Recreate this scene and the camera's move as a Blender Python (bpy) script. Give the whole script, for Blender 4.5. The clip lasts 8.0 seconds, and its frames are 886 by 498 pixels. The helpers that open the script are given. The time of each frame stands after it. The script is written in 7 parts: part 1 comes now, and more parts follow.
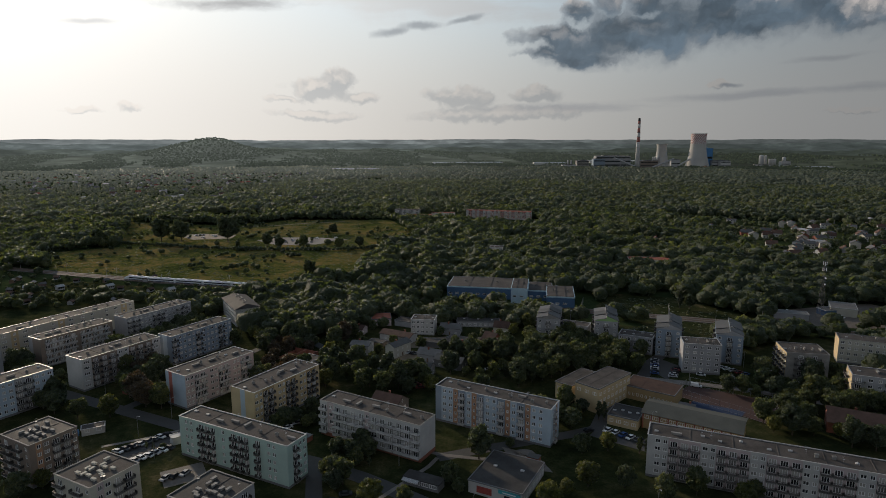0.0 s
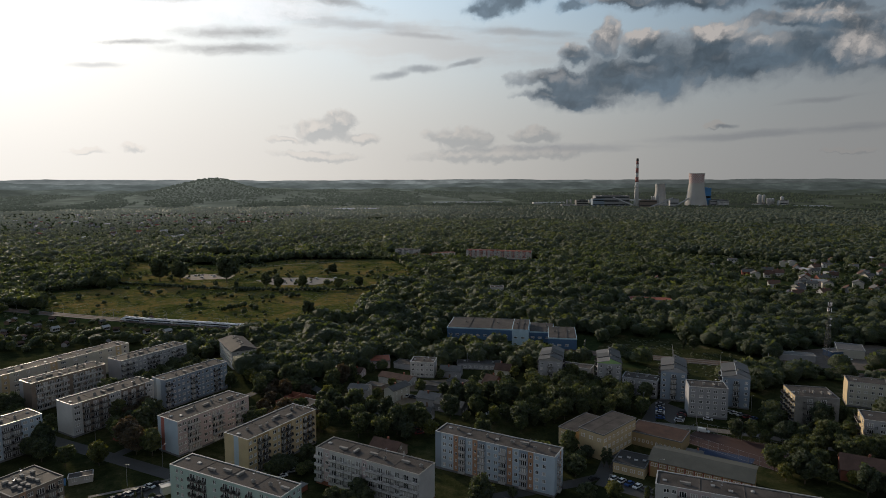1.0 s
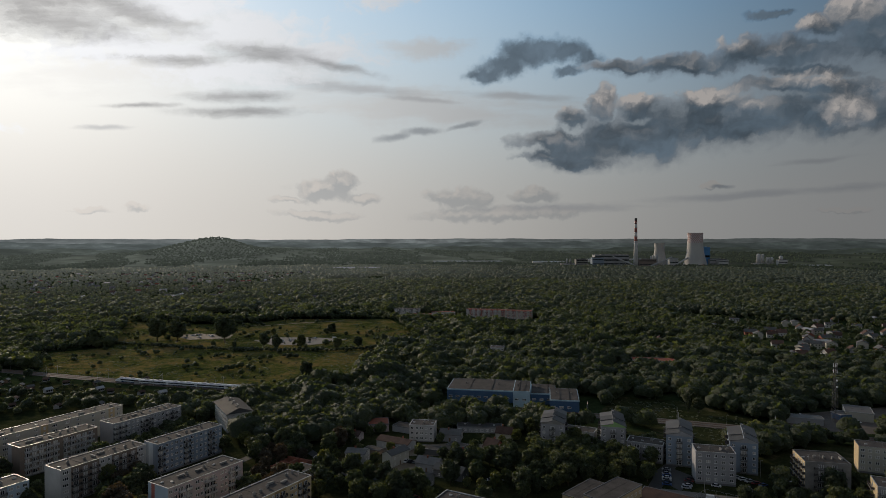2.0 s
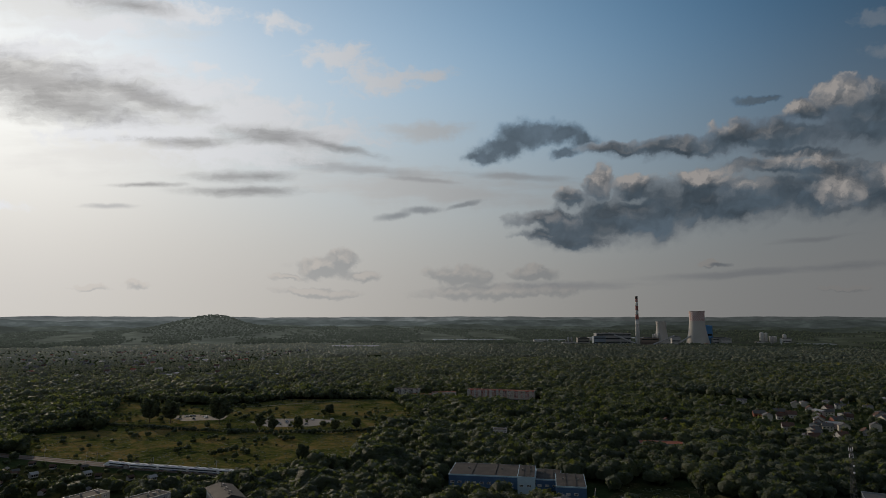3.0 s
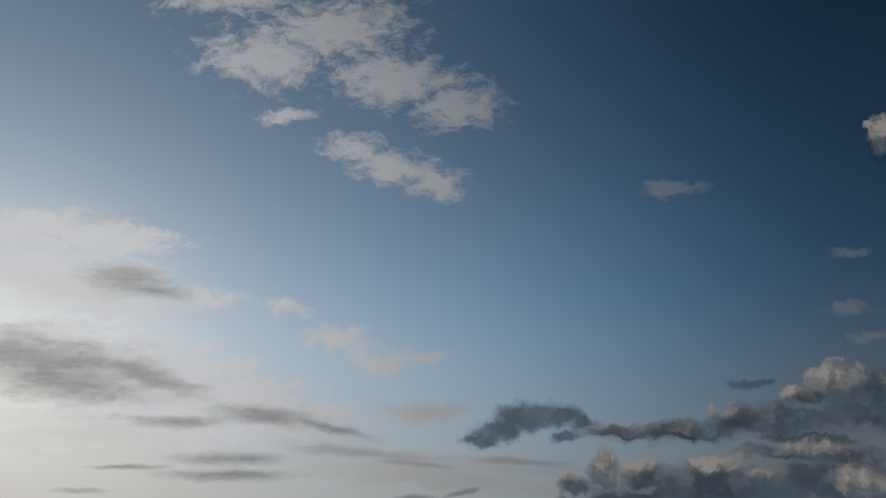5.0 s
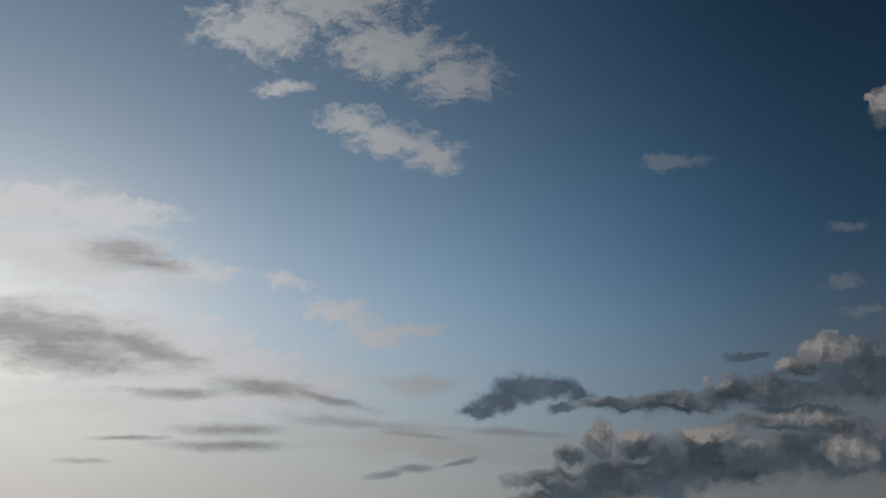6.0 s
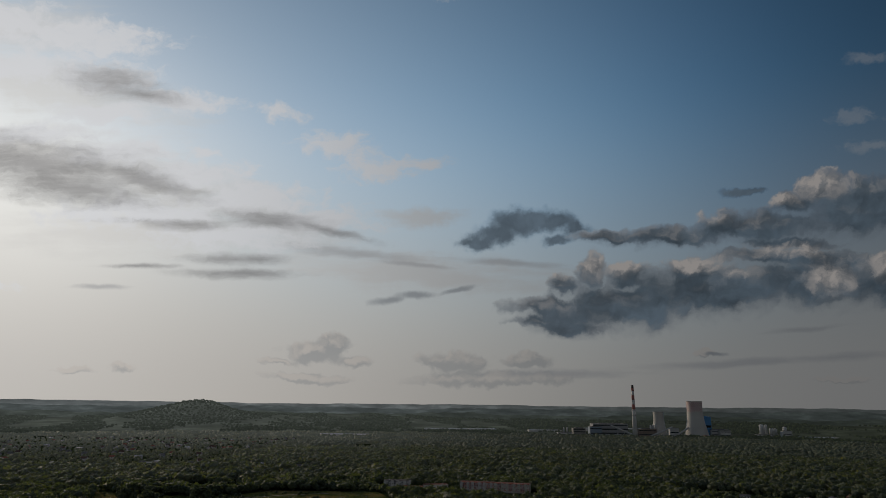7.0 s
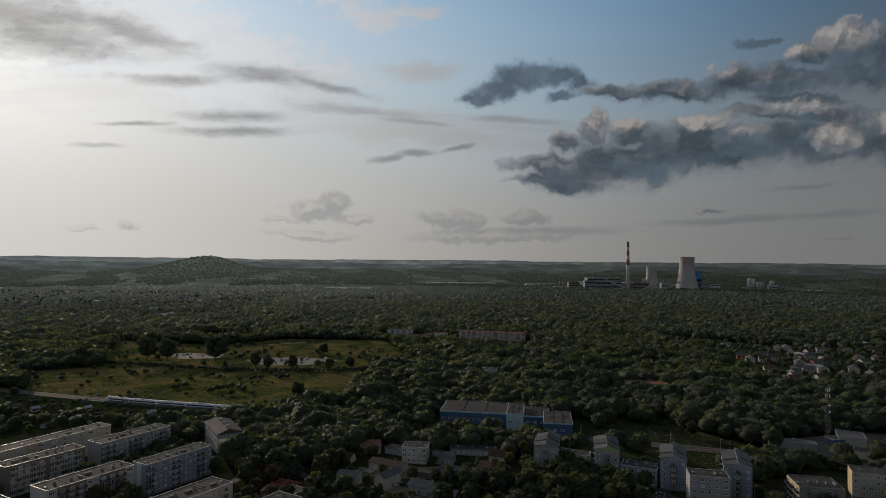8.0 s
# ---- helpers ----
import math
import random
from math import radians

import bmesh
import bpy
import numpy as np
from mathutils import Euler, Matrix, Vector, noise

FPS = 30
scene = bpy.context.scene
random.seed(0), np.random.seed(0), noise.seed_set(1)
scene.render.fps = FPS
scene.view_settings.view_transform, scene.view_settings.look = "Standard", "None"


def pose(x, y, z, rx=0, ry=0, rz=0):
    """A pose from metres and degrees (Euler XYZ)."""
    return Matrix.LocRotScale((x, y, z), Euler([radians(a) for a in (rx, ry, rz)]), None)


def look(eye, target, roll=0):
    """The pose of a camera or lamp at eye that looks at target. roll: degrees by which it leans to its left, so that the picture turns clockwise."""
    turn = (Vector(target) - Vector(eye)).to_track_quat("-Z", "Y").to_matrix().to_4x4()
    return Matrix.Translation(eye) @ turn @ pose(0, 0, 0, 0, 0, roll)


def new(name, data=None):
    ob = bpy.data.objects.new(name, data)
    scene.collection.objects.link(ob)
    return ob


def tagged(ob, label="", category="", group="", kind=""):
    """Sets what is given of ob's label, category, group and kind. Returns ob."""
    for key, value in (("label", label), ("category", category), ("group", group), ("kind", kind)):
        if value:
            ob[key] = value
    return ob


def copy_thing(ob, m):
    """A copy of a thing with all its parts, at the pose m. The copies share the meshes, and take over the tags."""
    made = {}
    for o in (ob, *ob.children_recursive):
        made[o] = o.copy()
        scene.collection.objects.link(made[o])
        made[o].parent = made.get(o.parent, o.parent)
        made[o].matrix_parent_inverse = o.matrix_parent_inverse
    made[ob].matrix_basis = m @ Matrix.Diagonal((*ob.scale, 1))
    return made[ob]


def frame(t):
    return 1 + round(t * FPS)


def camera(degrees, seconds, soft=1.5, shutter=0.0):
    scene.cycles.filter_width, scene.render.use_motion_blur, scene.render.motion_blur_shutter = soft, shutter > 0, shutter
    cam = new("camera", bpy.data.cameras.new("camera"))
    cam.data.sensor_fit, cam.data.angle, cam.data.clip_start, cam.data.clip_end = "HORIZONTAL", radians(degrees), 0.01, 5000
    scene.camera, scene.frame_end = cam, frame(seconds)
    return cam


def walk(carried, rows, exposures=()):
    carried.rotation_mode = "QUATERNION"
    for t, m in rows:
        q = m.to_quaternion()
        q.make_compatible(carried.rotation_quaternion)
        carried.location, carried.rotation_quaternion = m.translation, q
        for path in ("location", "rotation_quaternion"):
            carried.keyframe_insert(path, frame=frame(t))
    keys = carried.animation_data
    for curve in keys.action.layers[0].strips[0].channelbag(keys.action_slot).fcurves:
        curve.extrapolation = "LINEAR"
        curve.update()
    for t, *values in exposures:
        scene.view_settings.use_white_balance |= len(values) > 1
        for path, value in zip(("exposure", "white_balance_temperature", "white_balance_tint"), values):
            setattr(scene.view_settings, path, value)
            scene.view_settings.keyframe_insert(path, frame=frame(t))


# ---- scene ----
cam = camera(71.58, 8.0, soft=0.9)
PATH = [
    (0.0, pose(0.0, 0.0, 112.9, 80.04, 0.00, 0.00)),
    (0.5, pose(0.1, 2.3, 112.9, 80.04, 0.05, 0.00)),
    (1.0, pose(0.2, 3.4, 113.3, 83.69, 0.07, 0.01)),
    (1.5, pose(0.3, 3.4, 113.4, 85.21, 0.06, 0.01)),
    (2.0, pose(0.3, 3.5, 113.8, 89.18, 0.04, 0.02)),
    (2.2, pose(0.2, 3.6, 113.9, 92.25, 0.04, 0.02)),
    (2.7, pose(-0.5, 4.1, 114.0, 95.60, 0.00, 0.01)),
    (3.3, pose(-1.4, 4.6, 114.2, 97.95, -0.06, -0.01)),
    (3.5, pose(-1.8, 4.8, 114.3, 99.86, -0.08, -0.02)),
    (4.0, pose(-2.8, 5.5, 114.4, 107.37, -0.24, -0.15)),
    (4.5, pose(-3.9, 6.1, 114.6, 115.13, -0.37, -0.29)),
    (4.7, pose(-4.2, 6.3, 114.6, 118.24, -0.42, -0.34)),
    (5.25, pose(-4.9, 6.6, 114.6, 123.60, -0.48, -0.48)),
    (5.8, pose(-5.2, 6.6, 114.4, 122.69, -0.45, -0.58)),
    (6.0, pose(-5.0, 6.4, 114.2, 119.70, -0.40, -0.60)),
    (6.5, pose(-3.9, 5.6, 113.6, 112.02, -0.52, -0.67)),
    (7.0, pose(-1.8, 4.0, 113.0, 104.34, -0.66, -0.72)),
    (7.5, pose(-1.1, 2.9, 112.9, 96.61, -0.62, -0.70)),
    (8.0, pose(-1.0, 2.8, 113.4, 91.18, -0.57, -0.67)),
]
EXPOSURES = [(0.0, 0.33), (0.5, 0.33), (1.5, 0.15), (2.0, -0.05), (3.5, -0.42), (4.5, -0.70), (6.0, -0.68), (7.0, -0.58), (8.0, -0.28)]
walk(cam, PATH, EXPOSURES)

# ---- sky, clouds and sun ----
SUN_AZ, SUN_EL = -38.5, 14.0          # degrees right of the y axis, degrees up
SUN_DIR = Vector((math.sin(radians(SUN_AZ)) * math.cos(radians(SUN_EL)),
                  math.cos(radians(SUN_AZ)) * math.cos(radians(SUN_EL)), math.sin(radians(SUN_EL))))
sun_data = bpy.data.lights.new("sun", "SUN")
sun_data.energy, sun_data.angle, sun_data.color = 2.5, radians(2.5), (1.0, 0.82, 0.62)
sun = new("sun", sun_data)
sun.matrix_world = look(SUN_DIR * 100, (0, 0, 0))

world = bpy.data.worlds.new("sky")
scene.world = world
world.use_nodes = True
WT = world.node_tree
WT.nodes.clear()


class Nodes:
    """Short hand for wiring a node tree."""

    def __init__(self, tree):
        self.tree = tree

    def put(self, kind, operation=""):
        n = self.tree.nodes.new(kind)
        if operation:
            n.operation = operation
        return n

    def join(self, source, socket):
        if isinstance(source, bpy.types.NodeSocket):
            self.tree.links.new(source, socket)
        else:
            socket.default_value = source

    def math(self, op, a, b=0.0, c=0.0, clamp=False):
        n = self.put("ShaderNodeMath", op)
        n.use_clamp = clamp
        for s, v in zip(n.inputs, (a, b, c)):
            self.join(v, s)
        return n.outputs[0]

    def vec(self, op, a, b=(0, 0, 0), c=(0, 0, 0), scale=1.0):
        n = self.put("ShaderNodeVectorMath", op)
        for s, v in zip(n.inputs, (a, b, c)):
            self.join(v, s)
        if op == "SCALE":
            self.join(scale, n.inputs[3])
        return n.outputs["Value"] if op in ("DOT_PRODUCT", "LENGTH", "DISTANCE") else n.outputs["Vector"]

    def mix(self, fac, a, b, blend="MIX"):
        n = self.put("ShaderNodeMix")
        n.data_type, n.blend_type = "RGBA", blend
        self.join(fac, n.inputs[0]), self.join(a, n.inputs[6]), self.join(b, n.inputs[7])
        return n.outputs[2]

    def noise(self, where, scale, detail=4.0, rough=0.55, colour=False, warp=0.0):
        n = self.put("ShaderNodeTexNoise")
        self.join(where, n.inputs["Vector"])
        n.inputs["Scale"].default_value, n.inputs["Detail"].default_value = scale, detail
        n.inputs["Roughness"].default_value, n.inputs["Distortion"].default_value = rough, warp
        return n.outputs["Color" if colour else "Fac"]

    def smooth(self, value, low, high, out0=0.0, out1=1.0):
        n = self.put("ShaderNodeMapRange")
        n.interpolation_type = "SMOOTHSTEP"
        self.join(value, n.inputs["Value"])
        for key, v in (("From Min", low), ("From Max", high), ("To Min", out0), ("To Max", out1)):
            self.join(v, n.inputs[key])
        return n.outputs["Result"]

    def ramp(self, fac, stops):
        n = self.put("ShaderNodeValToRGB")
        self.join(fac, n.inputs[0])
        els = n.color_ramp.elements
        while len(els) < len(stops):
            els.new(0.5)
        for e, (p, c) in zip(els, stops):
            e.position, e.color = p, (*c, 1)
        return n.outputs["Color"]


W = Nodes(WT)
way = W.put("ShaderNodeTexCoord").outputs["Generated"]
# a flat chart of the sky ahead: hundreds of chart units, x to the right and y down, its middle 25 degrees up
CP, SP = math.cos(radians(25.13)), math.sin(radians(25.13))
ahead = W.math("MAXIMUM", W.vec("DOT_PRODUCT", way, (0, CP, SP)), 0.12)
right = W.vec("DOT_PRODUCT", way, (1, 0.003, 0.006))
down = W.vec("DOT_PRODUCT", way, (0.007, SP, -CP))
chart = W.put("ShaderNodeCombineXYZ")
W.join(W.math("MULTIPLY_ADD", W.math("DIVIDE", right, ahead), 10.874, 7.84), chart.inputs[0])
W.join(W.math("MULTIPLY_ADD", W.math("DIVIDE", down, ahead), 10.874, 4.41), chart.inputs[1])
chart = chart.outputs[0]
up = W.vec("DOT_PRODUCT", way, (0, 0, 1))
glow = W.math("MAXIMUM", W.vec("DOT_PRODUCT", way, tuple(SUN_DIR)), 0.0)


def ellipses(where, rows):
    """The nearness to the nearest of several ellipses (x, y, half width, half height, tilt in degrees): 1 in a middle, 0 on an edge."""
    least = None
    for x, y, a, b, *tilt in rows:
        if tilt:
            c, s = math.cos(radians(tilt[0])), math.sin(radians(tilt[0]))
            off = W.vec("SUBTRACT", where, (x, y, 0))
            q = W.put("ShaderNodeCombineXYZ")
            W.join(W.vec("DOT_PRODUCT", off, (c / a, s / a, 0)), q.inputs[0])
            W.join(W.vec("DOT_PRODUCT", off, (-s / b, c / b, 0)), q.inputs[1])
            d = W.vec("LENGTH", q.outputs[0])
        else:
            d = W.vec("LENGTH", W.vec("MULTIPLY_ADD", where, (1 / a, 1 / b, 0), (-x / a, -y / b, 0)))
        least = d if least is None else W.math("SMOOTH_MIN", least, d, 0.35)
    return W.math("SUBTRACT", 1.0, least)


sky = W.put("ShaderNodeTexSky")
sky.sky_type, sky.sun_disc, sky.sun_elevation, sky.sun_rotation = "NISHITA", False, radians(SUN_EL), radians(SUN_AZ)
sky.altitude, sky.air_density, sky.dust_density, sky.ozone_density = 200, 1.0, 0.45, 2.0
air = sky.outputs["Color"]
air = W.vec("DIVIDE", air, W.vec("MULTIPLY_ADD", air, (0.15, 0.15, 0.15), (1, 1, 1)))      # rolls off the brightest sky tones near the sun
rich = W.put("ShaderNodeHueSaturation")
rich.inputs["Saturation"].default_value = 1.13
W.join(air, rich.inputs["Color"])
air = W.vec("MULTIPLY", rich.outputs["Color"], W.mix(W.smooth(glow, 0.3, 0.85), (0.72, 0.97, 1.10, 1), (0.98, 1.01, 0.99, 1)))
air = W.vec("SCALE", air, scale=W.math("MULTIPLY", W.smooth(glow, 0.18, 0.90, 0.38, 1.5), W.smooth(up, 0.32, 0.80, 1.8, 1.0)))
# the pale hazy band over the horizon, brighter towards the sun, and the glow of the veiled sun
haze = W.mix(W.math("POWER", glow, 3.0), (2.02, 2.03, 2.05, 1), (7.35, 7.0, 6.65, 1))
air = W.mix(W.math("MULTIPLY", W.smooth(up, 0.02, W.smooth(glow, 0.4, 0.95, 0.48, 0.50), 1.0, 0.0), 0.96), air, haze)
air = W.vec("ADD", air, W.vec("SCALE", (1.0, 0.985, 0.965), scale=W.math("MULTIPLY", W.math("POWER", glow, 40.0), 1.4)))
air = W.vec("ADD", air, W.vec("SCALE", (0.97, 1.0, 1.02), scale=W.math("MULTIPLY", W.math("POWER", glow, 5.0), W.smooth(up, 0.1, 0.4, 0.0, 1.3))))
# behind, out of view, pale broken cloud added as fill light for the shaded fronts
behind = W.smooth(W.vec("DOT_PRODUCT", way, (0, -1, 0.25)), -0.05, 0.45)
broken = W.math("MULTIPLY", behind, W.smooth(W.noise(way, 3.0, 5.0, 0.6), 0.34, 0.62, 0.15, 0.9))
air = W.mix(broken, air, (3.0, 3.2, 3.5, 1))

# cloud relief
bend = W.noise(chart, 0.9, 3.0, 0.5, colour=True)
bent = W.vec("MULTIPLY_ADD", bend, (0.55, 0.40, 0), chart)
bent = W.vec("SUBTRACT", bent, (0.275, 0.20, 0))
fray = W.noise(chart, 3.4, 5.0, 0.58, colour=True)
bent = W.vec("SUBTRACT", W.vec("MULTIPLY_ADD", fray, (0.42, 0.30, 0), bent), (0.21, 0.15, 0))
mild = W.vec("MULTIPLY_ADD", W.vec("SUBTRACT", bent, chart), (0.45, 0.22, 0), chart)
SUNWARD = (-0.075, -0.10, 0)


def lumps_at(where):
    """The heaped lumps of a cloud: rounded billows with finer puffs on them."""
    v = W.put("ShaderNodeTexVoronoi")
    v.feature = "SMOOTH_F1"
    W.join(where, v.inputs["Vector"])
    v.inputs["Scale"].default_value, v.inputs["Smoothness"].default_value, v.inputs["Detail"].default_value = 2.3, 0.8, 2.0
    v.inputs["Roughness"].default_value = 0.55
    rounds = W.math("SUBTRACT", 0.42, v.outputs["Distance"])
    fluff = W.math("SUBTRACT", W.noise(where, 3.2, 7.0, 0.58), 0.5)
    return W.math("MULTIPLY_ADD", fluff, 1.35, W.math("MULTIPLY", rounds, 0.6))


lumps, lumps_sunward = lumps_at(bent), lumps_at(W.vec("ADD", bent, SUNWARD))
emboss = W.math("SUBTRACT", lumps, lumps_sunward)          # above nought where a lump faces the sun
stretched = W.vec("MULTIPLY", bent, (0.5, 1.5, 1))
wisps = W.noise(stretched, 2.4, 9.0, 0.64)
flecks = W.noise(W.vec("MULTIPLY", bent, (0.8, 1.4, 1)), 3.2, 8.0, 0.66)

HEAPS = [(10.3, 7.68, 1.3, 0.42), (11.4, 7.5, 1.6, 0.62), (13.0, 7.2, 1.9, 0.62), (14.6, 7.05, 1.8, 0.58), (16.3, 7.0, 1.6, 0.62),
         (10.68, 6.9, 0.36, 0.42), (11.4, 6.95, 0.55, 0.34), (10.15, 7.2, 0.42, 0.28), (10.35, 7.93, 1.0, 0.26), (12.5, 6.85, 0.7, 0.34), (15.2, 6.85, 0.55, 0.38),
         (15.5, 5.72, 1.5, 0.55), (13.6, 6.02, 1.5, 0.36), (12.1, 6.2, 1.2, 0.24), (14.75, 5.36, 0.6, 0.36), (11.0, 6.24, 0.8, 0.17), (14.2, 6.55, 1.7, 0.22), (16.6, 5.6, 1.2, 0.6), (15.6, 5.4, 0.8, 0.40), (14.2, 5.62, 0.6, 0.25), (9.85, 7.58, 0.95, 0.24), (9.9, 7.86, 0.9, 0.14), (15.0, 6.62, 1.2, 0.25), (14.2, 6.3, 1.3, 0.16), (15.9, 0.95, 0.35, 0.5)]
SMALL = [(5.62, 8.44, 0.7, 0.32), (6.02, 8.28, 0.42, 0.24), (6.35, 8.62, 0.45, 0.15), (4.95, 8.65, 0.45, 0.11), (5.5, 8.95, 1.0, 0.14),
         (8.3, 8.64, 0.85, 0.26), (9.65, 8.62, 0.7, 0.24), (9.0, 8.98, 2.2, 0.2), (12.85, 8.44, 0.22, 0.09), (15.6, 8.95, 0.7, 0.1),
         (1.08, 8.84, 0.4, 0.12), (2.0, 8.8, 0.4, 0.14)]
BANKS = [(0.9, 5.05, 2.1, 0.50, 6), (-1.4, 4.9, 1.6, 0.6), (1.5, 5.45, 1.6, 0.34, 4), (2.7, 5.28, 1.2, 0.22, 16), (2.3, 3.64, 0.75, 0.27, 8), (2.8, 3.84, 0.7, 0.16, 8), (4.9, 5.98, 1.0, 0.17, 5),
         (3.4, 6.08, 0.75, 0.10), (4.25, 6.70, 0.95, 0.12), (4.35, 6.96, 1.1, 0.11), (2.5, 6.84, 0.8, 0.05), (5.9, 6.14, 0.9, 0.09, 14)]
STREAKS = [(6.4, 6.58, 1.2, 0.11, 6), (7.4, 6.76, 0.9, 0.05, 5), (9.1, 6.72, 1.0, 0.07, 4), (1.75, 7.23, 0.5, 0.05), (2.7, 6.0, 1.0, 0.06), (14.7, 7.95, 0.7, 0.06, -6), (13.6, 8.62, 2.2, 0.08, -3), (15.4, 8.5, 1.2, 0.1, -4), (10.2, 8.85, 1.6, 0.1)]
SCRAPS = [(7.0, 7.44, 0.4, 0.10, -8), (7.5, 7.34, 0.55, 0.10, -4), (8.3, 7.24, 0.4, 0.07, -14), (13.05, 8.44, 0.25, 0.05)]
DARKLETS = [(8.65, 6.34, 0.58, 0.20), (8.95, 6.22, 0.50, 0.25), (9.25, 6.03, 0.52, 0.30), (9.65, 5.95, 0.55, 0.26), (10.1, 5.98, 0.52, 0.23), (10.45, 6.12, 0.34, 0.22), (10.1, 6.3, 0.40, 0.15), (13.3, 5.42, 0.45, 0.12)]
# crowns of the heaped clouds that stand in the sun
CROWNS = [(10.67, 6.80, 0.40, 0.30), (10.15, 7.02, 0.30, 0.14), (11.30, 6.80, 0.48, 0.22), (12.45, 6.74, 0.95, 0.22), (13.5, 6.95, 0.32, 0.15), (15.05, 7.0, 0.48, 0.32), (14.2, 6.5, 0.9, 0.14), (16.2, 6.75, 0.6, 0.3), (14.65, 5.32, 0.62, 0.30),
          (13.9, 5.62, 0.4, 0.14), (12.4, 5.90, 0.8, 0.11), (15.9, 0.8, 0.4, 0.4)]
FLEECE = [(0.5, 2.7, 1.4, 0.36), (1.9, 2.95, 1.5, 0.34), (0.7, 3.4, 1.4, 0.24), (2.2, 3.55, 1.0, 0.3), (3.4, 3.95, 1.1, 0.22), (2.1, 4.2, 1.0, 0.22), (0.4, 4.5, 2.0, 0.22),
          (2.3, 4.85, 1.2, 0.26), (3.6, 5.2, 1.2, 0.32), (4.6, 5.6, 1.3, 0.34), (5.7, 5.98, 1.2, 0.26), (2.6, 5.85, 1.8, 0.3), (4.2, 6.3, 1.8, 0.26), (6.1, 4.62, 0.7, 0.26), (6.85, 5.05, 0.7, 0.28), (7.6, 4.98, 0.6, 0.14), (5.15, 4.1, 0.45, 0.16),
          (6.3, 1.25, 0.6, 0.28), (7.0, 1.6, 0.8, 0.34), (7.75, 1.9, 0.6, 0.28), (4.6, -0.5, 1.2, 0.6), (5.9, -1.1, 1.5, 0.7), (7.0, -0.1, 1.3, 0.6),
          (8.2, 0.42, 0.9, 0.5), (3.9, -1.8, 1.4, 0.6), (5.0, 0.6, 0.6, 0.15), (12.1, 1.95, 0.6, 0.16), (15.1, 4.08, 0.4, 0.13), (15.4, 4.6, 0.5, 0.13),
          (-0.2, 7.2, 0.5, 0.12), (3.85, 4.8, 0.3, 0.1), (15.2, 3.05, 0.4, 0.1)]

near_sun = W.math("POWER", glow, 8.0)
cover = ellipses(bent, HEAPS)
heap = W.math("MULTIPLY_ADD", cover, 2.2, W.math("MULTIPLY", lumps, 0.9))
top_rim = W.math("SUBTRACT", cover, ellipses(W.vec("ADD", bent, (-0.05, -0.16, 0)), HEAPS))
under = W.smooth(top_rim, 0.05, -0.35)                       # undersides fray out, tops are crisp
heap_alpha = W.math("MULTIPLY", W.smooth(heap, W.math("MULTIPLY_ADD", under, -0.35, -0.12), W.math("MULTIPLY_ADD", under, 0.75, 0.40)), 0.97)
soft_lump = W.noise(bent, 1.5, 4.0, 0.5)
crown = ellipses(W.vec("ADD", bent, (0, 0.06, 0)), CROWNS)
lit = W.math("MULTIPLY", W.smooth(W.math("MULTIPLY_ADD", lumps, 0.75, crown), -0.50, 0.85), W.smooth(emboss, -0.28, 0.25, 0.42, 1.0))
lit = W.math("ADD", lit, W.math("MULTIPLY", W.smooth(top_rim, 0.08, 0.45), W.smooth(emboss, -0.2, 0.35, 0.05, 0.34)), clamp=True)
heap_dark = W.mix(near_sun, (0.60, 0.83, 1.07, 1), (3.2, 3.2, 3.25, 1))
heap_light = W.mix(near_sun, (3.7, 3.45, 3.3, 1), (7.0, 6.8, 6.5, 1))
layers = W.noise(W.vec("MULTIPLY", bent, (0.35, 1.6, 1)), 1.5, 4.0, 0.5)      # flat-based strata
heap_dark = W.vec("SCALE", heap_dark, scale=W.math("MULTIPLY", W.math("MULTIPLY", W.smooth(emboss, -0.4, 0.4, 0.93, 1.10), W.smooth(soft_lump, 0.3, 0.7, 0.78, 1.38)), W.smooth(layers, 0.35, 0.65, 0.86, 1.2)))
heap_dark = W.mix(W.smooth(heap, 0.2, 1.15), W.vec("MULTIPLY", W.mix(W.smooth(up, 0.10, 0.42), haze, air), (0.62, 0.70, 0.78)), heap_dark)     # thin edges let the sky through
heap_tone = W.mix(lit, heap_dark, heap_light)

small_cover = ellipses(bent, SMALL)
small = W.math("MULTIPLY_ADD", small_cover, 1.7, lumps)
small_alpha = W.math("MULTIPLY", W.smooth(small, -0.15, 0.50), W.smooth(up, 0.02, 0.14, 0.55, 0.85))
small_lit = W.smooth(W.math("MULTIPLY_ADD", emboss, 1.1, W.math("SUBTRACT", small_cover, ellipses(W.vec("ADD", bent, (-0.03, -0.12, 0)), SMALL))), -0.15, 0.75)
small_tone = W.vec("MULTIPLY", haze, W.mix(small_lit, (0.60, 0.645, 0.69, 1), (1.02, 0.99, 0.96, 1)))

streaky = W.noise(W.vec("MULTIPLY", mild, (0.32, 1.9, 1)), 2.0, 8.0, 0.6)
bank_cover = ellipses(mild, BANKS)
bank = W.math("MULTIPLY_ADD", bank_cover, 1.25, W.math("MULTIPLY", W.math("SUBTRACT", W.math("MULTIPLY_ADD", wisps, 0.7, W.math("MULTIPLY", streaky, 0.3)), 0.5), 2.6))
bank_alpha = W.math("MULTIPLY", W.smooth(bank, -0.5, 1.25), 0.85)
bank_tone = W.mix(W.math("POWER", glow, 5.0), (1.5, 1.7, 1.95, 1), (4.1, 4.02, 4.0, 1))
bank_tone = W.vec("SCALE", bank_tone, scale=W.smooth(streaky, 0.35, 0.65, 1.18, 0.84))

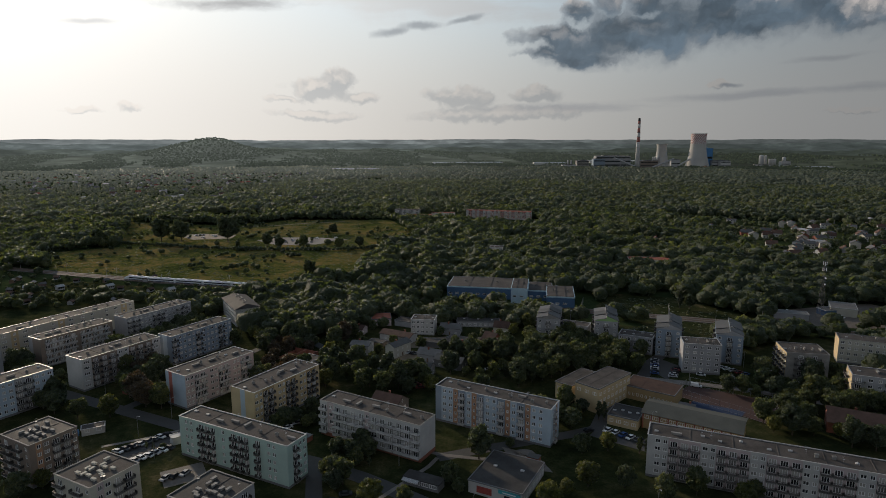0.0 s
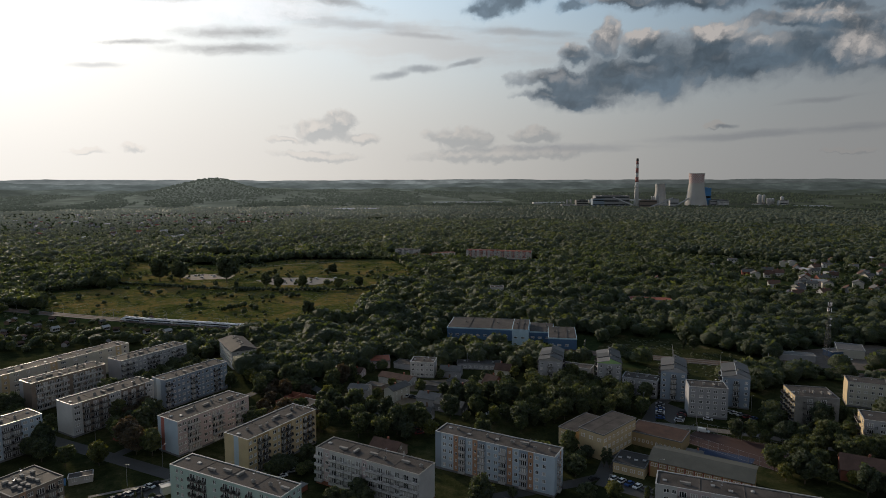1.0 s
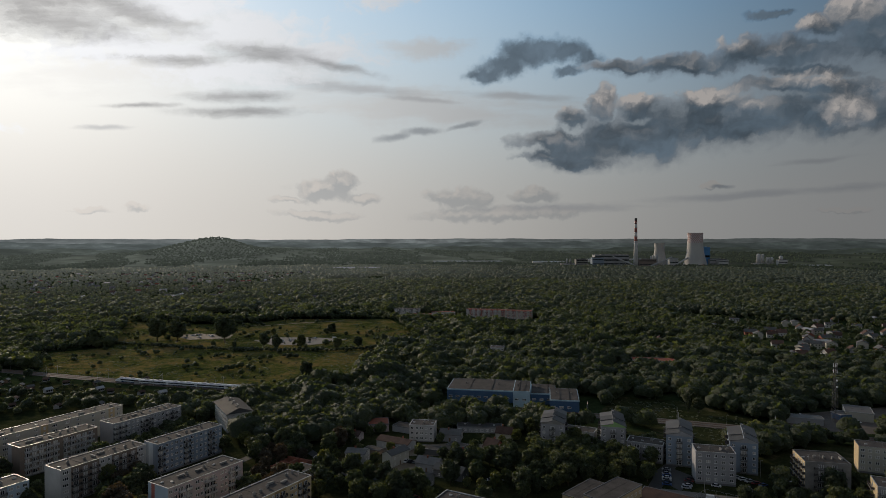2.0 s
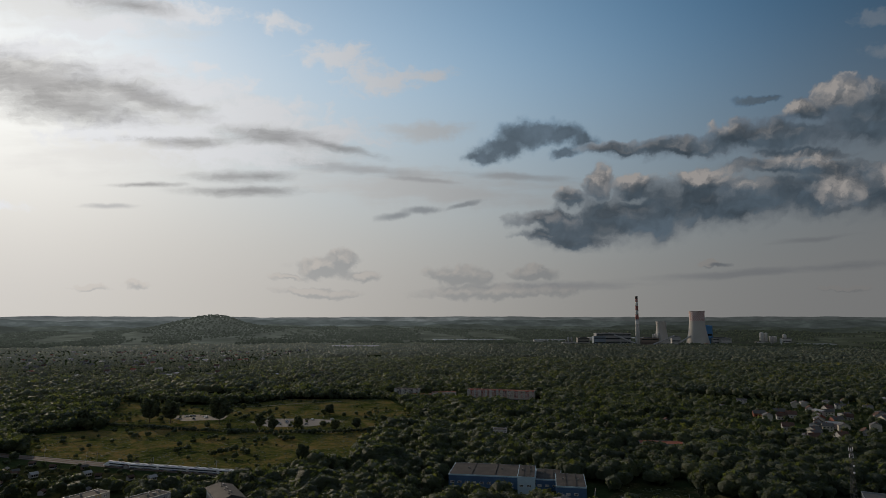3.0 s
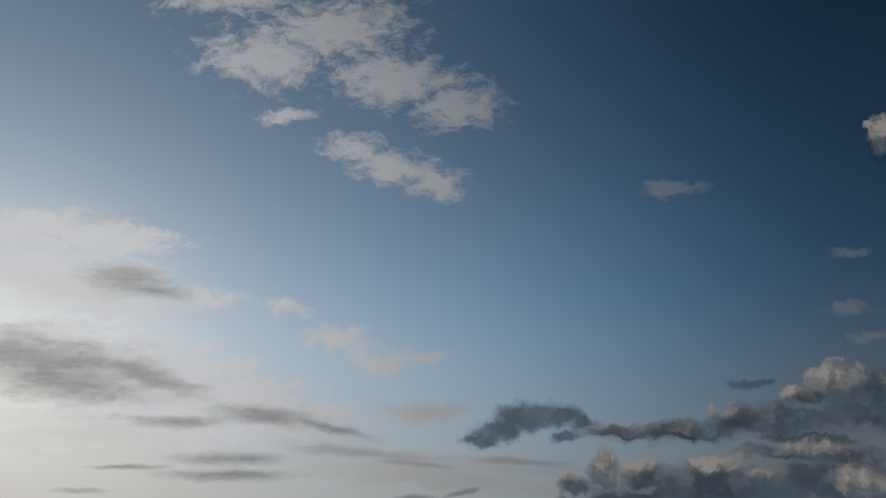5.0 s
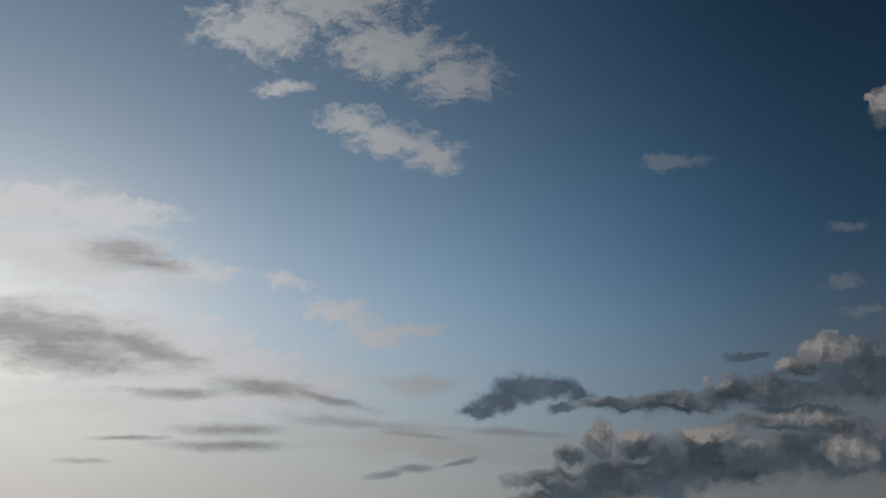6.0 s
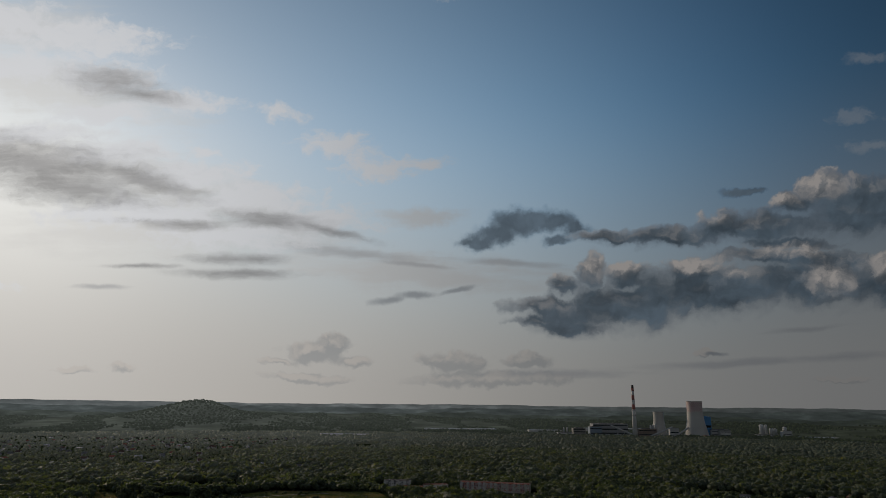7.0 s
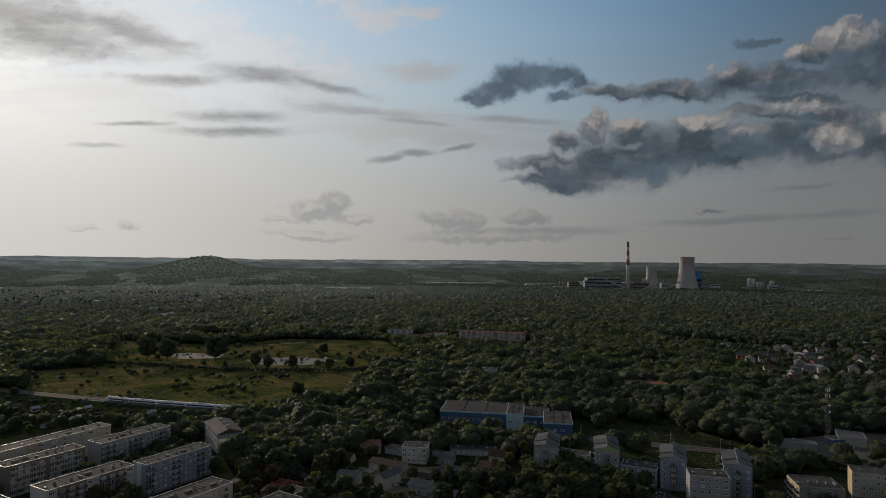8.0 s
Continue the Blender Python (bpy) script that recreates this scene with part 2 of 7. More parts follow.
streak = W.math("MULTIPLY_ADD", ellipses(mild, STREAKS), 1.3, W.math("MULTIPLY", W.math("SUBTRACT", streaky, 0.5), 2.4))
streak_alpha = W.math("MULTIPLY", W.smooth(streak, -0.5, 1.2), 0.6)
streak_tone = W.vec("MULTIPLY", haze, (0.64, 0.68, 0.74))

scrap = W.math("MULTIPLY_ADD", ellipses(mild, SCRAPS), 1.6, lumps)
scrap_alpha = W.math("MULTIPLY", W.smooth(scrap, -0.3, 1.0), 0.8)
scrap_tone = W.vec("MULTIPLY", haze, (0.50, 0.56, 0.63))

fleece = W.math("MULTIPLY_ADD", ellipses(bent, FLEECE), 1.45, W.math("MULTIPLY", W.math("SUBTRACT", flecks, 0.5), 3.8))
fleece_alpha = W.math("MULTIPLY", W.smooth(fleece, -0.3, 1.05), W.smooth(glow, 0.45, 0.80, 0.36, 0.9))
fleece_tone = W.mix(W.math("POWER", glow, 4.0), (2.5, 2.65, 2.85, 1), (9.8, 9.9, 10.2, 1))

# the pale veil that trails from the grey banks
VEIL = [(0.8, 4.85, 2.6, 0.6, 10), (2.9, 5.3, 2.2, 0.55, 18), (4.8, 5.85, 1.9, 0.42, 18), (2.6, 6.2, 2.6, 0.5), (1.4, 3.75, 2.4, 0.5, 12), (0.6, 2.75, 1.8, 0.45), (7.6, 6.9, 2.6, 0.4, 4), (7.7, 5.9, 0.8, 0.16)]
veil = W.math("MULTIPLY_ADD", ellipses(bent, VEIL), 1.0, W.math("MULTIPLY", W.math("SUBTRACT", streaky, 0.5), 1.8))
veil_alpha = W.math("MULTIPLY", W.smooth(veil, -0.30, 0.8), 0.7)
veil_tone = W.mix(W.math("POWER", glow, 6.0), (2.8, 2.8, 2.85, 1), (9.4, 9.2, 8.9, 1))

darklet = W.math("MULTIPLY_ADD", ellipses(bent, DARKLETS), 1.9, W.math("MULTIPLY", lumps, 0.9))
darklet_alpha = W.math("MULTIPLY", W.smooth(darklet, -0.18, 0.60), 0.9)
darklet_tone = W.vec("SCALE", W.mix(W.smooth(darklet, 0.1, 1.0), W.vec("MULTIPLY", air, (0.62, 0.66, 0.70)), (0.80, 1.10, 1.42, 1)), scale=W.math("MULTIPLY", W.smooth(emboss, -0.4, 0.4, 0.9, 1.18), W.smooth(soft_lump, 0.3, 0.7, 0.85, 1.25)))

full = air
for alpha, tone in ((veil_alpha, veil_tone), (small_alpha, small_tone), (streak_alpha, streak_tone), (fleece_alpha, fleece_tone), (bank_alpha, bank_tone), (scrap_alpha, scrap_tone),
                    (darklet_alpha, darklet_tone), (heap_alpha, heap_tone)):
    full = W.mix(alpha, full, tone)
back = W.put("ShaderNodeBackground")
W.join(full, back.inputs["Color"])
back.inputs["Strength"].default_value = 0.1
W.join(back.outputs[0], W.put("ShaderNodeOutputWorld").inputs["Surface"])


# ---- materials ----
def material(name, colour, rough=0.8, spots=0.25, scale=0.5, fine=6.0, bump=0.15, metal=0.0, vary=0.0, spec=0.4, tint=None):
    """A surface with stains at two scales and fine relief; vary changes the tone from object to object."""
    m = bpy.data.materials.new(name)
    m.use_nodes = True
    n = Nodes(m.node_tree)
    bsdf = m.node_tree.nodes["Principled BSDF"]
    where = n.put("ShaderNodeTexCoord").outputs["Object"]
    geo = n.put("ShaderNodeNewGeometry").outputs["Position"]
    big, small = n.noise(geo, scale, 4.0, 0.6), n.noise(geo, fine, 3.0, 0.6)
    blotch = n.math("MULTIPLY_ADD", n.math("SUBTRACT", big, 0.5), 2.0, n.math("SUBTRACT", small, 0.5))
    dark = tuple(c * (1 - spots) for c in colour)
    pale = tuple(min(1, c * (1 + spots * 0.8)) for c in (tint or colour))
    tone = n.mix(n.smooth(blotch, -0.6, 0.6), (*dark, 1), (*pale, 1))
    if vary:
        info = n.put("ShaderNodeObjectInfo").outputs["Random"]
        tone = n.mix(1.0, tone, n.ramp(info, [(0, (1 - vary,) * 3), (1, (1 + vary,) * 3)]), "MULTIPLY")
    n.join(tone, bsdf.inputs["Base Color"])
    n.join(n.smooth(big, 0.2, 0.8, max(0.02, rough - 0.12), min(1, rough + 0.1)), bsdf.inputs["Roughness"])
    bsdf.inputs["Metallic"].default_value = metal
    bsdf.inputs["Specular IOR Level"].default_value = spec
    if bump:
        b = n.put("ShaderNodeBump")
        b.inputs["Strength"].default_value, b.inputs["Distance"].default_value = bump, 0.05
        n.join(small, b.inputs["Height"])
        n.join(b.outputs[0], bsdf.inputs["Normal"])
    return m


def foliage(name, deep, pale, island=True, shine=0.35, broad=0.06):
    """Leaves: tone from leaf to leaf, tree to tree and over broad patches, with light coming through."""
    m = bpy.data.materials.new(name)
    m.use_nodes = True
    n = Nodes(m.node_tree)
    tree = m.node_tree
    bsdf = tree.nodes["Principled BSDF"]
    geo = n.put("ShaderNodeNewGeometry")
    leaf = geo.outputs["Random Per Island"]
    each = n.put("ShaderNodeObjectInfo").outputs["Random"]
    patch = n.noise(geo.outputs["Position"], broad, 3.0, 0.6)
    grain = n.noise(geo.outputs["Position"], 1.3, 3.0, 0.7)
    f = n.math("MULTIPLY_ADD", leaf, 0.35, n.math("MULTIPLY", each, 0.30))
    f = n.math("ADD", f, n.math("MULTIPLY_ADD", n.math("SUBTRACT", patch, 0.5), 1.3, n.math("MULTIPLY", n.math("SUBTRACT", grain, 0.5), 1.3)))
    autumn = tuple((pale[0] * 1.35, pale[1] * 0.95, pale[2] * 0.8))
    tone = n.ramp(f, [(0.0, tuple(c * 0.62 for c in deep)), (0.35, deep), (0.75, pale), (1.0, autumn)])
    n.join(tone, bsdf.inputs["Base Color"])
    bsdf.inputs["Roughness"].default_value = 0.6
    bsdf.inputs["Specular IOR Level"].default_value = 0.5
    bsdf.inputs["Sheen Weight"].default_value, bsdf.inputs["Sheen Roughness"].default_value = 0.2, 0.5
    bsdf.inputs["Sheen Tint"].default_value = (0.85, 1.0, 0.85, 1)
    leafy = n.put("ShaderNodeBump")
    leafy.inputs["Strength"].default_value, leafy.inputs["Distance"].default_value = 1.0, 1.4
    n.join(n.noise(geo.outputs["Position"], 0.9, 5.0, 0.75), leafy.inputs["Height"])
    n.join(leafy.outputs[0], bsdf.inputs["Normal"])
    lit = n.put("ShaderNodeBsdfTranslucent")
    n.join(n.mix(1.0, tone, (1.25, 1.2, 0.55, 1), "MULTIPLY"), lit.inputs["Color"])
    both = n.put("ShaderNodeMixShader")
    both.inputs[0].default_value = shine
    n.join(bsdf.outputs[0], both.inputs[1])
    n.join(lit.outputs[0], both.inputs[2])
    n.join(both.outputs[0], tree.nodes["Material Output"].inputs["Surface"])
    return m


def ground_material(name, stops, scale, fine, bump=0.4):
    m = bpy.data.materials.new(name)
    m.use_nodes = True
    n = Nodes(m.node_tree)
    bsdf = m.node_tree.nodes["Principled BSDF"]
    geo = n.put("ShaderNodeNewGeometry").outputs["Position"]
    big, mid, small = n.noise(geo, scale, 5.0, 0.62, warp=0.6), n.noise(geo, scale * 7, 4.0, 0.6), n.noise(geo, fine, 4.0, 0.7)
    f = n.math("ADD", n.math("MULTIPLY", big, 0.55), n.math("MULTIPLY_ADD", mid, 0.3, n.math("MULTIPLY", small, 0.25)))
    n.join(n.ramp(n.smooth(f, 0.40, 0.70), stops), bsdf.inputs["Base Color"])
    bsdf.inputs["Roughness"].default_value, bsdf.inputs["Specular IOR Level"].default_value = 1.0, 0.0
    b = n.put("ShaderNodeBump")
    b.inputs["Strength"].default_value, b.inputs["Distance"].default_value = bump, 0.3
    n.join(small, b.inputs["Height"])
    n.join(b.outputs[0], bsdf.inputs["Normal"])
    return m


def glass_material(name, dark, pale):
    """Window glass from outside: dark room or drawn curtain behind, by window."""
    m = bpy.data.materials.new(name)
    m.use_nodes = True
    n = Nodes(m.node_tree)
    bsdf = m.node_tree.nodes["Principled BSDF"]
    each = n.put("ShaderNodeObjectInfo").outputs["Random"]
    geo = n.put("ShaderNodeNewGeometry").outputs["Position"]
    folds = n.noise(geo, 3.0, 2.0)
    f = n.math("ADD", n.smooth(each, 0.30, 0.90), n.math("MULTIPLY", n.math("SUBTRACT", folds, 0.5), 0.5), clamp=True)
    n.join(n.mix(f, (*dark, 1), (*pale, 1)), bsdf.inputs["Base Color"])
    bsdf.inputs["Roughness"].default_value, bsdf.inputs["Specular IOR Level"].default_value = 0.08, 0.5
    return m


GRASS = ground_material("grass", [(0, (0.015, 0.019, 0.009)), (0.45, (0.030, 0.036, 0.015)), (0.8, (0.052, 0.052, 0.024)), (1, (0.095, 0.080, 0.045))], 0.03, 1.1)
LAND = ground_material("open_country", [(0, (0.018, 0.028, 0.013)), (0.5, (0.032, 0.046, 0.02)), (0.8, (0.05, 0.063, 0.026)), (1, (0.07, 0.076, 0.034))], 0.004, 0.3)
MEADOW = ground_material("dry_meadow", [(0, (0.026, 0.036, 0.012)), (0.3, (0.066, 0.080, 0.022)), (0.55, (0.115, 0.108, 0.032)), (0.78, (0.17, 0.128, 0.045)), (1, (0.21, 0.145, 0.058))], 0.02, 0.35, 0.8)
ASPHALT = material("asphalt", (0.055, 0.054, 0.053), 0.88, 0.3, 0.2, 5.0, 0.2)
PAVING = material("concrete_paving", (0.154, 0.140, 0.126), 0.85, 0.3, 0.3, 4.0, 0.2)
DIRT = material("bare_earth", (0.20, 0.16, 0.115), 0.95, 0.4, 0.12, 2.0, 0.4)
GRAVEL = material("track_ballast", (0.12, 0.10, 0.085), 0.95, 0.35, 0.3, 4.0, 0.5)
SPORT = material("red_sport_ground", (0.055, 0.028, 0.024), 0.9, 0.2, 0.2, 4.0, 0.1)
BLUE_SPORT = material("blue_sport_ground", (0.02, 0.038, 0.085), 0.9, 0.2, 0.2, 4.0, 0.1)
FELT = material("roofing_felt", (0.064, 0.057, 0.053), 0.9, 0.32, 0.18, 3.0, 0.25, tint=(0.082, 0.073, 0.067), spec=0.12)
DARK_FELT = material("black_roofing_felt", (0.055, 0.052, 0.05), 0.8, 0.35, 0.2, 3.0, 0.25, spec=0.12)
FLASHING = material("pale_metal_flashing", (0.39, 0.378, 0.365), 0.5, 0.2, 0.4, 5.0, 0.05, metal=0.1)
CONCRETE = material("concrete", (0.235, 0.225, 0.21), 0.85, 0.3, 0.25, 4.0, 0.2)
WHITE = material("white_render", (0.45, 0.44, 0.425), 0.85, 0.13, 0.15, 5.0, 0.1)
MINT = material("pale_mint_render", (0.368, 0.480, 0.432), 0.85, 0.1, 0.15, 5.0, 0.1)
MINT_DARK = material("sage_green_render", (0.200, 0.288, 0.248), 0.85, 0.1, 0.15, 5.0, 0.1)
BLUE = material("pale_blue_render", (0.376, 0.448, 0.512), 0.85, 0.1, 0.15, 5.0, 0.1)
BLUE_DARK = material("grey_blue_render", (0.216, 0.264, 0.320), 0.85, 0.12, 0.15, 5.0, 0.1)
ORANGE = material("peach_orange_render", (0.36, 0.215, 0.135), 0.85, 0.15, 0.2, 5.0, 0.1)
YELLOW = material("warm_yellow_render", (0.49, 0.38, 0.225), 0.85, 0.12, 0.15, 5.0, 0.1)
OCHRE = material("ochre_render", (0.33, 0.235, 0.12), 0.85, 0.14, 0.15, 5.0, 0.1)
CREAM = material("cream_render", (0.45, 0.425, 0.36), 0.85, 0.13, 0.15, 5.0, 0.1)
PINK = material("pale_pink_render", (0.448, 0.368, 0.360), 0.85, 0.13, 0.15, 5.0, 0.1)
ROSE = material("brick_red_render", (0.40, 0.13, 0.10), 0.85, 0.15, 0.15, 5.0, 0.1)
BROWN = material("taupe_render", (0.21, 0.165, 0.135), 0.85, 0.15, 0.15, 5.0, 0.1)
GREY = material("grey_render", (0.296, 0.296, 0.304), 0.85, 0.15, 0.15, 5.0, 0.1)
DARK_GREY = material("dark_grey_render", (0.15, 0.15, 0.155), 0.85, 0.15, 0.15, 5.0, 0.1)
GREEN = material("apple_green_render", (0.240, 0.384, 0.152), 0.85, 0.12, 0.15, 5.0, 0.1)
BRICK = material("red_brick", (0.27, 0.10, 0.065), 0.9, 0.25, 0.3, 8.0, 0.3)
TILE = material("brown_roof_tile", (0.096, 0.060, 0.048), 0.85, 0.3, 0.3, 6.0, 0.4, vary=0.3, spec=0.12)
RED_TILE = material("red_roof_tile", (0.24, 0.085, 0.055), 0.85, 0.3, 0.3, 6.0, 0.4, vary=0.25, spec=0.12)
SHEET = material("grey_sheet_roof", (0.120, 0.116, 0.112), 0.6, 0.25, 0.3, 5.0, 0.15, vary=0.3, spec=0.12)
PALE_SHEET = material("pale_sheet_roof", (0.36, 0.36, 0.36), 0.55, 0.2, 0.1, 3.0, 0.1, metal=0.1)
HALL_BLUE = material("blue_sheet_cladding", (0.055, 0.115, 0.215), 0.55, 0.15, 0.2, 4.0, 0.1)
HALL_PALE = material("pale_blue_cladding", (0.357, 0.484, 0.561), 0.6, 0.1, 0.2, 4.0, 0.1)
METAL = material("galvanised_steel", (0.36, 0.36, 0.37), 0.5, 0.2, 0.6, 6.0, 0.1, metal=0.7)
RUST = material("rusty_steel", (0.18, 0.085, 0.05), 0.8, 0.3, 0.5, 6.0, 0.2, metal=0.2)
RAIL = material("dark_balcony_rail", (0.045, 0.04, 0.04), 0.6, 0.2, 0.5, 6.0, 0.1)
PANEL = material("pale_balcony_panel", (0.432, 0.424, 0.416), 0.8, 0.15, 0.4, 6.0, 0.1, vary=0.12)
FRAME = material("white_window_frame", (0.74, 0.74, 0.73), 0.5, 0.08, 0.5, 6.0, 0.0)
GLASS = glass_material("window_glass", (0.018, 0.02, 0.024), (0.42, 0.40, 0.37))
DARK_GLASS = glass_material("dark_window_glass", (0.015, 0.017, 0.02), (0.05, 0.055, 0.06))
CAR_GLASS = material("dark_car_glass", (0.02, 0.022, 0.026), 0.6, 0.1, 0.5, 3.0, 0.0, spec=0.08)
BARK = material("bark", (0.085, 0.065, 0.05), 0.95, 0.35, 0.8, 6.0, 0.6)
WOOD = material("weathered_timber", (0.16, 0.11, 0.075), 0.9, 0.3, 0.6, 6.0, 0.3)
RUBBER = material("tyre_rubber", (0.02, 0.02, 0.02), 0.85, 0.2, 1.0, 6.0, 0.0)
TOWER = material("cooling_tower_concrete", (0.40, 0.385, 0.36), 0.9, 0.12, 0.02, 0.4, 0.1)
TOWER_RED = material("faded_red_tower_paint", (0.30, 0.115, 0.10), 0.85, 0.15, 0.05, 0.5, 0.0)
TOWER_WHITE = material("white_tower_paint", (0.60, 0.585, 0.57), 0.85, 0.1, 0.05, 0.5, 0.0)
TRAIN_WHITE = material("white_train_paint", (0.66, 0.68, 0.70), 0.35, 0.1, 0.2, 3.0, 0.0)
TRAIN_BLUE = material("dark_blue_train_paint", (0.025, 0.045, 0.10), 0.3, 0.1, 0.2, 3.0, 0.0)
POOL = material("blue_plastic_sheet", (0.06, 0.17, 0.33), 0.5, 0.2, 0.4, 4.0, 0.1)
LEAF_A = foliage("leaves", (0.078, 0.102, 0.040), (0.190, 0.196, 0.070), shine=0.5)
LEAF_B = foliage("dark_leaves", (0.054, 0.074, 0.034), (0.126, 0.144, 0.056), shine=0.45)
LEAF_C = foliage("yellow_green_leaves", (0.10, 0.115, 0.022), (0.24, 0.23, 0.045), shine=0.48)
LEAF_D = foliage("copper_leaves", (0.070, 0.046, 0.026), (0.135, 0.085, 0.042), shine=0.4)
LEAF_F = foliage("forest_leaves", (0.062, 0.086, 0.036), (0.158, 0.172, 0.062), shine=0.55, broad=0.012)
CAR_PAINTS = [material(f"{n}_car_paint", c, 0.5, 0.05, 0.5, 3.0, 0.0, metal=0.0, spec=0.2) for n, c in
              (("white", (0.62, 0.63, 0.64)), ("silver", (0.34, 0.35, 0.37)), ("dark_grey", (0.06, 0.065, 0.07)), ("black", (0.018, 0.018, 0.02)),
               ("blue", (0.03, 0.07, 0.20)), ("maroon", (0.14, 0.03, 0.03)))]


def haze_glow_material(name, colour, glow_colour, strength, scale=0.006, far=(3000.0, 3001.0), sunward=2.2):
    """Distant land with hazy air painted on as emission, which is brightest towards the low sun."""
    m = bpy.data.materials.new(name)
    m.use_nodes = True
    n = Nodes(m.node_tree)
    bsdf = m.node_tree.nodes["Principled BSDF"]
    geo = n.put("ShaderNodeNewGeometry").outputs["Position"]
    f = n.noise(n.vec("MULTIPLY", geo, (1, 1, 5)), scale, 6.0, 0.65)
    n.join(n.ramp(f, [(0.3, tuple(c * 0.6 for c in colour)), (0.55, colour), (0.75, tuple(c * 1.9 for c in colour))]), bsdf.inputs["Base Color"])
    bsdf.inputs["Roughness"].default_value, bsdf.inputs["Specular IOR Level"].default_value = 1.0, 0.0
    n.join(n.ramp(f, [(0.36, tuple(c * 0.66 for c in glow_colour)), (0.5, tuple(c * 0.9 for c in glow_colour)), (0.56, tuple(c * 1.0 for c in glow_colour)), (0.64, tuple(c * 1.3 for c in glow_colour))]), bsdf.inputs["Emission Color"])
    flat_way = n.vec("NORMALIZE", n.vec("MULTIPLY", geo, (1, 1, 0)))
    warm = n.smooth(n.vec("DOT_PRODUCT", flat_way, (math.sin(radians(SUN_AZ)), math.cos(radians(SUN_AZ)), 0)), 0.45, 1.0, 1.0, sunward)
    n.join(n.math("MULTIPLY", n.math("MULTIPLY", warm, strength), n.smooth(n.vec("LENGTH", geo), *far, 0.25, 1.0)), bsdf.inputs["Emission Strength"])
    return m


# these hills glow faintly: their haze is painted into the emission
FAR_HILLS = haze_glow_material("far_hills_in_haze", (0.03, 0.04, 0.025), (0.88, 0.97, 1.0), 0.075)
MID_HILLS = haze_glow_material("nearer_hills_in_haze", (0.03, 0.042, 0.022), (0.84, 0.97, 1.0), 0.050)


def haze_painted(m, colour, strength, far, sunward):
    """Paints a veil of haze as emission onto a distant surface, brightest towards the low sun."""
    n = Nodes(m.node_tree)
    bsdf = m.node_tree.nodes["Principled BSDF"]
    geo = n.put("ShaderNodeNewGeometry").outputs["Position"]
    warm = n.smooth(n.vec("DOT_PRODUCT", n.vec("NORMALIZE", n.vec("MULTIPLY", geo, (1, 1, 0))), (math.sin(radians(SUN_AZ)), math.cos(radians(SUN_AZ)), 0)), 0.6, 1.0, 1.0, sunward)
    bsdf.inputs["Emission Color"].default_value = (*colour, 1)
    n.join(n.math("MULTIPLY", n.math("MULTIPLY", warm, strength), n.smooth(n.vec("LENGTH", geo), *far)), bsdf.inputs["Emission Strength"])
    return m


# forest leaves that emit a little, as painted haze from 800 m outward
FAR_HAZE_LEAF = haze_painted(foliage("far_forest_leaves", (0.060, 0.082, 0.036), (0.15, 0.155, 0.060), shine=0.5, broad=0.012), (0.92, 0.97, 0.88), 0.014, (800.0, 3000.0), 8.0)
BOILER_BLUE = material("bright_blue_cladding", (0.07, 0.22, 0.44), 0.55, 0.1, 0.03, 0.5, 0.05)
STRAW = foliage("meadow_grass", (0.058, 0.070, 0.020), (0.15, 0.125, 0.042), shine=0.4, broad=0.02)
MAST_STEEL = material("dull_mast_steel", (0.10, 0.10, 0.105), 0.6, 0.2, 0.6, 6.0, 0.1, metal=0.4)
# rise, fields and hill woods also carry haze painted as emission
NEAR_HILLS = haze_glow_material("wooded_rise_in_haze", (0.03, 0.045, 0.022), (0.86, 0.97, 0.92), 0.036)
FAR_HAZE_LAND = haze_glow_material("far_fields_and_woods_in_haze", (0.035, 0.045, 0.022), (0.88, 0.97, 0.90), 0.024, 0.005, (1500.0, 3700.0), 3.6)
HILL_HAZE_LEAF = haze_glow_material("hill_woods_in_haze", (0.035, 0.048, 0.022), (0.86, 0.97, 0.88), 0.020, 0.02, (2200.0, 4400.0), 3.0)


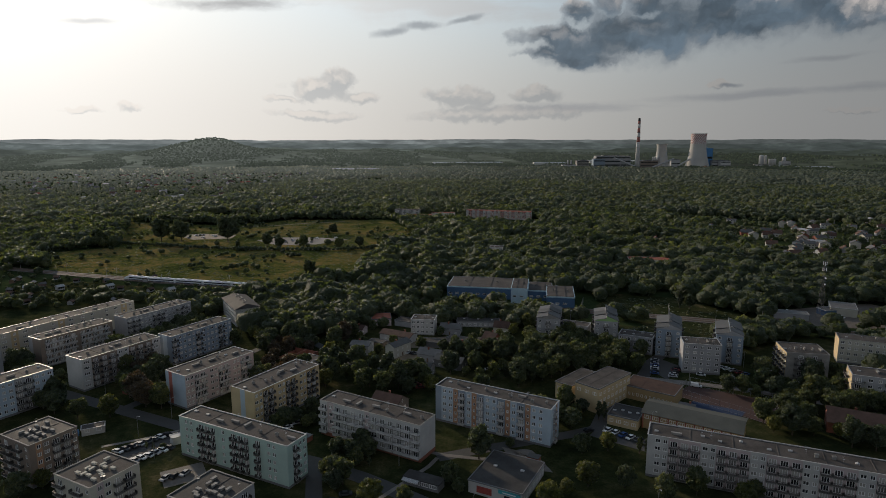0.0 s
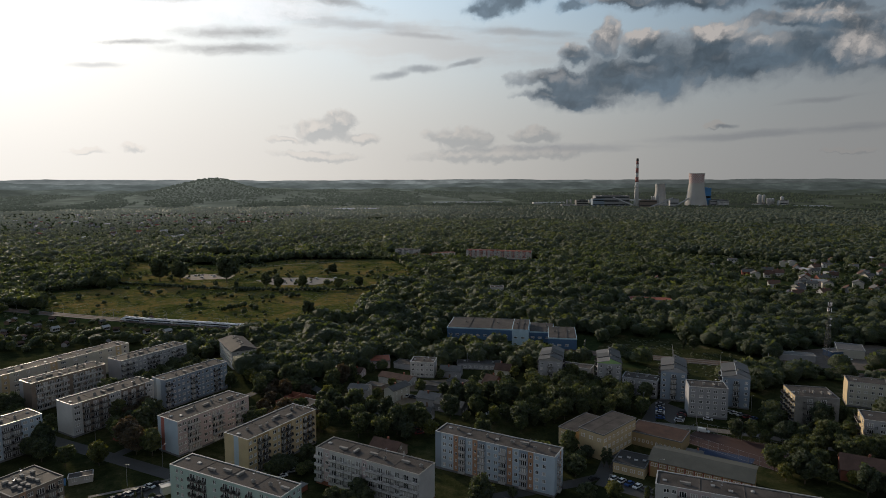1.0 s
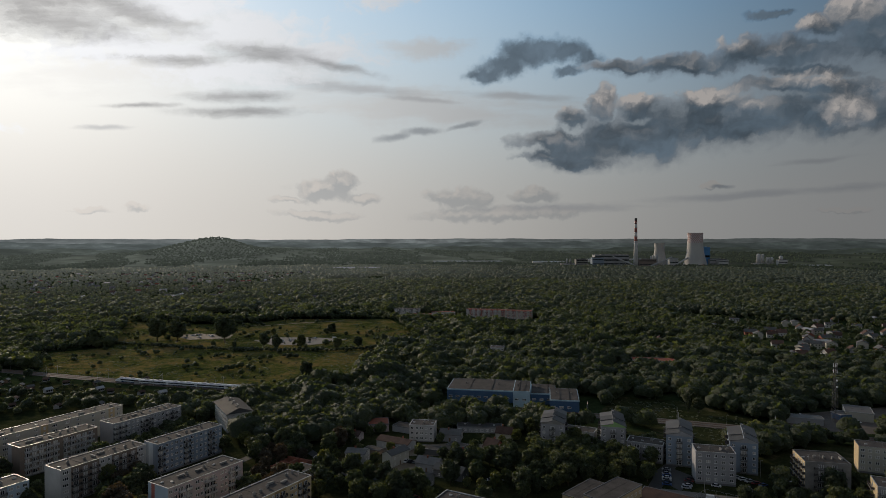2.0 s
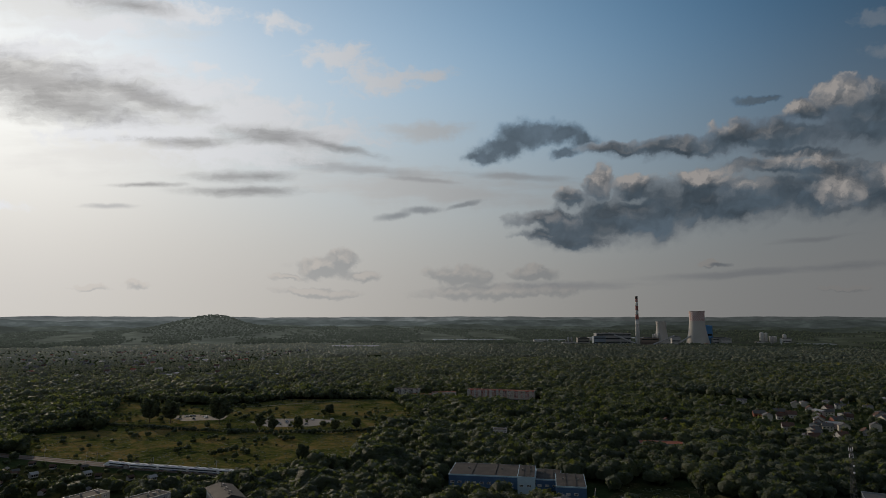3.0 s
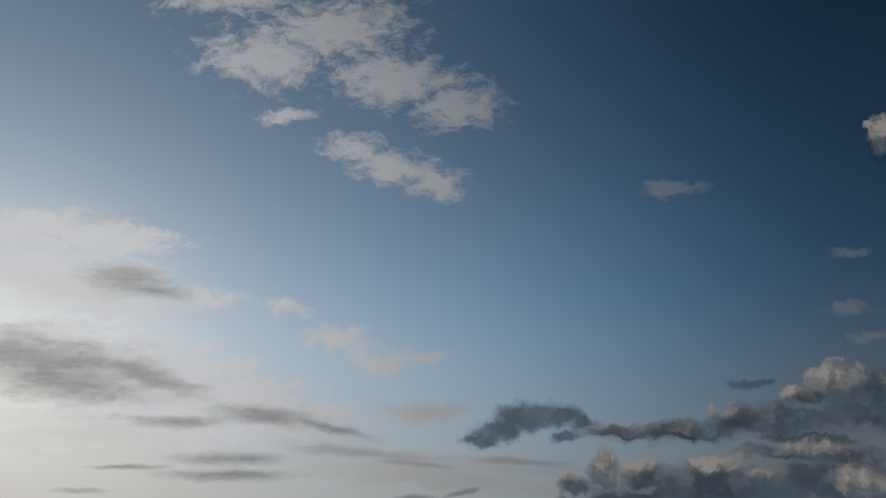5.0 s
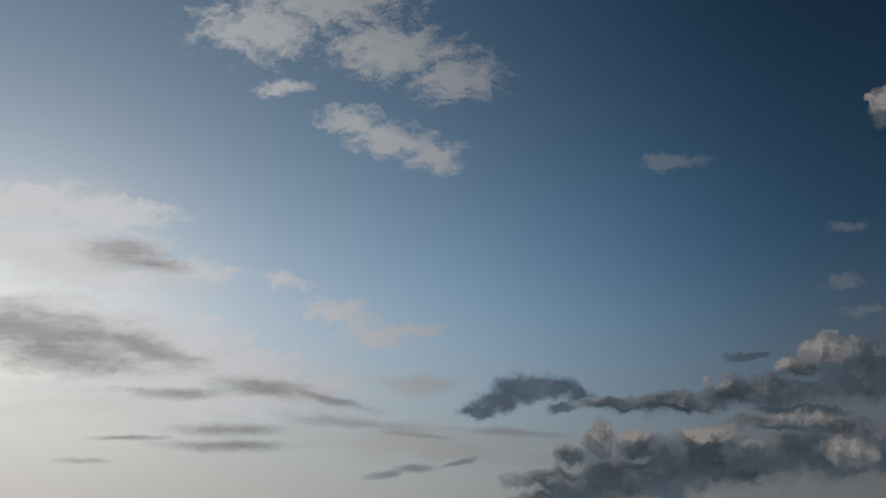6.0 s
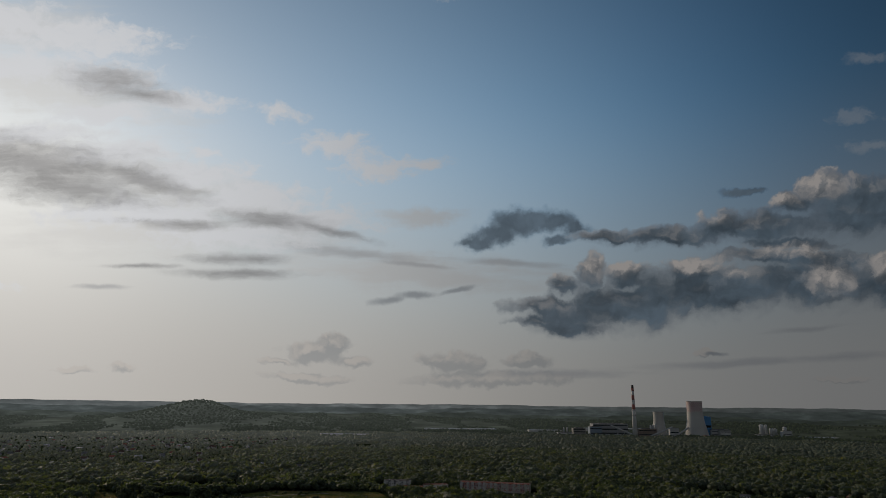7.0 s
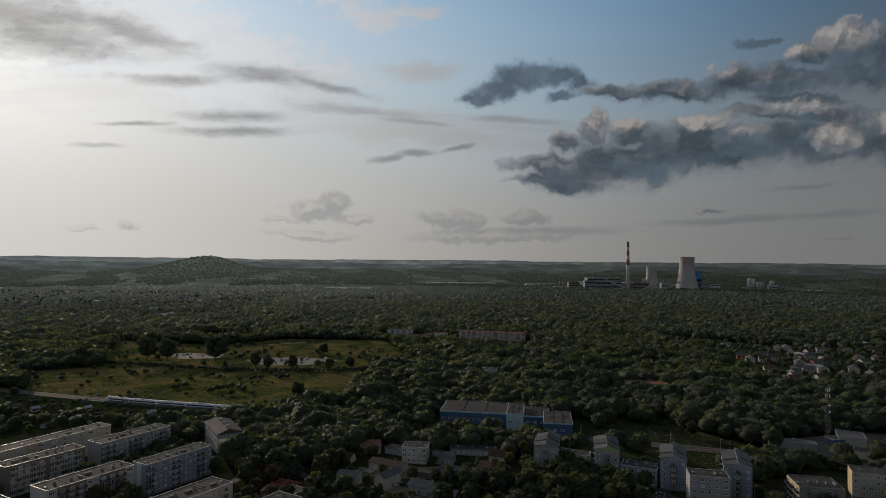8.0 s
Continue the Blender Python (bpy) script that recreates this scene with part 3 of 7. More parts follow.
# ---- building blocks ----
class Build:
    """Collects faces with material numbers for one mesh."""

    def __init__(self):
        self.v, self.f, self.m = [], [], []

    def face(self, points, mat=0):
        i = len(self.v)
        self.v.extend(points)
        self.f.append(tuple(range(i, i + len(points))))
        self.m.append(mat)

    def box(self, x0, y0, z0, x1, y1, z1, mat=0, top=None):
        i = len(self.v)
        self.v.extend(((x0, y0, z0), (x1, y0, z0), (x1, y1, z0), (x0, y1, z0), (x0, y0, z1), (x1, y0, z1), (x1, y1, z1), (x0, y1, z1)))
        for q in ((3, 2, 1, 0), (0, 1, 5, 4), (1, 2, 6, 5), (2, 3, 7, 6), (3, 0, 4, 7)):
            self.f.append(tuple(i + k for k in q))
            self.m.append(mat)
        self.f.append((i + 4, i + 5, i + 6, i + 7))
        self.m.append(mat if top is None else top)

    def tube(self, x, y, rings, n=8, mat=0, caps=True):
        """A turned body: rings of (z, radius)."""
        i = len(self.v)
        for z, r in rings:
            self.v.extend((x + r * math.cos(math.tau * k / n), y + r * math.sin(math.tau * k / n), z) for k in range(n))
        for j in range(len(rings) - 1):
            for k in range(n):
                a, b = i + j * n + k, i + j * n + (k + 1) % n
                self.f.append((a, b, b + n, a + n))
                self.m.append(mat)
        if caps:
            self.f.append(tuple(i + k for k in reversed(range(n))))
            self.f.append(tuple(i + (len(rings) - 1) * n + k for k in range(n)))
            self.m += [mat, mat]

    def beam(self, a, b, r0, r1=None, n=5, mat=0):
        """A tapered round bar from a to b."""
        a, b = Vector(a), Vector(b)
        r1 = r0 if r1 is None else r1
        turn = (b - a).to_track_quat("Z", "Y").to_matrix()
        i = len(self.v)
        for p, r in ((a, r0), (b, r1)):
            self.v.extend(tuple(p + turn @ Vector((r * math.cos(math.tau * k / n), r * math.sin(math.tau * k / n), 0))) for k in range(n))
        for k in range(n):
            self.f.append((i + k, i + (k + 1) % n, i + n + (k + 1) % n, i + n + k))
        self.f += [tuple(i + k for k in reversed(range(n))), tuple(i + n + k for k in range(n))]
        self.m += [mat] * (n + 2)

    def prism(self, x0, x1, y0, y1, z0, z1, mat=0, end=None, shift=0.0):
        """A gabled body with its ridge along x."""
        ym = (y0 + y1) / 2 + shift
        A, B, C, D, E, F = (x0, y0, z0), (x1, y0, z0), (x1, y1, z0), (x0, y1, z0), (x0, ym, z1), (x1, ym, z1)
        for q in ((A, B, F, E), (C, D, E, F)):
            self.face(q, mat)
        for q in ((B, C, F), (D, A, E), (D, C, B, A)):
            self.face(q, mat if end is None else end)

    def mesh(self, name, mats, smooth=False):
        me = bpy.data.meshes.new(name)
        me.from_pydata(self.v, [], self.f)
        for mat in mats:
            me.materials.append(mat)
        if len(mats) > 1:
            me.polygons.foreach_set("material_index", self.m)
        if smooth:
            me.polygons.foreach_set("use_smooth", [True] * len(self.f))
        me.update()
        return me


def part(name, shape, mats, parent=None, label="", at=None, smooth=False):
    """Links a Build or a mesh as one object, under a parent where given."""
    me = shape.mesh(name, mats if isinstance(mats, (list, tuple)) else [mats], smooth) if isinstance(shape, Build) else shape
    ob = new(name, me)
    ob.parent = parent
    if at is not None:
        ob.matrix_basis = at
    return tagged(ob, label)


def thing(name, at, label, category, group=""):
    """An empty at a thing's base that carries its parts."""
    ob = new(name)
    ob.empty_display_size = 1.0
    ob.matrix_basis = at
    return tagged(ob, label, category, group)


def flat(name, outline, z, mat, label, kind="structure", thick=0.25):
    """A slab of ground cover with the given outline, its top at z."""
    b = Build()
    b.face([(x, y, z) for x, y in outline])
    n = len(outline)
    for i in range(n):
        (xa, ya), (xb, yb) = outline[i], outline[(i + 1) % n]
        b.face([(xa, ya, z - thick), (xb, yb, z - thick), (xb, yb, z), (xa, ya, z)])
    return tagged(part(name, b, mat), label, name.split(".")[0].replace("_", " "), kind=kind)


def strip(name, line, width, z, mat, label, kind="structure"):
    """A ribbon of road or track bed along a line."""
    left, right_side = [], []
    for i, (x, y) in enumerate(line):
        xa, ya = line[max(i - 1, 0)]
        xb, yb = line[min(i + 1, len(line) - 1)]
        d = math.hypot(xb - xa, yb - ya)
        nx, ny = -(yb - ya) / d * width / 2, (xb - xa) / d * width / 2
        left.append((x + nx, y + ny))
        right_side.append((x - nx, y - ny))
    b = Build()
    for i in range(len(line) - 1):
        a, c, d, e = right_side[i], right_side[i + 1], left[i + 1], left[i]
        b.face([(*a, z), (*c, z), (*d, z), (*e, z)])
        b.face([(*a, z - 0.3), (*c, z - 0.3), (*c, z), (*a, z)])
        b.face([(*d, z - 0.3), (*e, z - 0.3), (*e, z), (*d, z)])
    return tagged(part(name, b, mat), label, name.replace("_", " "), kind=kind)


# ---- land ----
def smoothstep(a, b, x):
    t = np.clip((x - a) / (b - a), 0, 1)
    return t * t * (3 - 2 * t)


def waves(u, seed):
    r = np.random.RandomState(seed)
    return sum(np.sin(u * f + r.uniform(0, 6.28)) / (k + 1) for k, f in enumerate((3.1, 7.3, 13.7, 29.0, 53.0)))


def land(x, y):
    """Height of the country, shaped to fit the camera's view: level at the town, a shallow basin, then rising to the
    rim of hills.
    """
    x, y = np.asarray(x, float), np.asarray(y, float)
    r, az = np.hypot(x, y), np.arctan2(x, y)
    z = -22 * smoothstep(1300, 2900, r)
    rim = 34 + 2.2 * waves(az * 3, 3)
    z = z + (rim + 22) * smoothstep(3300, 5000, r) ** 1.1
    for X, Y, h, a in ((-1450, 3800, 22, 110), (-1345, 3800, 30, 95), (-1570, 3800, 54, 200), (-1400, 3800, 12, 260), (-1150, 3850, 40, 340), (-640, 4300, 20, 140), (-330, 4350, 22, 260)):
        z = z + h * np.exp(-((x - X) ** 2 + ((y - Y) * 0.8) ** 2) / (2 * a * a) * 1.0)
    return z


rings = np.concatenate([np.array([0.0, 60, 150]), np.linspace(250, 1300, 12), np.linspace(1400, 3200, 16), np.linspace(3270, 4930, 46)])
spokes = 420
turn = np.linspace(0, math.tau, spokes, endpoint=False)
RR, AA = np.meshgrid(rings[1:], turn, indexing="ij")
GX, GY = RR * np.sin(AA), RR * np.cos(AA)
GZ = land(GX, GY)
verts = [(0.0, 0.0, 0.0)] + list(zip(GX.ravel().tolist(), GY.ravel().tolist(), GZ.ravel().tolist()))
faces = [(0, 1 + (k + 1) % spokes, 1 + k) for k in range(spokes)]
for j in range(len(rings) - 2):
    o = 1 + j * spokes
    faces += [(o + k, o + (k + 1) % spokes, o + spokes + (k + 1) % spokes, o + spokes + k) for k in range(spokes)]
gm = bpy.data.meshes.new("ground")
gm.from_pydata(verts, [], faces)
gm.polygons.foreach_set("use_smooth", [True] * len(faces))
gm.materials.append(LAND)
# outer rings get the land whose haze is painted as emission
gm.materials.append(FAR_HAZE_LAND)
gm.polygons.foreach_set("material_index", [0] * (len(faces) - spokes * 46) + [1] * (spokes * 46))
tagged(new("ground", gm), "dark green open country rising to low hills", "ground", kind="structure")



def far_ridge(name, radius, base, heights, mat, label):
    """A far range of hills, placed to fit the camera's view: a curved band with an uneven crest and a back that falls
    away.
    """
    b = Build()
    n = 700
    az = np.linspace(-75, 75, n)
    top = heights(np.radians(az))
    rows_ = [[(rr * math.sin(radians(a)), rr * math.cos(radians(a)), zz) for a, zz in zip(az, z)] for rr, z in ((radius, np.full(n, base)), (radius + 25, base + (top - base) * 0.7), (radius + 50, top), (radius + 75, np.full(n, base)))]
    for r1, r2 in zip(rows_, rows_[1:]):
        for k in range(n - 1):
            b.face([r1[k], r1[k + 1], r2[k + 1], r2[k]])
    return tagged(part(name, b, mat, smooth=True), label, "backdrop", kind="structure")


# three hill bands, each with its haze painted as a faint glow
far_ridge("backdrop", 4840, 0, lambda a: 122 + 2.6 * waves(a * 4, 5) + 1.0 * waves(a * 23, 6) + 3.0 * np.exp(-((a - 0.2) / 0.25) ** 2), FAR_HILLS, "pale blue-grey far hills with painted haze")
far_ridge("backdrop", 4560, -15, lambda a: 60 + 7.0 * waves(a * 6, 11) + 1.5 * waves(a * 37, 12), NEAR_HILLS, "dark green wooded rise with thin painted haze")
far_ridge("backdrop", 4700, 0, lambda a: 96 + 6.0 * waves(a * 5, 8) + 1.2 * waves(a * 31, 9), MID_HILLS, "dark blue-green wooded hills with painted haze")

TOWN_LAWN = flat("lawn", [(-330, 60), (330, 60), (330, 300), (215, 345), (120, 365), (40, 395), (-130, 440), (-330, 500)], 0.02, GRASS, "mown and shaded grass between the apartment blocks", thick=0.2)
MEADOW_1 = [(-351, 536), (-405, 620), (-350, 655), (-390, 740), (-440, 860), (-330, 835), (-270, 832), (-216, 890), (-77, 888), (-45, 790), (-32, 690), (-76, 585), (-70, 530), (-72, 489), (-125, 470), (-222, 492)]
flat("meadow", MEADOW_1, 0.04, MEADOW, "dry yellow-green meadow with scattered bushes", thick=0.3)
FIELD_2 = [(105, 412), (128, 449), (168, 436), (192, 400), (214, 372), (168, 347), (136, 352), (116, 386)]
flat("field", FIELD_2, 0.06, GRASS, "rough grass field beside the railway", thick=0.3)
MEADOW_3 = [(-620, 840), (-455, 852), (-430, 905), (-300, 880), (-240, 920), (-420, 960), (-600, 930)]
flat("meadow", MEADOW_3, 0.04, MEADOW, "narrow strip of dry meadow before the woods", thick=0.3)

ROAD_MAIN = [(-190, 272), (-137, 246), (-102, 229), (-46, 203), (-28, 193), (-12, 182), (10, 166), (70, 135), (140, 95)]
strip("road", ROAD_MAIN, 6.5, 0.06, ASPHALT, "grey asphalt street between the apartment blocks")
strip("road", [(-46, 203), (-41, 178), (-22, 140), (0, 100)], 5.5, 0.065, ASPHALT, "grey asphalt side street with a parking bay")
strip("road", [(-137, 246), (-112, 300), (-97, 335), (-76, 338), (-45, 300), (-20, 292)], 5.0, 0.07, ASPHALT, "narrow asphalt lane past old houses")
strip("road", [(-2, 206), (20, 214), (50, 224), (62, 230), (80, 212), (96, 202)], 5.5, 0.06, ASPHALT, "asphalt service road beside parked cars")
strip("road", [(62, 230), (72, 252), (96, 282), (110, 306), (122, 320)], 6.0, 0.075, ASPHALT, "asphalt access road to the narrow tower blocks")
strip("road", [(96, 282), (140, 268), (190, 240), (260, 190)], 5.0, 0.07, PAVING, "pale paved lane beside the sports ground")
strip("path", [(-128, 214), (-112, 222), (-102, 229)], 1.6, 0.07, PAVING, "pale concrete footpath across the grass")
strip("path", [(-14, 214), (0, 208), (14, 205), (26, 206)], 2.0, 0.075, PAVING, "pale concrete footpath in front of a block")
strip("path", [(-22, 178), (-5, 200), (-2, 206)], 1.6, 0.07, PAVING, "pale concrete footpath across the grass")
flat("car_park", [(-124, 207), (-108, 224), (-98, 219), (-112, 201)], 0.07, ASPHALT, "asphalt car park with rows of cars")
flat("car_park", [(-98, 196), (-86, 203), (-80, 193), (-92, 186)], 0.068, PAVING, "small paved parking bay")
flat("car_park", [(62, 230), (82, 214), (78, 208), (57, 223)], 0.08, ASPHALT, "asphalt parking bay with a row of cars")
flat("car_park", [(100, 300), (112, 312), (121, 297), (108, 280)], 0.085, ASPHALT, "asphalt car park beside a narrow tower block")
flat("yard", [(-26, 322), (-10, 318), (-8, 292), (-24, 296)], 0.08, DIRT, "bare earth yard with parked cars")
flat("yard", [(22, 214), (34, 208), (38, 196), (26, 199)], 0.085, PAVING, "pale paved yard behind the shop")
flat("sports_court", [(104, 262), (116, 273), (148, 252), (132, 232)], 0.1, SPORT, "dull red hard sports court")
flat("sports_court_strip", [(104, 250), (110, 255), (128, 244), (123, 238)], 0.13, BLUE_SPORT, "blue strip of a hard sports court")
flat("yard", [(205, 372), (222, 402), (300, 420), (320, 380), (262, 360)], 0.07, GRAVEL, "bare earth yard of a small depot")
strip("path", [(-445, 705), (-380, 690), (-300, 664), (-210, 640), (-110, 640), (-40, 668)], 4.0, 0.1, DIRT, "pale dirt road along the meadow's dark hedge")
strip("path", [(-270, 818), (-235, 822), (-190, 850), (-140, 868)], 4.0, 0.1, DIRT, "pale dirt track over the meadow")
flat("scrap_yard", [(-322, 735), (-300, 752), (-252, 742), (-250, 715), (-290, 705)], 0.09, DIRT, "bare pale scrap yard in the meadow")
flat("scrap_yard", [(-215, 700), (-190, 722), (-150, 722), (-110, 706), (-140, 672), (-185, 668)], 0.09, PAVING, "pale broken concrete yard in the meadow")

# ---- railway ----
TRACK = [(-700, 642), (-520, 578), (-394, 541), (-345, 525), (-233, 489), (-140, 466), (-34, 437), (57, 412), (150, 384), (240, 352), (330, 318)]
strip("track_bed", TRACK, 11.0, 0.35, GRAVEL, "brown-grey ballast bed of a two-track railway")


def along(line, s):
    """The place and heading s metres along a line."""
    for (xa, ya), (xb, yb) in zip(line, line[1:]):
        d = math.hypot(xb - xa, yb - ya)
        if s <= d:
            return xa + (xb - xa) * s / d, ya + (yb - ya) * s / d, math.degrees(math.atan2(yb - ya, xb - xa))
        s -= d
    return xb, yb, math.degrees(math.atan2(yb - ya, xb - xa))


TRACK_LENGTH = sum(math.hypot(b[0] - a[0], b[1] - a[1]) for a, b in zip(TRACK, TRACK[1:]))
for offset in (-2.9, -1.46, 1.46, 2.9):
    b = Build()
    pts = []
    for i in range(int(TRACK_LENGTH / 20)):
        x, y, h = along(TRACK, i * 20)
        pts.append((x - math.sin(radians(h)) * offset, y + math.cos(radians(h)) * offset))
    for (xa, ya), (xb, yb) in zip(pts, pts[1:]):
        b.beam((xa, ya, 0.45), (xb, yb, 0.45), 0.08, n=4)
    tagged(part("rail", b, RUST), "rusty steel rail on the ballast bed", "rail", "rails of the railway", "structure")


# ---- apartment blocks ----
def window_grid(w, h, panes, glass, t=0.15, deep=0.07):
    """A casement window in one piece: frame and mullions in front, reveals, and glass behind where asked for."""
    xs = [-w / 2]
    for k in range(panes):
        a = -w / 2 + w * k / panes
        xs += [a + (t if k == 0 else t / 2), a + w / panes - (t if k == panes - 1 else t / 2)]
    xs.append(w / 2)
    zs = [0, t, h - t, h]
    b, seen = Build(), {}

    def at(x, y, z):
        key = (round(x, 4), round(y, 4), round(z, 4))
        if key not in seen:
            seen[key] = len(b.v)
            b.v.append(key)
        return seen[key]

    def quad(pts, mat):
        b.f.append(tuple(at(*p) for p in pts))
        b.m.append(mat)

    for i in range(len(xs) - 1):
        for j in range(3):
            xa, xb, za, zb = xs[i], xs[i + 1], zs[j], zs[j + 1]
            if j == 1 and i % 2 == 1:
                for (ax, az), (bx, bz) in (((xa, za), (xb, za)), ((xb, za), (xb, zb)), ((xb, zb), (xa, zb)), ((xa, zb), (xa, za))):
                    quad([(ax, 0, az), (bx, 0, bz), (bx, deep, bz), (ax, deep, az)], 0)
                if glass:
                    quad([(xa, deep, za), (xb, deep, za), (xb, deep, zb), (xa, deep, zb)], 1)
            else:
                quad([(xa, 0, za), (xb, 0, za), (xb, 0, zb), (xa, 0, zb)], 0)
    for (ax, az), (bx, bz) in (((-w / 2, 0), (w / 2, 0)), ((w / 2, 0), (w / 2, h)), ((w / 2, h), (-w / 2, h)), ((-w / 2, h), (-w / 2, 0))):
        b.f.append((at(bx, 0, bz), at(ax, 0, az), at(ax, deep + 0.05, az), at(bx, deep + 0.05, bz)))
        b.m.append(0)
    return b


def window_mesh(w, h, panes=2):
    g = Build()
    g.box(-w / 2 + 0.05, 0.072, 0.05, w / 2 - 0.05, 0.1, h - 0.05)
    return window_grid(w, h, panes, False).mesh("window", [FRAME]), g.mesh("pane", [GLASS])


def joined_window(w, h, panes=2):
    return window_grid(w, h, panes, True).mesh("window", [FRAME, GLASS])


WINDOW_SIZES = {"w": (1.75, 1.4, 2), "s": (1.4, 1.45, 2), "v": (1.1, 1.0, 1), "d": (2.3, 2.05, 3), "l": (2.6, 1.4, 3), "n": (0.9, 1.2, 1)}
WINDOWS = {k: window_mesh(*v) for k, v in WINDOW_SIZES.items()}
FAR_WINDOWS = {k: joined_window(*v) for k, v in WINDOW_SIZES.items()}


def balcony_meshes(w, deep, rail, solid, joined=False):
    """A balcony slab with its upstand, and its railing: solid panels or bars with a hand rail."""
    s = Build()
    s.box(-w / 2, -deep, -0.16, w / 2, 0, 0)
    s.box(-w / 2 - 0.03, -deep - 0.03, -0.2, w / 2 + 0.03, -deep, 0.04)
    r = s if joined else Build()
    first = len(s.f)
    if solid:
        r.box(-w / 2, -deep, 0.04, w / 2, -deep + 0.07, 0.95)
        r.box(-w / 2, -deep + 0.07, 0.04, -w / 2 + 0.07, 0, 0.95)
        r.box(w / 2 - 0.07, -deep + 0.07, 0.04, w / 2, 0, 0.95)
    else:
        bars, o = window_grid(w, 0.94, int(w / 0.17), False, 0.05, 0.04), len(r.v)
        r.v += [(x, y - deep, z + 0.08) for x, y, z in bars.v]
        r.f += [tuple(i + o for i in f) for f in bars.f]
        r.m += [0] * len(bars.f)
        for x in (-w / 2, w / 2 - 0.05):
            r.box(x, -deep, 0.12, x + 0.05, 0, 1.04)
    if joined:
        s.m = [0] * first + [1] * (len(s.f) - first)
        return s.mesh("balcony", [CONCRETE, rail]), None
    return s.mesh("balcony", [CONCRETE]), r.mesh("railing", [rail])


def vent_mesh(kind):
    b = Build()
    if kind == 0:      # chimney stack with a cap and pots
        b.box(-0.55, -0.3, 0, 0.55, 0.3, 0.95)
        b.box(-0.65, -0.4, 0.95, 0.65, 0.4, 1.07)
        for x in (-0.3, 0.05, 0.35):
            b.tube(x, 0, [(1.07, 0.11), (1.4, 0.09)], 6)
        return b.mesh("roof_chimney", [CONCRETE])
    if kind == 1:      # roof hatch
        b.box(-0.6, -0.5, 0, 0.6, 0.5, 0.3)
        b.prism(-0.65, 0.65, -0.55, 0.55, 0.3, 0.48)
        return b.mesh("roof_hatch", [FLASHING])
    if kind == 2:      # long ventilator block
        b.box(-1.6, -0.35, 0, 1.6, 0.35, 0.7)
        b.box(-1.7, -0.45, 0.7, 1.7, 0.45, 0.8)
        return b.mesh("ventilator", [CONCRETE])
    b.beam((0, 0, 0), (0, 0, 2.6), 0.03)    # aerial
    b.beam((-0.7, 0, 2.3), (0.7, 0, 2.3), 0.02)
    for x in (-0.5, -0.2, 0.1, 0.4):
        b.beam((x, -0.35, 2.3), (x, 0.35, 2.3), 0.015)
    b.tube(0.25, 0, [(1.2, 0.02), (1.25, 0.3), (1.3, 0.34)], 8)
    return b.mesh("aerial", [METAL])


FOOT = []      # footprints: corner, heading, length, depth


def claim(at, L, D):
    """Notes a footprint, so that no tree stands in it."""
    FOOT.append((at.translation.x, at.translation.y, at.to_euler().z, L, D))


VENTS = [vent_mesh(k) for k in range(4)]
FACES = {"front": lambda L, D: (Vector((0, 0, 0)), 0), "right": lambda L, D: (Vector((L, 0, 0)), 90),
         "back": lambda L, D: (Vector((L, D, 0)), 180), "left": lambda L, D: (Vector((0, D, 0)), 270)}
BAY_WIDTH = {"w": 2.7, "s": 2.0, "v": 2.4, "d": 3.4, "l": 3.6, "n": 1.6, "b": 3.3, "g": 3.3, "-": 2.0, "=": 4.0, "c": 3.3, "p": 2.5}


def facade(walls, origin, yaw, width, bays, storeys, z0, sh, mats, plain, stripe):
    """Adds one wall with real openings to a Build; gives back the openings' places. Bays: w s v l n windows, b balcony door, g loggia, - blank."""
    turn = Matrix.Translation(origin) @ Matrix.Rotation(radians(yaw), 4, "Z")
    total = sum(BAY_WIDTH[c] for c in bays)
    found, x = [], 0.0

    def quad(xa, za, xb, zb, mat, y=0.0, deep=None):
        p = [(xa, y, za), (xb, y, za), (xb, y, zb), (xa, y, zb)]
        walls.face([tuple(turn @ Vector(q)) for q in p], mat)

    top = z0 + storeys * sh
    for i, c in enumerate(bays):
        w = BAY_WIDTH[c] * width / total
        mat = stripe.get(i, stripe.get(c, plain))
        quad(x, -0.6, x + w, z0, mats - 1)
        if c in "-=":
            quad(x, z0, x + w, top + 0.55, mat)
        else:
            kind = {"b": "d", "g": "d", "c": "d", "p": "d"}.get(c, c)
            ow, oh, _ = WINDOW_SIZES[kind]
            ow = min(ow, w - 0.25)
            xa, xb = x + w / 2 - ow / 2, x + w / 2 + ow / 2
            for s in range(storeys):
                base = z0 + s * sh
                sill = base + (0.12 if kind == "d" else 0.85)
                if c == "v":
                    sill = base + 1.5 if s < storeys - 1 else base + 0.9
                head = sill + oh
                quad(x, base, xa, base + sh, mat)
                quad(xb, base, x + w, base + sh, mat)
                quad(xa, base, xb, sill, mat)
                quad(xa, head, xb, base + sh, mat)
                r = 0.9 if c == "g" else 0.16
                for (ax, az, bx, bz) in ((xa, sill, xa, head), (xb, head, xb, sill), (xb, sill, xa, sill), (xa, head, xb, head)):
                    walls.face([tuple(turn @ Vector(q)) for q in ((ax, 0, az), (ax, r, az), (bx, r, bz), (bx, 0, bz))], mat)
                found.append((c, kind, turn @ Matrix.Translation((x + w / 2, r - 0.02, sill)), ow / WINDOW_SIZES[kind][0], w, turn @ Matrix.Translation((x + w / 2, 0, base + 0.02))))
            quad(x, top, x + w, top + 0.55, mat)
        x += w
    return found


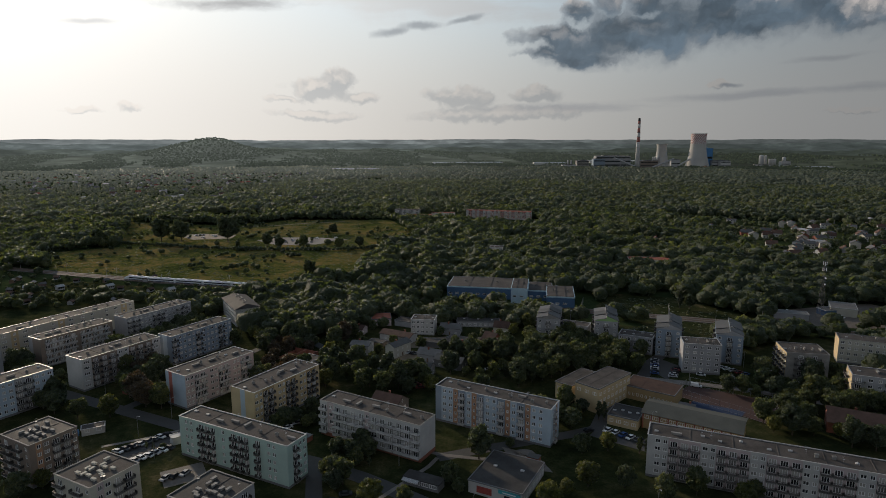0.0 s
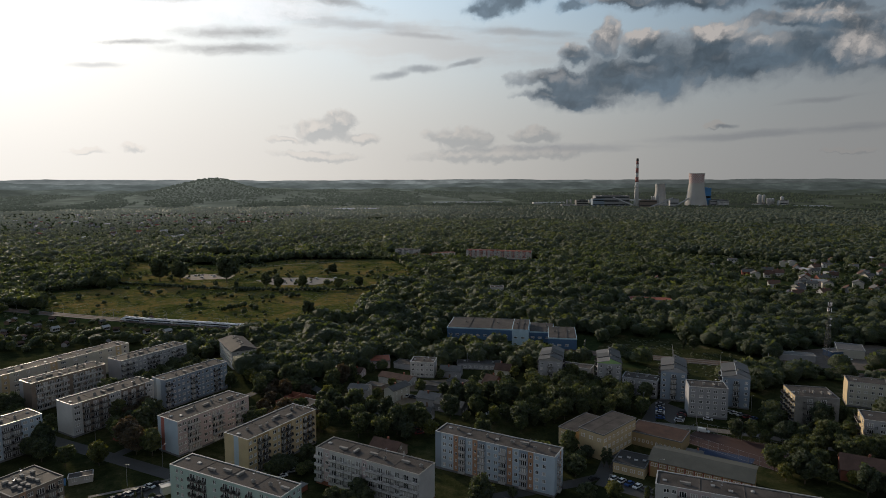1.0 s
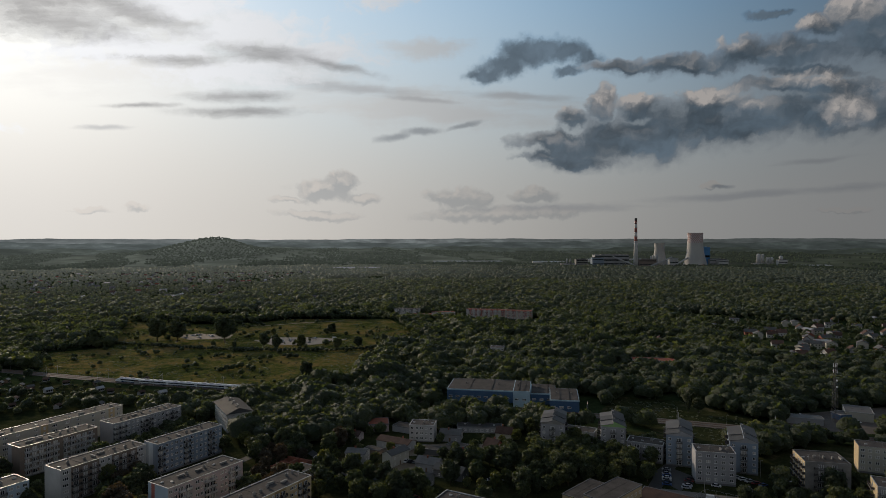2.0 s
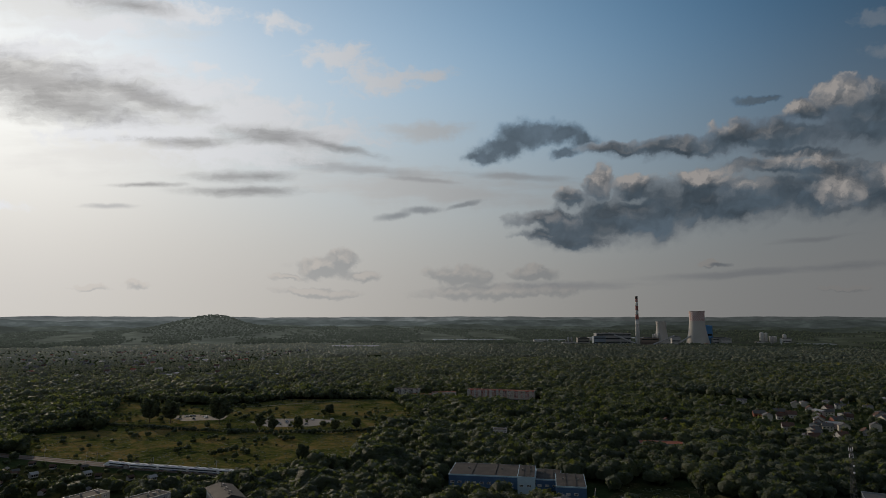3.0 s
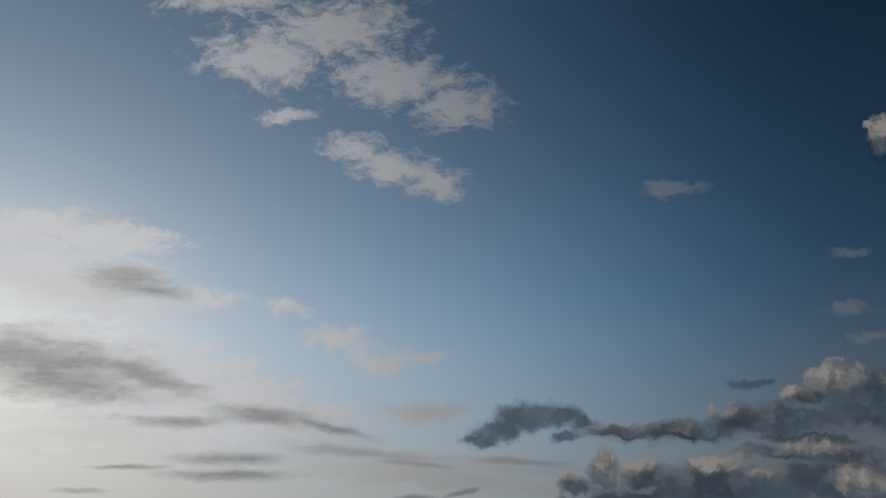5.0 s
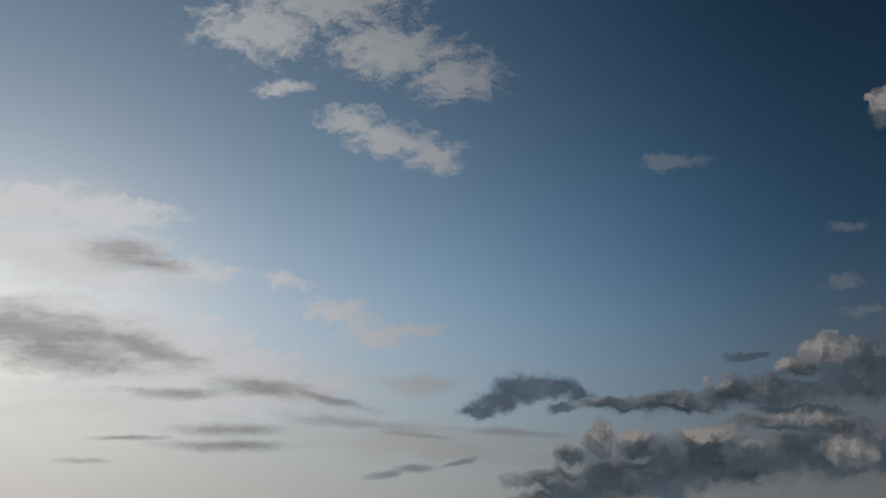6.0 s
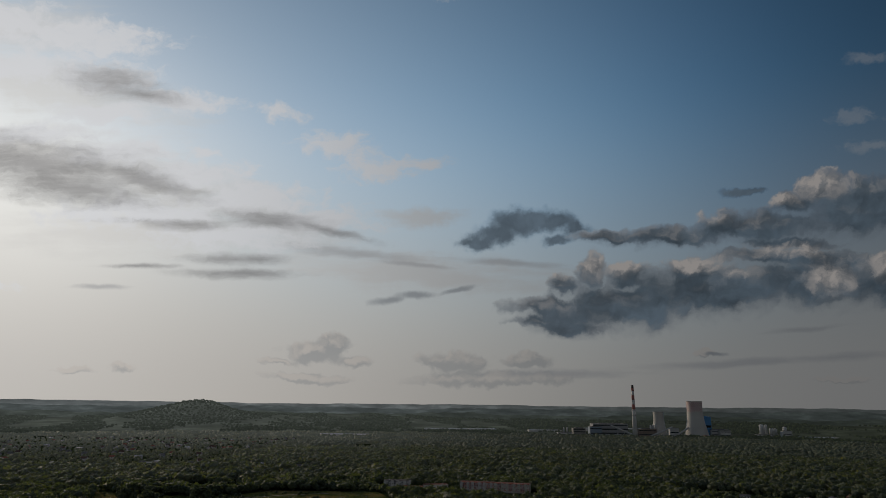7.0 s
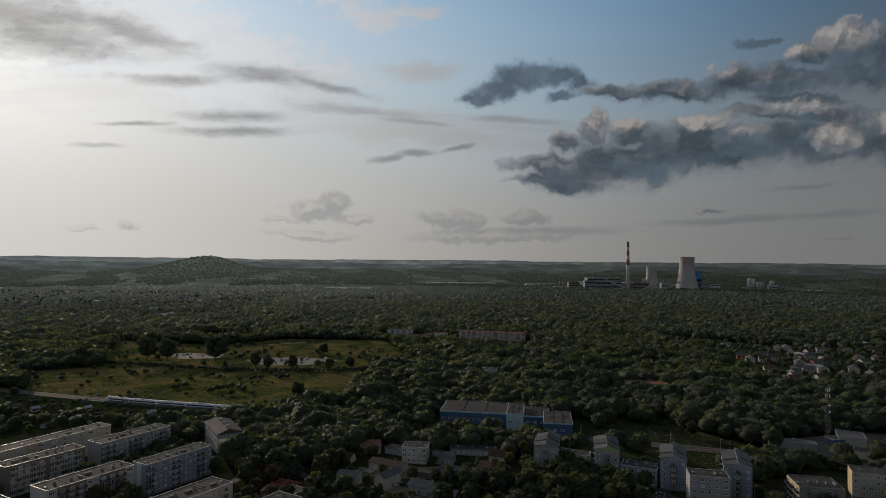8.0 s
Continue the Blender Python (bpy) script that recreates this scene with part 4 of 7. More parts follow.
def felt_roof(x0, x1, y0, y1, z, seams):
    """A felt sheet with raised seams across it, in one piece."""
    prof = [(x0, z)]
    for k in range(1, seams):
        x = x0 + (x1 - x0) * k / seams
        prof += [(x - 0.2, z), (x - 0.14, z + 0.12), (x + 0.14, z + 0.12), (x + 0.2, z)]
    prof.append((x1, z))
    b = Build()
    for y in (y0, y1):
        b.v += [(x, y, h) for x, h in prof] + [(x1, y, z - 0.2), (x0, y, z - 0.2)]
    n = len(prof) + 2
    for k in range(n):
        b.f.append((k, (k + 1) % n, n + (k + 1) % n, n + k))
        b.m.append(0)
    b.f += [tuple(reversed(range(n))), tuple(range(n, 2 * n))]
    b.m += [0, 0]
    return b


def block(name, at, L, D, storeys, label, walls=(WHITE,), bays=None, stripe=None, plain=0, sh=2.75, z0=0.9, rail=RAIL, solid=False,
          deep=1.15, vents=6, roof=FELT, rim=FLASHING, group="apartment blocks", near=True, seed=1, roof_seams=4, category="apartment block", aerials=2, plinth=DARK_GREY):
    """A prefabricated block of flats: walls with openings, windows, balconies, felt roof with its rim, stacks and hatches."""
    rnd = random.Random(seed)
    home = thing(name, at, label, category, group)
    claim(at, L, D)
    mats = list(walls) + [plinth]
    wall = Build()
    bays = dict(bays or {})
    bays["back"] = "="      # the backs stay plain
    found = []
    for side in ("front", "right", "back", "left"):
        o, yaw = FACES[side](L, D)
        wide = L if side in ("front", "back") else D
        found += facade(wall, o, yaw, wide, bays.get(side, "="), storeys, z0, sh, len(mats), plain, (stripe or {}).get(side, {}))
    part("wall", wall, mats, home)
    top = z0 + storeys * sh + 0.55
    slab = felt_roof(0.28, L - 0.28, 0.28, D - 0.28, top - 0.2, roof_seams)
    part("roof", slab, roof, home)
    edge = Build()
    for (xa, ya, xb, yb) in ((-0.12, -0.12, L + 0.12, 0.3), (-0.12, D - 0.3, L + 0.12, D + 0.12), (-0.12, 0.3, 0.3, D - 0.3), (L - 0.3, 0.3, L + 0.12, D - 0.3)):
        edge.box(xa, ya, top, xb, yb, top + 0.08)
    part("parapet_rim", edge, rim, home)
    slabs = {}
    for c, kind, m, squeeze, w, base in found:
        if near:
            wm, gm_ = WINDOWS[kind]
            win = part("window", wm, None, home, at=m @ Matrix.Diagonal((squeeze, 1, 1, 1)))
            part("pane", gm_, None, win)
        else:
            part("window", FAR_WINDOWS[kind], None, home, at=m @ Matrix.Diagonal((squeeze, 1, 1, 1)))
        if c in "bgcp":
            key = (c, round(w, 1))
            if key not in slabs:
                slabs[key] = balcony_meshes(w - (0.7 if c == "p" else 0.25), 0.12 if c == "g" else deep, rail, solid, not near)
            bal = part("balcony", slabs[key][0], None, home, at=base)
            if near:
                part("railing", slabs[key][1], None, bal)
    for k in range(vents):
        kind = rnd.choice((0, 0, 1, 2)) if k else 1
        x = L * (k + 0.5 + rnd.uniform(-0.2, 0.2)) / vents
        part(VENTS[kind].name.split(".")[0], VENTS[kind], None, home, at=pose(x, D * rnd.uniform(0.35, 0.65), top - 0.2, 0, 0, rnd.choice((0, 0, 90))))
    for k in range(aerials):
        part("aerial", VENTS[3], None, home, at=pose(L * rnd.uniform(0.05, 0.95), D * rnd.uniform(0.2, 0.8), top - 0.2, 0, 0, rnd.uniform(0, 180)))
    return home


A1, A2 = -27.5, 60.5      # the two headings of the street grid
# the row with its long side to the street
block("apartment_block", pose(-95.4, 208.2, 0, 0, 0, -26.9), 50.2, 9.8, 5, "five-storey pale mint apartment block with dark balcony rails and felt roof",
      (MINT, MINT_DARK), {"front": "-ss-ppp-s-ppp-p-ss=", "right": "-pss", "back": "wwswwvwwswwvwwsww", "left": "="},
      None, vents=8, seed=1, deep=0.95)
block("apartment_block", pose(-3.0, 236.6, 0, 0, 0, -28.7), 49.0, 9.6, 5, "five-storey pale blue apartment block with orange-framed pale balconies",
      (BLUE, ORANGE, BLUE_DARK), {"front": "-ssnpsnpsspnspnss-", "right": "-pn-", "back": "wwswwvwwswwvwwsww", "left": "="},
      {"front": {"n": 1, "p": 2, 0: 2}, "right": {"n": 1}}, rail=PANEL, solid=True, vents=9, seed=2)
block("apartment_block", pose(-47.8, 224.6, 0, 0, 0, -29.3), 45.6, 10.6, 4, "four-storey off-white block with long ranks of pale balconies",
      (WHITE, PINK), {"front": "bwbbbbsbbbbbb", "right": "=", "back": "wswwvwwswwvww", "left": "="},
      {"front": {"b": 0, "w": 1, "s": 1}}, rail=PANEL, solid=True, vents=7, seed=3, plinth=BRICK, sh=3.0, z0=1.6, rim=CONCRETE, deep=1.3)
block("apartment_block", pose(69.3, 194.0, 0, 0, 0, -22.6), 92.0, 10.2, 5, "long five-storey pale apartment block with pinkish panels and dark balconies",
      (WHITE, PINK), {"front": "-wsbbbwsbbbwsbbbwsbbbwsbbbwsbbb-", "right": "=", "back": "wwswwvwwswwvwwswwwwvwwswww", "left": "="},
      {"front": {"b": 1}}, vents=14, seed=4, roof_seams=7, aerials=5)
# the row with its gables to the street
block("apartment_block", pose(-74.4, 228.4, 0, 0, 0, 58.6), 37.0, 13.6, 5, "five-storey warm yellow apartment block with ochre panels and dark balconies",
      (YELLOW, OCHRE, BLUE), {"front": "wsbb-wsbb-wscc-", "left": "=-=", "back": "wswwvwwswwvww", "right": "="},
      {"front": {"b": 1, "c": 1}, "left": {1: 2}}, vents=9, seed=5, roof_seams=3)
block("apartment_block", pose(-108.9, 246.0, 0, 0, 0, 58.0), 36.6, 13.6, 5, "five-storey pale pink block with red-striped pale blue gable",
      (PINK, BLUE, ROSE), {"front": "wsbb-wsbb-wsbb-", "left": "--==", "back": "wswwvwwswwvww", "right": "="},
      {"front": {"b": 0}, "left": {0: 1, 1: 2, 2: 1, 3: 1}}, rail=PANEL, solid=True, vents=9, seed=6, roof_seams=3)
block("apartment_block", pose(-163.8, 265.3, 0, 0, 0, 59.5), 39.6, 12.8, 5, "five-storey white block with a rank of dark brown balconies",
      (WHITE, BROWN), {"front": "lbbbwsbbbl", "left": "===", "back": "=", "right": "="}, {"front": {"b": 1}}, vents=8, seed=7, near=False)
block("apartment_block", pose(-177.0, 332.0, 0, 0, 0, 60.0), 42.0, 12.0, 5, "five-storey grey-white block with brownish balconies",
      (GREY, BROWN), {"front": "bbwswbbwswbbw", "left": "===", "back": "=", "right": "="}, {"front": {"b": 0}}, vents=9, seed=8, near=False)
block("apartment_block", pose(-137.8, 298.8, 0, 0, 0, 58.8), 37.6, 10.6, 5, "five-storey pale grey-blue block with a plain gable",
      (BLUE_DARK, BLUE), {"front": "bwswsbwswsbws", "left": "===", "back": "=", "right": "="}, {"left": {1: 1, 2: 0}}, vents=7, seed=9, near=False)
block("apartment_block", pose(-256.0, 247.0, 0, 0, 0, 62.6), 139.0, 11.0, 5, "very long five-storey cream block at the edge of the allotments",
      (CREAM, YELLOW, WHITE), {"front": "wlsw-lwslw-wlslw-wsllw-wlsw", "left": "===", "back": "=", "right": "="}, {"front": {"s": 1}}, vents=16, seed=10, near=False, roof_seams=9)
block("apartment_block", pose(-201.2, 294.2, 0, 0, 0, 60.2), 37.6, 11.0, 5, "five-storey brown-grey block with dark ranks of balconies",
      (BROWN, GREY), {"front": "-bbbbb-bbbbb-", "left": "===", "back": "=", "right": "="}, {"front": {"b": 0}, "left": {0: 1, 1: 0}}, rail=PANEL, solid=True, vents=8, seed=11, near=False)
block("apartment_block", pose(-190.6, 222.0, 0, 0, 0, 59.0), 39.0, 12.0, 5, "five-storey pale blue block with wide windows and balconies",
      (BLUE, GREY), {"front": "wswbbwswbbwsw", "left": "===", "back": "=", "right": "="}, {"front": {"b": 1}}, vents=7, seed=12, near=False)
block("apartment_block", pose(-233.0, 255.0, 0, 0, 0, 60.0), 36.0, 11.0, 5, "five-storey grey block beside a taller hedge of trees",
      (GREY, WHITE), {"front": "-bbbwsbbbw-", "left": "===", "back": "=", "right": "="}, {"front": {"b": 1}}, vents=6, seed=13, near=False)
# square blocks near the car park
CREAM_VENT = VENTS[2].copy()
CREAM_VENT.materials[0] = CREAM
for x, y, mats, lab, sd, rot in ((-149.9, 193.8, (BROWN, ORANGE, DARK_GREY), "square five-storey taupe block with an orange panel strip", 21, -28.2),
                            (-116.1, 168.8, (CREAM, PINK, WHITE), "square five-storey cream block with many roof ventilators", 22, -27.4),
                            (-77.2, 157.3, (GREY, BROWN, WHITE), "square five-storey grey block with crowded roof vents", 23, -27.0)):
    h = block("apartment_block", pose(x, y, 0, 0, 0, rot), 17.0, 16.0, 5, lab, mats, {"front": "bbs" if sd == 21 else "b-bs", "right": "-swbbs" if sd == 21 else "-swbb-", "back": "wsws", "left": "wsws"},
              {"right": {1: 1}, "front": {"b": 0}}, vents=0, roof=FELT if sd == 22 else DARK_FELT, seed=sd, roof_seams=2, aerials=2, rim=CONCRETE)
    rnd = random.Random(sd)
    for i in range(13):
        part("ventilator", CREAM_VENT if sd == 22 else VENTS[2], None, h, at=pose(5.5 + 2.6 * (i % 4) + rnd.uniform(-0.7, 0.7), 4 + 2.8 * (i // 4) + rnd.uniform(-0.6, 0.6), 15.0, 0, 0, rnd.choice((0, 0, 90))) @ Matrix.Diagonal((0.55, 1.1, 0.9, 1)))
# blocks to the east
block("apartment_block", pose(161.5, 276.0, 0, 0, 0, -12.0), 18.5, 16.0, 5, "five-storey grey-beige block with sunlit ochre side wall",
      (CONCRETE, YELLOW), {"front": "-bb-", "left": "b-bsb", "back": "=", "right": "wsww"}, {"left": {"b": 1, 1: 1, "s": 1}}, vents=5, seed=31, near=False, rim=DARK_GREY)
block("apartment_block", pose(203.6, 303.0, 0, 0, 0, -24.0), 46.0, 11.0, 4, "four-storey cream block with dark flat roof and small windows",
      (CREAM, YELLOW, GREY), {"front": "wswswswswswswsw", "left": "==", "back": "=", "right": "="}, {"left": {0: 1, 1: 1}}, vents=4, seed=32, near=False, rim=DARK_GREY, z0=0.9, sh=2.9)
block("apartment_block", pose(174.0, 248.0, 0, 0, 0, -24.0), 40.0, 12.5, 5, "five-storey grey block with sunlit yellow gable and balconies",
      (GREY, YELLOW), {"front": "bwsbwsbwsb", "left": "bs", "back": "=", "right": "="}, {"left": {"b": 1, "s": 1}}, vents=6, seed=33, near=False)
block("apartment_block", pose(118.2, 289.2, 0, 0, 0, -13.0), 17.5, 11.0, 5, "five-storey off-white block with close ranks of windows",
      (GREY, PINK), {"front": "wwsww", "left": "-", "back": "=", "right": "="}, None, vents=4, seed=34, near=False)
block("apartment_block", pose(95.5, 321.5, 0, 0, 0, -26.0), 18.0, 10.0, 3, "three-storey grey-white block with balconies beside a tower block",
      (GREY, WHITE), {"front": "wbwbw", "left": "=", "back": "=", "right": "="}, None, vents=4, seed=35, near=False, sh=2.7)
block("low_annex", pose(68.5, 350.0, 0, 0, 0, -25.0), 17.0, 9.0, 2, "two-storey pale annex between two tower blocks",
      (WHITE,), {"front": "wwww", "left": "-", "back": "=", "right": "="}, None, vents=1, seed=36, near=False, aerials=0, group="", category="annex")


def tower(at, label, mats, seed):
    """A narrow block of flats with two shed roofs stepped against each other."""
    w, d, h = 12.5, 24.0, 15.2
    home = thing("tower_block", at, label, "apartment block", "narrow tower blocks")
    claim(at, w, d)
    wall = Build()
    found = []
    for side, bays in (("front", "sbs"), ("right", "wsbws"), ("back", "sws"), ("left", "wbsbw")):
        o, yaw = FACES[side](w, d)
        found += facade(wall, o, yaw, w if side in ("front", "back") else d, bays, 5, 0.7, 2.8, 3, 0, {"b": 0})
    top = 0.7 + 5 * 2.8 + 0.55
    for y in (0.0, d):      # gable pieces above the eaves
        wall.face([(0, y, top), (w / 2, y, top), (w / 2, y, top + 1.6), (0, y, top + 0.4)], 1)
        wall.face([(w / 2, y, top), (w, y, top), (w, y, top + 0.5), (w / 2, y, top + 3.0)], 1)
    wall.face([(w / 2, 0, top), (w / 2, d, top), (w / 2, d, top + 3.0), (w / 2, 0, top + 3.0)], 0)
    part("wall", wall, list(mats) + [DARK_GREY], home)
    for xa, za, xb, zb in ((-0.3, top + 0.3, w / 2, top + 1.6), (w / 2 - 0.1, top + 3.05, w + 0.3, top + 0.45)):
        n = 3
        for k in range(n):      # each shed is laid in stepped lengths
            b = Build()
            ya, yb, lift = d * k / n - (0.2 if k == 0 else 0), d * (k + 1) / n + (0.2 if k == n - 1 else -0.25), 0.35 * (k % 2)
            p = [(xa, ya, za + lift), (xb, ya, zb + lift), (xb, yb, zb + lift), (xa, yb, za + lift)]
            q = [(x, y, z + 0.18) for x, y, z in p]
            b.face(q), b.face(list(reversed(p)))
            for i in range(4):
                b.face([p[i], p[(i + 1) % 4], q[(i + 1) % 4], q[i]])
            part("roof", b, SHEET, home)
    for c, kind, m, squeeze, wd, base in found:
        part("window", FAR_WINDOWS[kind], None, home, at=m @ Matrix.Diagonal((squeeze, 1, 1, 1)))
        if c == "b":
            part("balcony", TOWER_BALCONY[0], None, home, at=base)
    for y in (5, 13, 20):
        part("roof_chimney", VENTS[0], None, home, at=pose(w / 2 + 0.8, y, top + 2.4, 0, 0, 90))
    return home


TOWER_BALCONY = balcony_meshes(3.0, 1.2, RAIL, False, True)
for x, y, rot, mats, lab, sd in ((52.6, 332.5, -14, (GREY, CONCRETE), "narrow grey-white tower block with stepped shed roofs", 41), (83.8, 327.5, -13, (GREY, GREEN), "narrow grey-white tower block with an apple-green gable", 42),
                                 (113.0, 313.0, -20, (BLUE_DARK, GREY), "narrow pale blue tower block with stepped shed roofs", 43), (140.5, 303.0, -22, (BLUE_DARK, GREY), "narrow pale blue tower block with dark shed roofs", 44)):
    tower(pose(x, y, 0, 0, 0, rot), lab, mats, sd)


# ---- school, hall, shop and houses ----
def windows_on(home, places, kind="w"):
    for x, y, z, yaw in places:
        part("window", FAR_WINDOWS[kind], None, home, at=pose(x, y, z, 0, 0, yaw))


def flat_house(name, at, L, D, H, wall, roof, label, category, rows=(), kind="w", gap=3.0, rim=FLASHING, group="", skylights=0, seed=0):
    """A flat-roofed building: walls, roof sheet inside a rim, and rows of windows (side, sill height)."""
    home = thing(name, at, label, category, group)
    claim(at, L, D)
    b = Build()
    b.box(0, 0, -0.5, L, D, H - 0.25)
    part("wall", b, wall, home)
    r = Build()
    r.box(-0.2, -0.2, H - 0.25, L + 0.2, D + 0.2, H)
    n = max(2, int(L / 7))
    for k in range(1, n):
        r.box(L * k / n - 0.1, 0, H, L * k / n + 0.1, D, H + 0.05)
    part("roof", r, roof, home)
    e = Build()
    for xa, ya, xb, yb in ((-0.25, -0.25, L + 0.25, 0.05), (-0.25, D - 0.05, L + 0.25, D + 0.25), (-0.25, 0.05, 0.05, D - 0.05), (L - 0.05, 0.05, L + 0.25, D - 0.05)):
        e.box(xa, ya, H - 0.3, xb, yb, H + 0.15)
    part("roof_rim", e, rim, home)
    for side, sill in rows:
        o, yaw = FACES[side](L, D)
        wide = L if side in ("front", "back") else D
        count = max(1, int(wide / gap))
        t = Matrix.Translation(o) @ Matrix.Rotation(radians(yaw), 4, "Z")
        for k in range(count):
            part("window", FAR_WINDOWS[kind], None, home, at=t @ Matrix.Translation(((k + 0.5) * wide / count, -0.05, sill)))
    rnd = random.Random(seed)
    for k in range(skylights):
        part("roof_hatch", VENTS[1], None, home, at=pose(L * (k + 0.5) / skylights, D * rnd.uniform(0.3, 0.7), H))
    return home


def pitched_house(name, at, L, D, H, ridge, wall, roof, label, category="house", group="", seed=0, floors=1, plain_ends=False):
    """A house with a gabled roof along x: walls with gables, two roof slopes, door, windows and a chimney."""
    home = thing(name, at, label, category, group)
    claim(at, L, D)
    b = Build()
    b.box(0, 0, -0.6, L, D, H)
    b.prism(0, L, 0, D, H, H + ridge)
    part("wall", b, wall, home)
    r, t = Build(), 0.22
    k = 0.45 / (D / 2) * ridge
    for s in (0, 1):
        ya, yb = (-0.45, D / 2) if s == 0 else (D + 0.45, D / 2)
        p = [(-0.4, ya, H - k + 0.03), (L + 0.4, ya, H - k + 0.03), (L + 0.4, yb, H + ridge + 0.03), (-0.4, yb, H + ridge + 0.03)]
        q = [(x, y, z + t) for x, y, z in p]
        r.face(q), r.face(list(reversed(p)))
        for i in range(4):
            r.face([p[i], p[(i + 1) % 4], q[(i + 1) % 4], q[i]])
    part("roof", r, roof, home)
    rnd = random.Random(seed)
    c = Build()
    cx, cy = L * rnd.uniform(0.3, 0.7), D * rnd.uniform(0.35, 0.65)
    c.box(cx - 0.35, cy - 0.35, H, cx + 0.35, cy + 0.35, H + ridge + 0.9)
    c.box(cx - 0.42, cy - 0.42, H + ridge + 0.9, cx + 0.42, cy + 0.42, H + ridge + 1.0)
    part("chimney", c, BRICK, home)
    d = Build()
    d.box(L * 0.5 - 0.5, -0.06, 0, L * 0.5 + 0.5, 0.03, 2.05)
    d.box(L * 0.5 - 0.62, -0.08, 2.05, L * 0.5 + 0.62, 0.03, 2.15)
    part("door", d, WOOD, home)
    spots = []
    for f in range(floors):
        z = 0.9 + f * 2.8
        for u in (0.2, 0.8) + ((0.5,) if f else ()):
            spots.append((L * u, -0.05, z, 0))
        if not plain_ends:
            spots += [(L + 0.05, D * 0.3, z, 90), (L + 0.05, D * 0.7, z, 90), (-0.05, D * 0.5, z, 270)]
    if ridge > 2.2:
        spots.append((L + 0.05, D * 0.5, H + 0.3, 90))
    windows_on(home, spots, "n")
    return home


# the blue hall by the railway
hall = thing("sports_hall", pose(3.0, 439.0, 0, 0, 0, -9.5), "long blue-clad hall with flat grey-brown roof", "hall")
claim(pose(3.0, 439.0, 0, 0, 0, -9.5), 48, 34)
claim(pose(60, 420, 0, 0, 0, -9.5), 44, 32)
for x0, y0, x1, y1, h, wall_mat, nm in ((0, 0, 47, 34, 8.5, HALL_BLUE, "west_wing"), (47.2, -10, 58.6, 22, 11.0, HALL_PALE, "entrance_block"), (58.8, 0, 76, 28, 7.6, HALL_BLUE, "link"), (72, -18, 91, 15, 8.2, HALL_BLUE, "east_wing")):
    b = Build()
    b.box(x0, y0, -0.5, x1, y1, h - 0.9)
    n = int((x1 - x0) / 3)
    for k in range(n + 1):      # cladding ribs
        x = x0 + (x1 - x0 - 0.1) * k / n
        b.box(x, y0 - 0.07, 0, x + 0.1, y0, h - 0.9)
    wing = part("wing", b, wall_mat, hall, "pale blue clad entrance block" if nm == "entrance_block" else "")
    r = Build()
    r.box(x0 - 0.1, y0 - 0.1, h - 0.9, x1 + 0.1, y1 + 0.1, h - 0.05)
    part("fascia", r, HALL_PALE, wing)
    r = Build()
    r.box(x0 + 0.3, y0 + 0.3, h - 0.05, x1 - 0.3, y1 - 0.3, h + 0.02)
    for k in range(1, 3):
        x = x0 + (x1 - x0) * k / 3
        r.box(x - 0.25, y0 + 0.3, h + 0.02, x + 0.25, y1 - 0.3, h + 0.3)
    part("roof", r, FELT, wing)
    for k in range(2):
        part("roof_vent", VENTS[0], None, wing, at=pose(x0 + (x1 - x0) * (k + 0.5) / 2, (y0 + y1) / 2, h))
    for k in range(int((x1 - x0) / 5)):
        part("window", FAR_WINDOWS["l"], None, wing, at=pose(x0 + 2.5 + 5 * k, y0 - 0.08, 2.6 if nm != "entrance_block" else 4.5))

# the school: tall classroom wing, low wings, gymnasium
flat_house("school_wing", pose(57.0, 250.6, 0, 0, 0, -46.0), 11.5, 26.0, 11.0, YELLOW, FELT, "yellow three-storey school wing with dark flat roof", "school",
           [("right", 1.2), ("right", 4.4), ("right", 7.6), ("front", 7.6)], gap=3.2, rim=DARK_GREY)
flat_house("school_wing", pose(50.2, 259.5, 0, 0, 0, -44.0), 8.2, 22.0, 7.6, YELLOW, FELT, "yellow two-storey school wing with flat roof", "school", [("front", 1.2), ("front", 4.4)], rim=DARK_GREY)
flat_house("school_wing", pose(80.5, 259.5, 0, 0, 0, -35.0), 22.0, 14.0, 6.0, OCHRE, TILE, "low ochre school wing with brown roof and tall narrow windows", "school", [("front", 2.0)], kind="n", gap=1.7, rim=DARK_GREY)
gym = thing("gymnasium", pose(79.6, 230.0, 0, 0, 0, -31.5), "yellow brick gymnasium with long low-pitched grey roof", "gymnasium")
claim(pose(79.0, 228.0, 0, 0, 0, -31.5), 36, 17)
b = Build()
b.box(0, 0, -0.5, 36, 15, 6.4)
b.prism(0, 36, 0, 15, 6.4, 8.2)
for k in range(12):
    b.box(k * 3.2, -0.25, 0, k * 3.2 + 0.5, 0, 6.2, 1)
part("wall", b, [OCHRE, BRICK], gym)
r = Build()
for ya, yb in ((-0.7, 7.5), (15.7, 7.5)):
    p = [(-0.5, ya, 6.35), (36.5, ya, 6.35), (36.5, yb, 8.35), (-0.5, yb, 8.35)]
    q = [(x, y, z + 0.2) for x, y, z in p]
    r.face(q), r.face(list(reversed(p)))
    for i in range(4):
        r.face([p[i], p[(i + 1) % 4], q[(i + 1) % 4], q[i]])
part("roof", r, material("green_grey_sheet_roof", (0.09, 0.092, 0.082), 0.8, 0.2, 0.15, 4.0, 0.1, spec=0.12), gym)
for k in range(11):
    part("window", FAR_WINDOWS["l"], None, gym, at=pose(0.5 + k * 3.2 + 1.4, -0.06, 4.2))
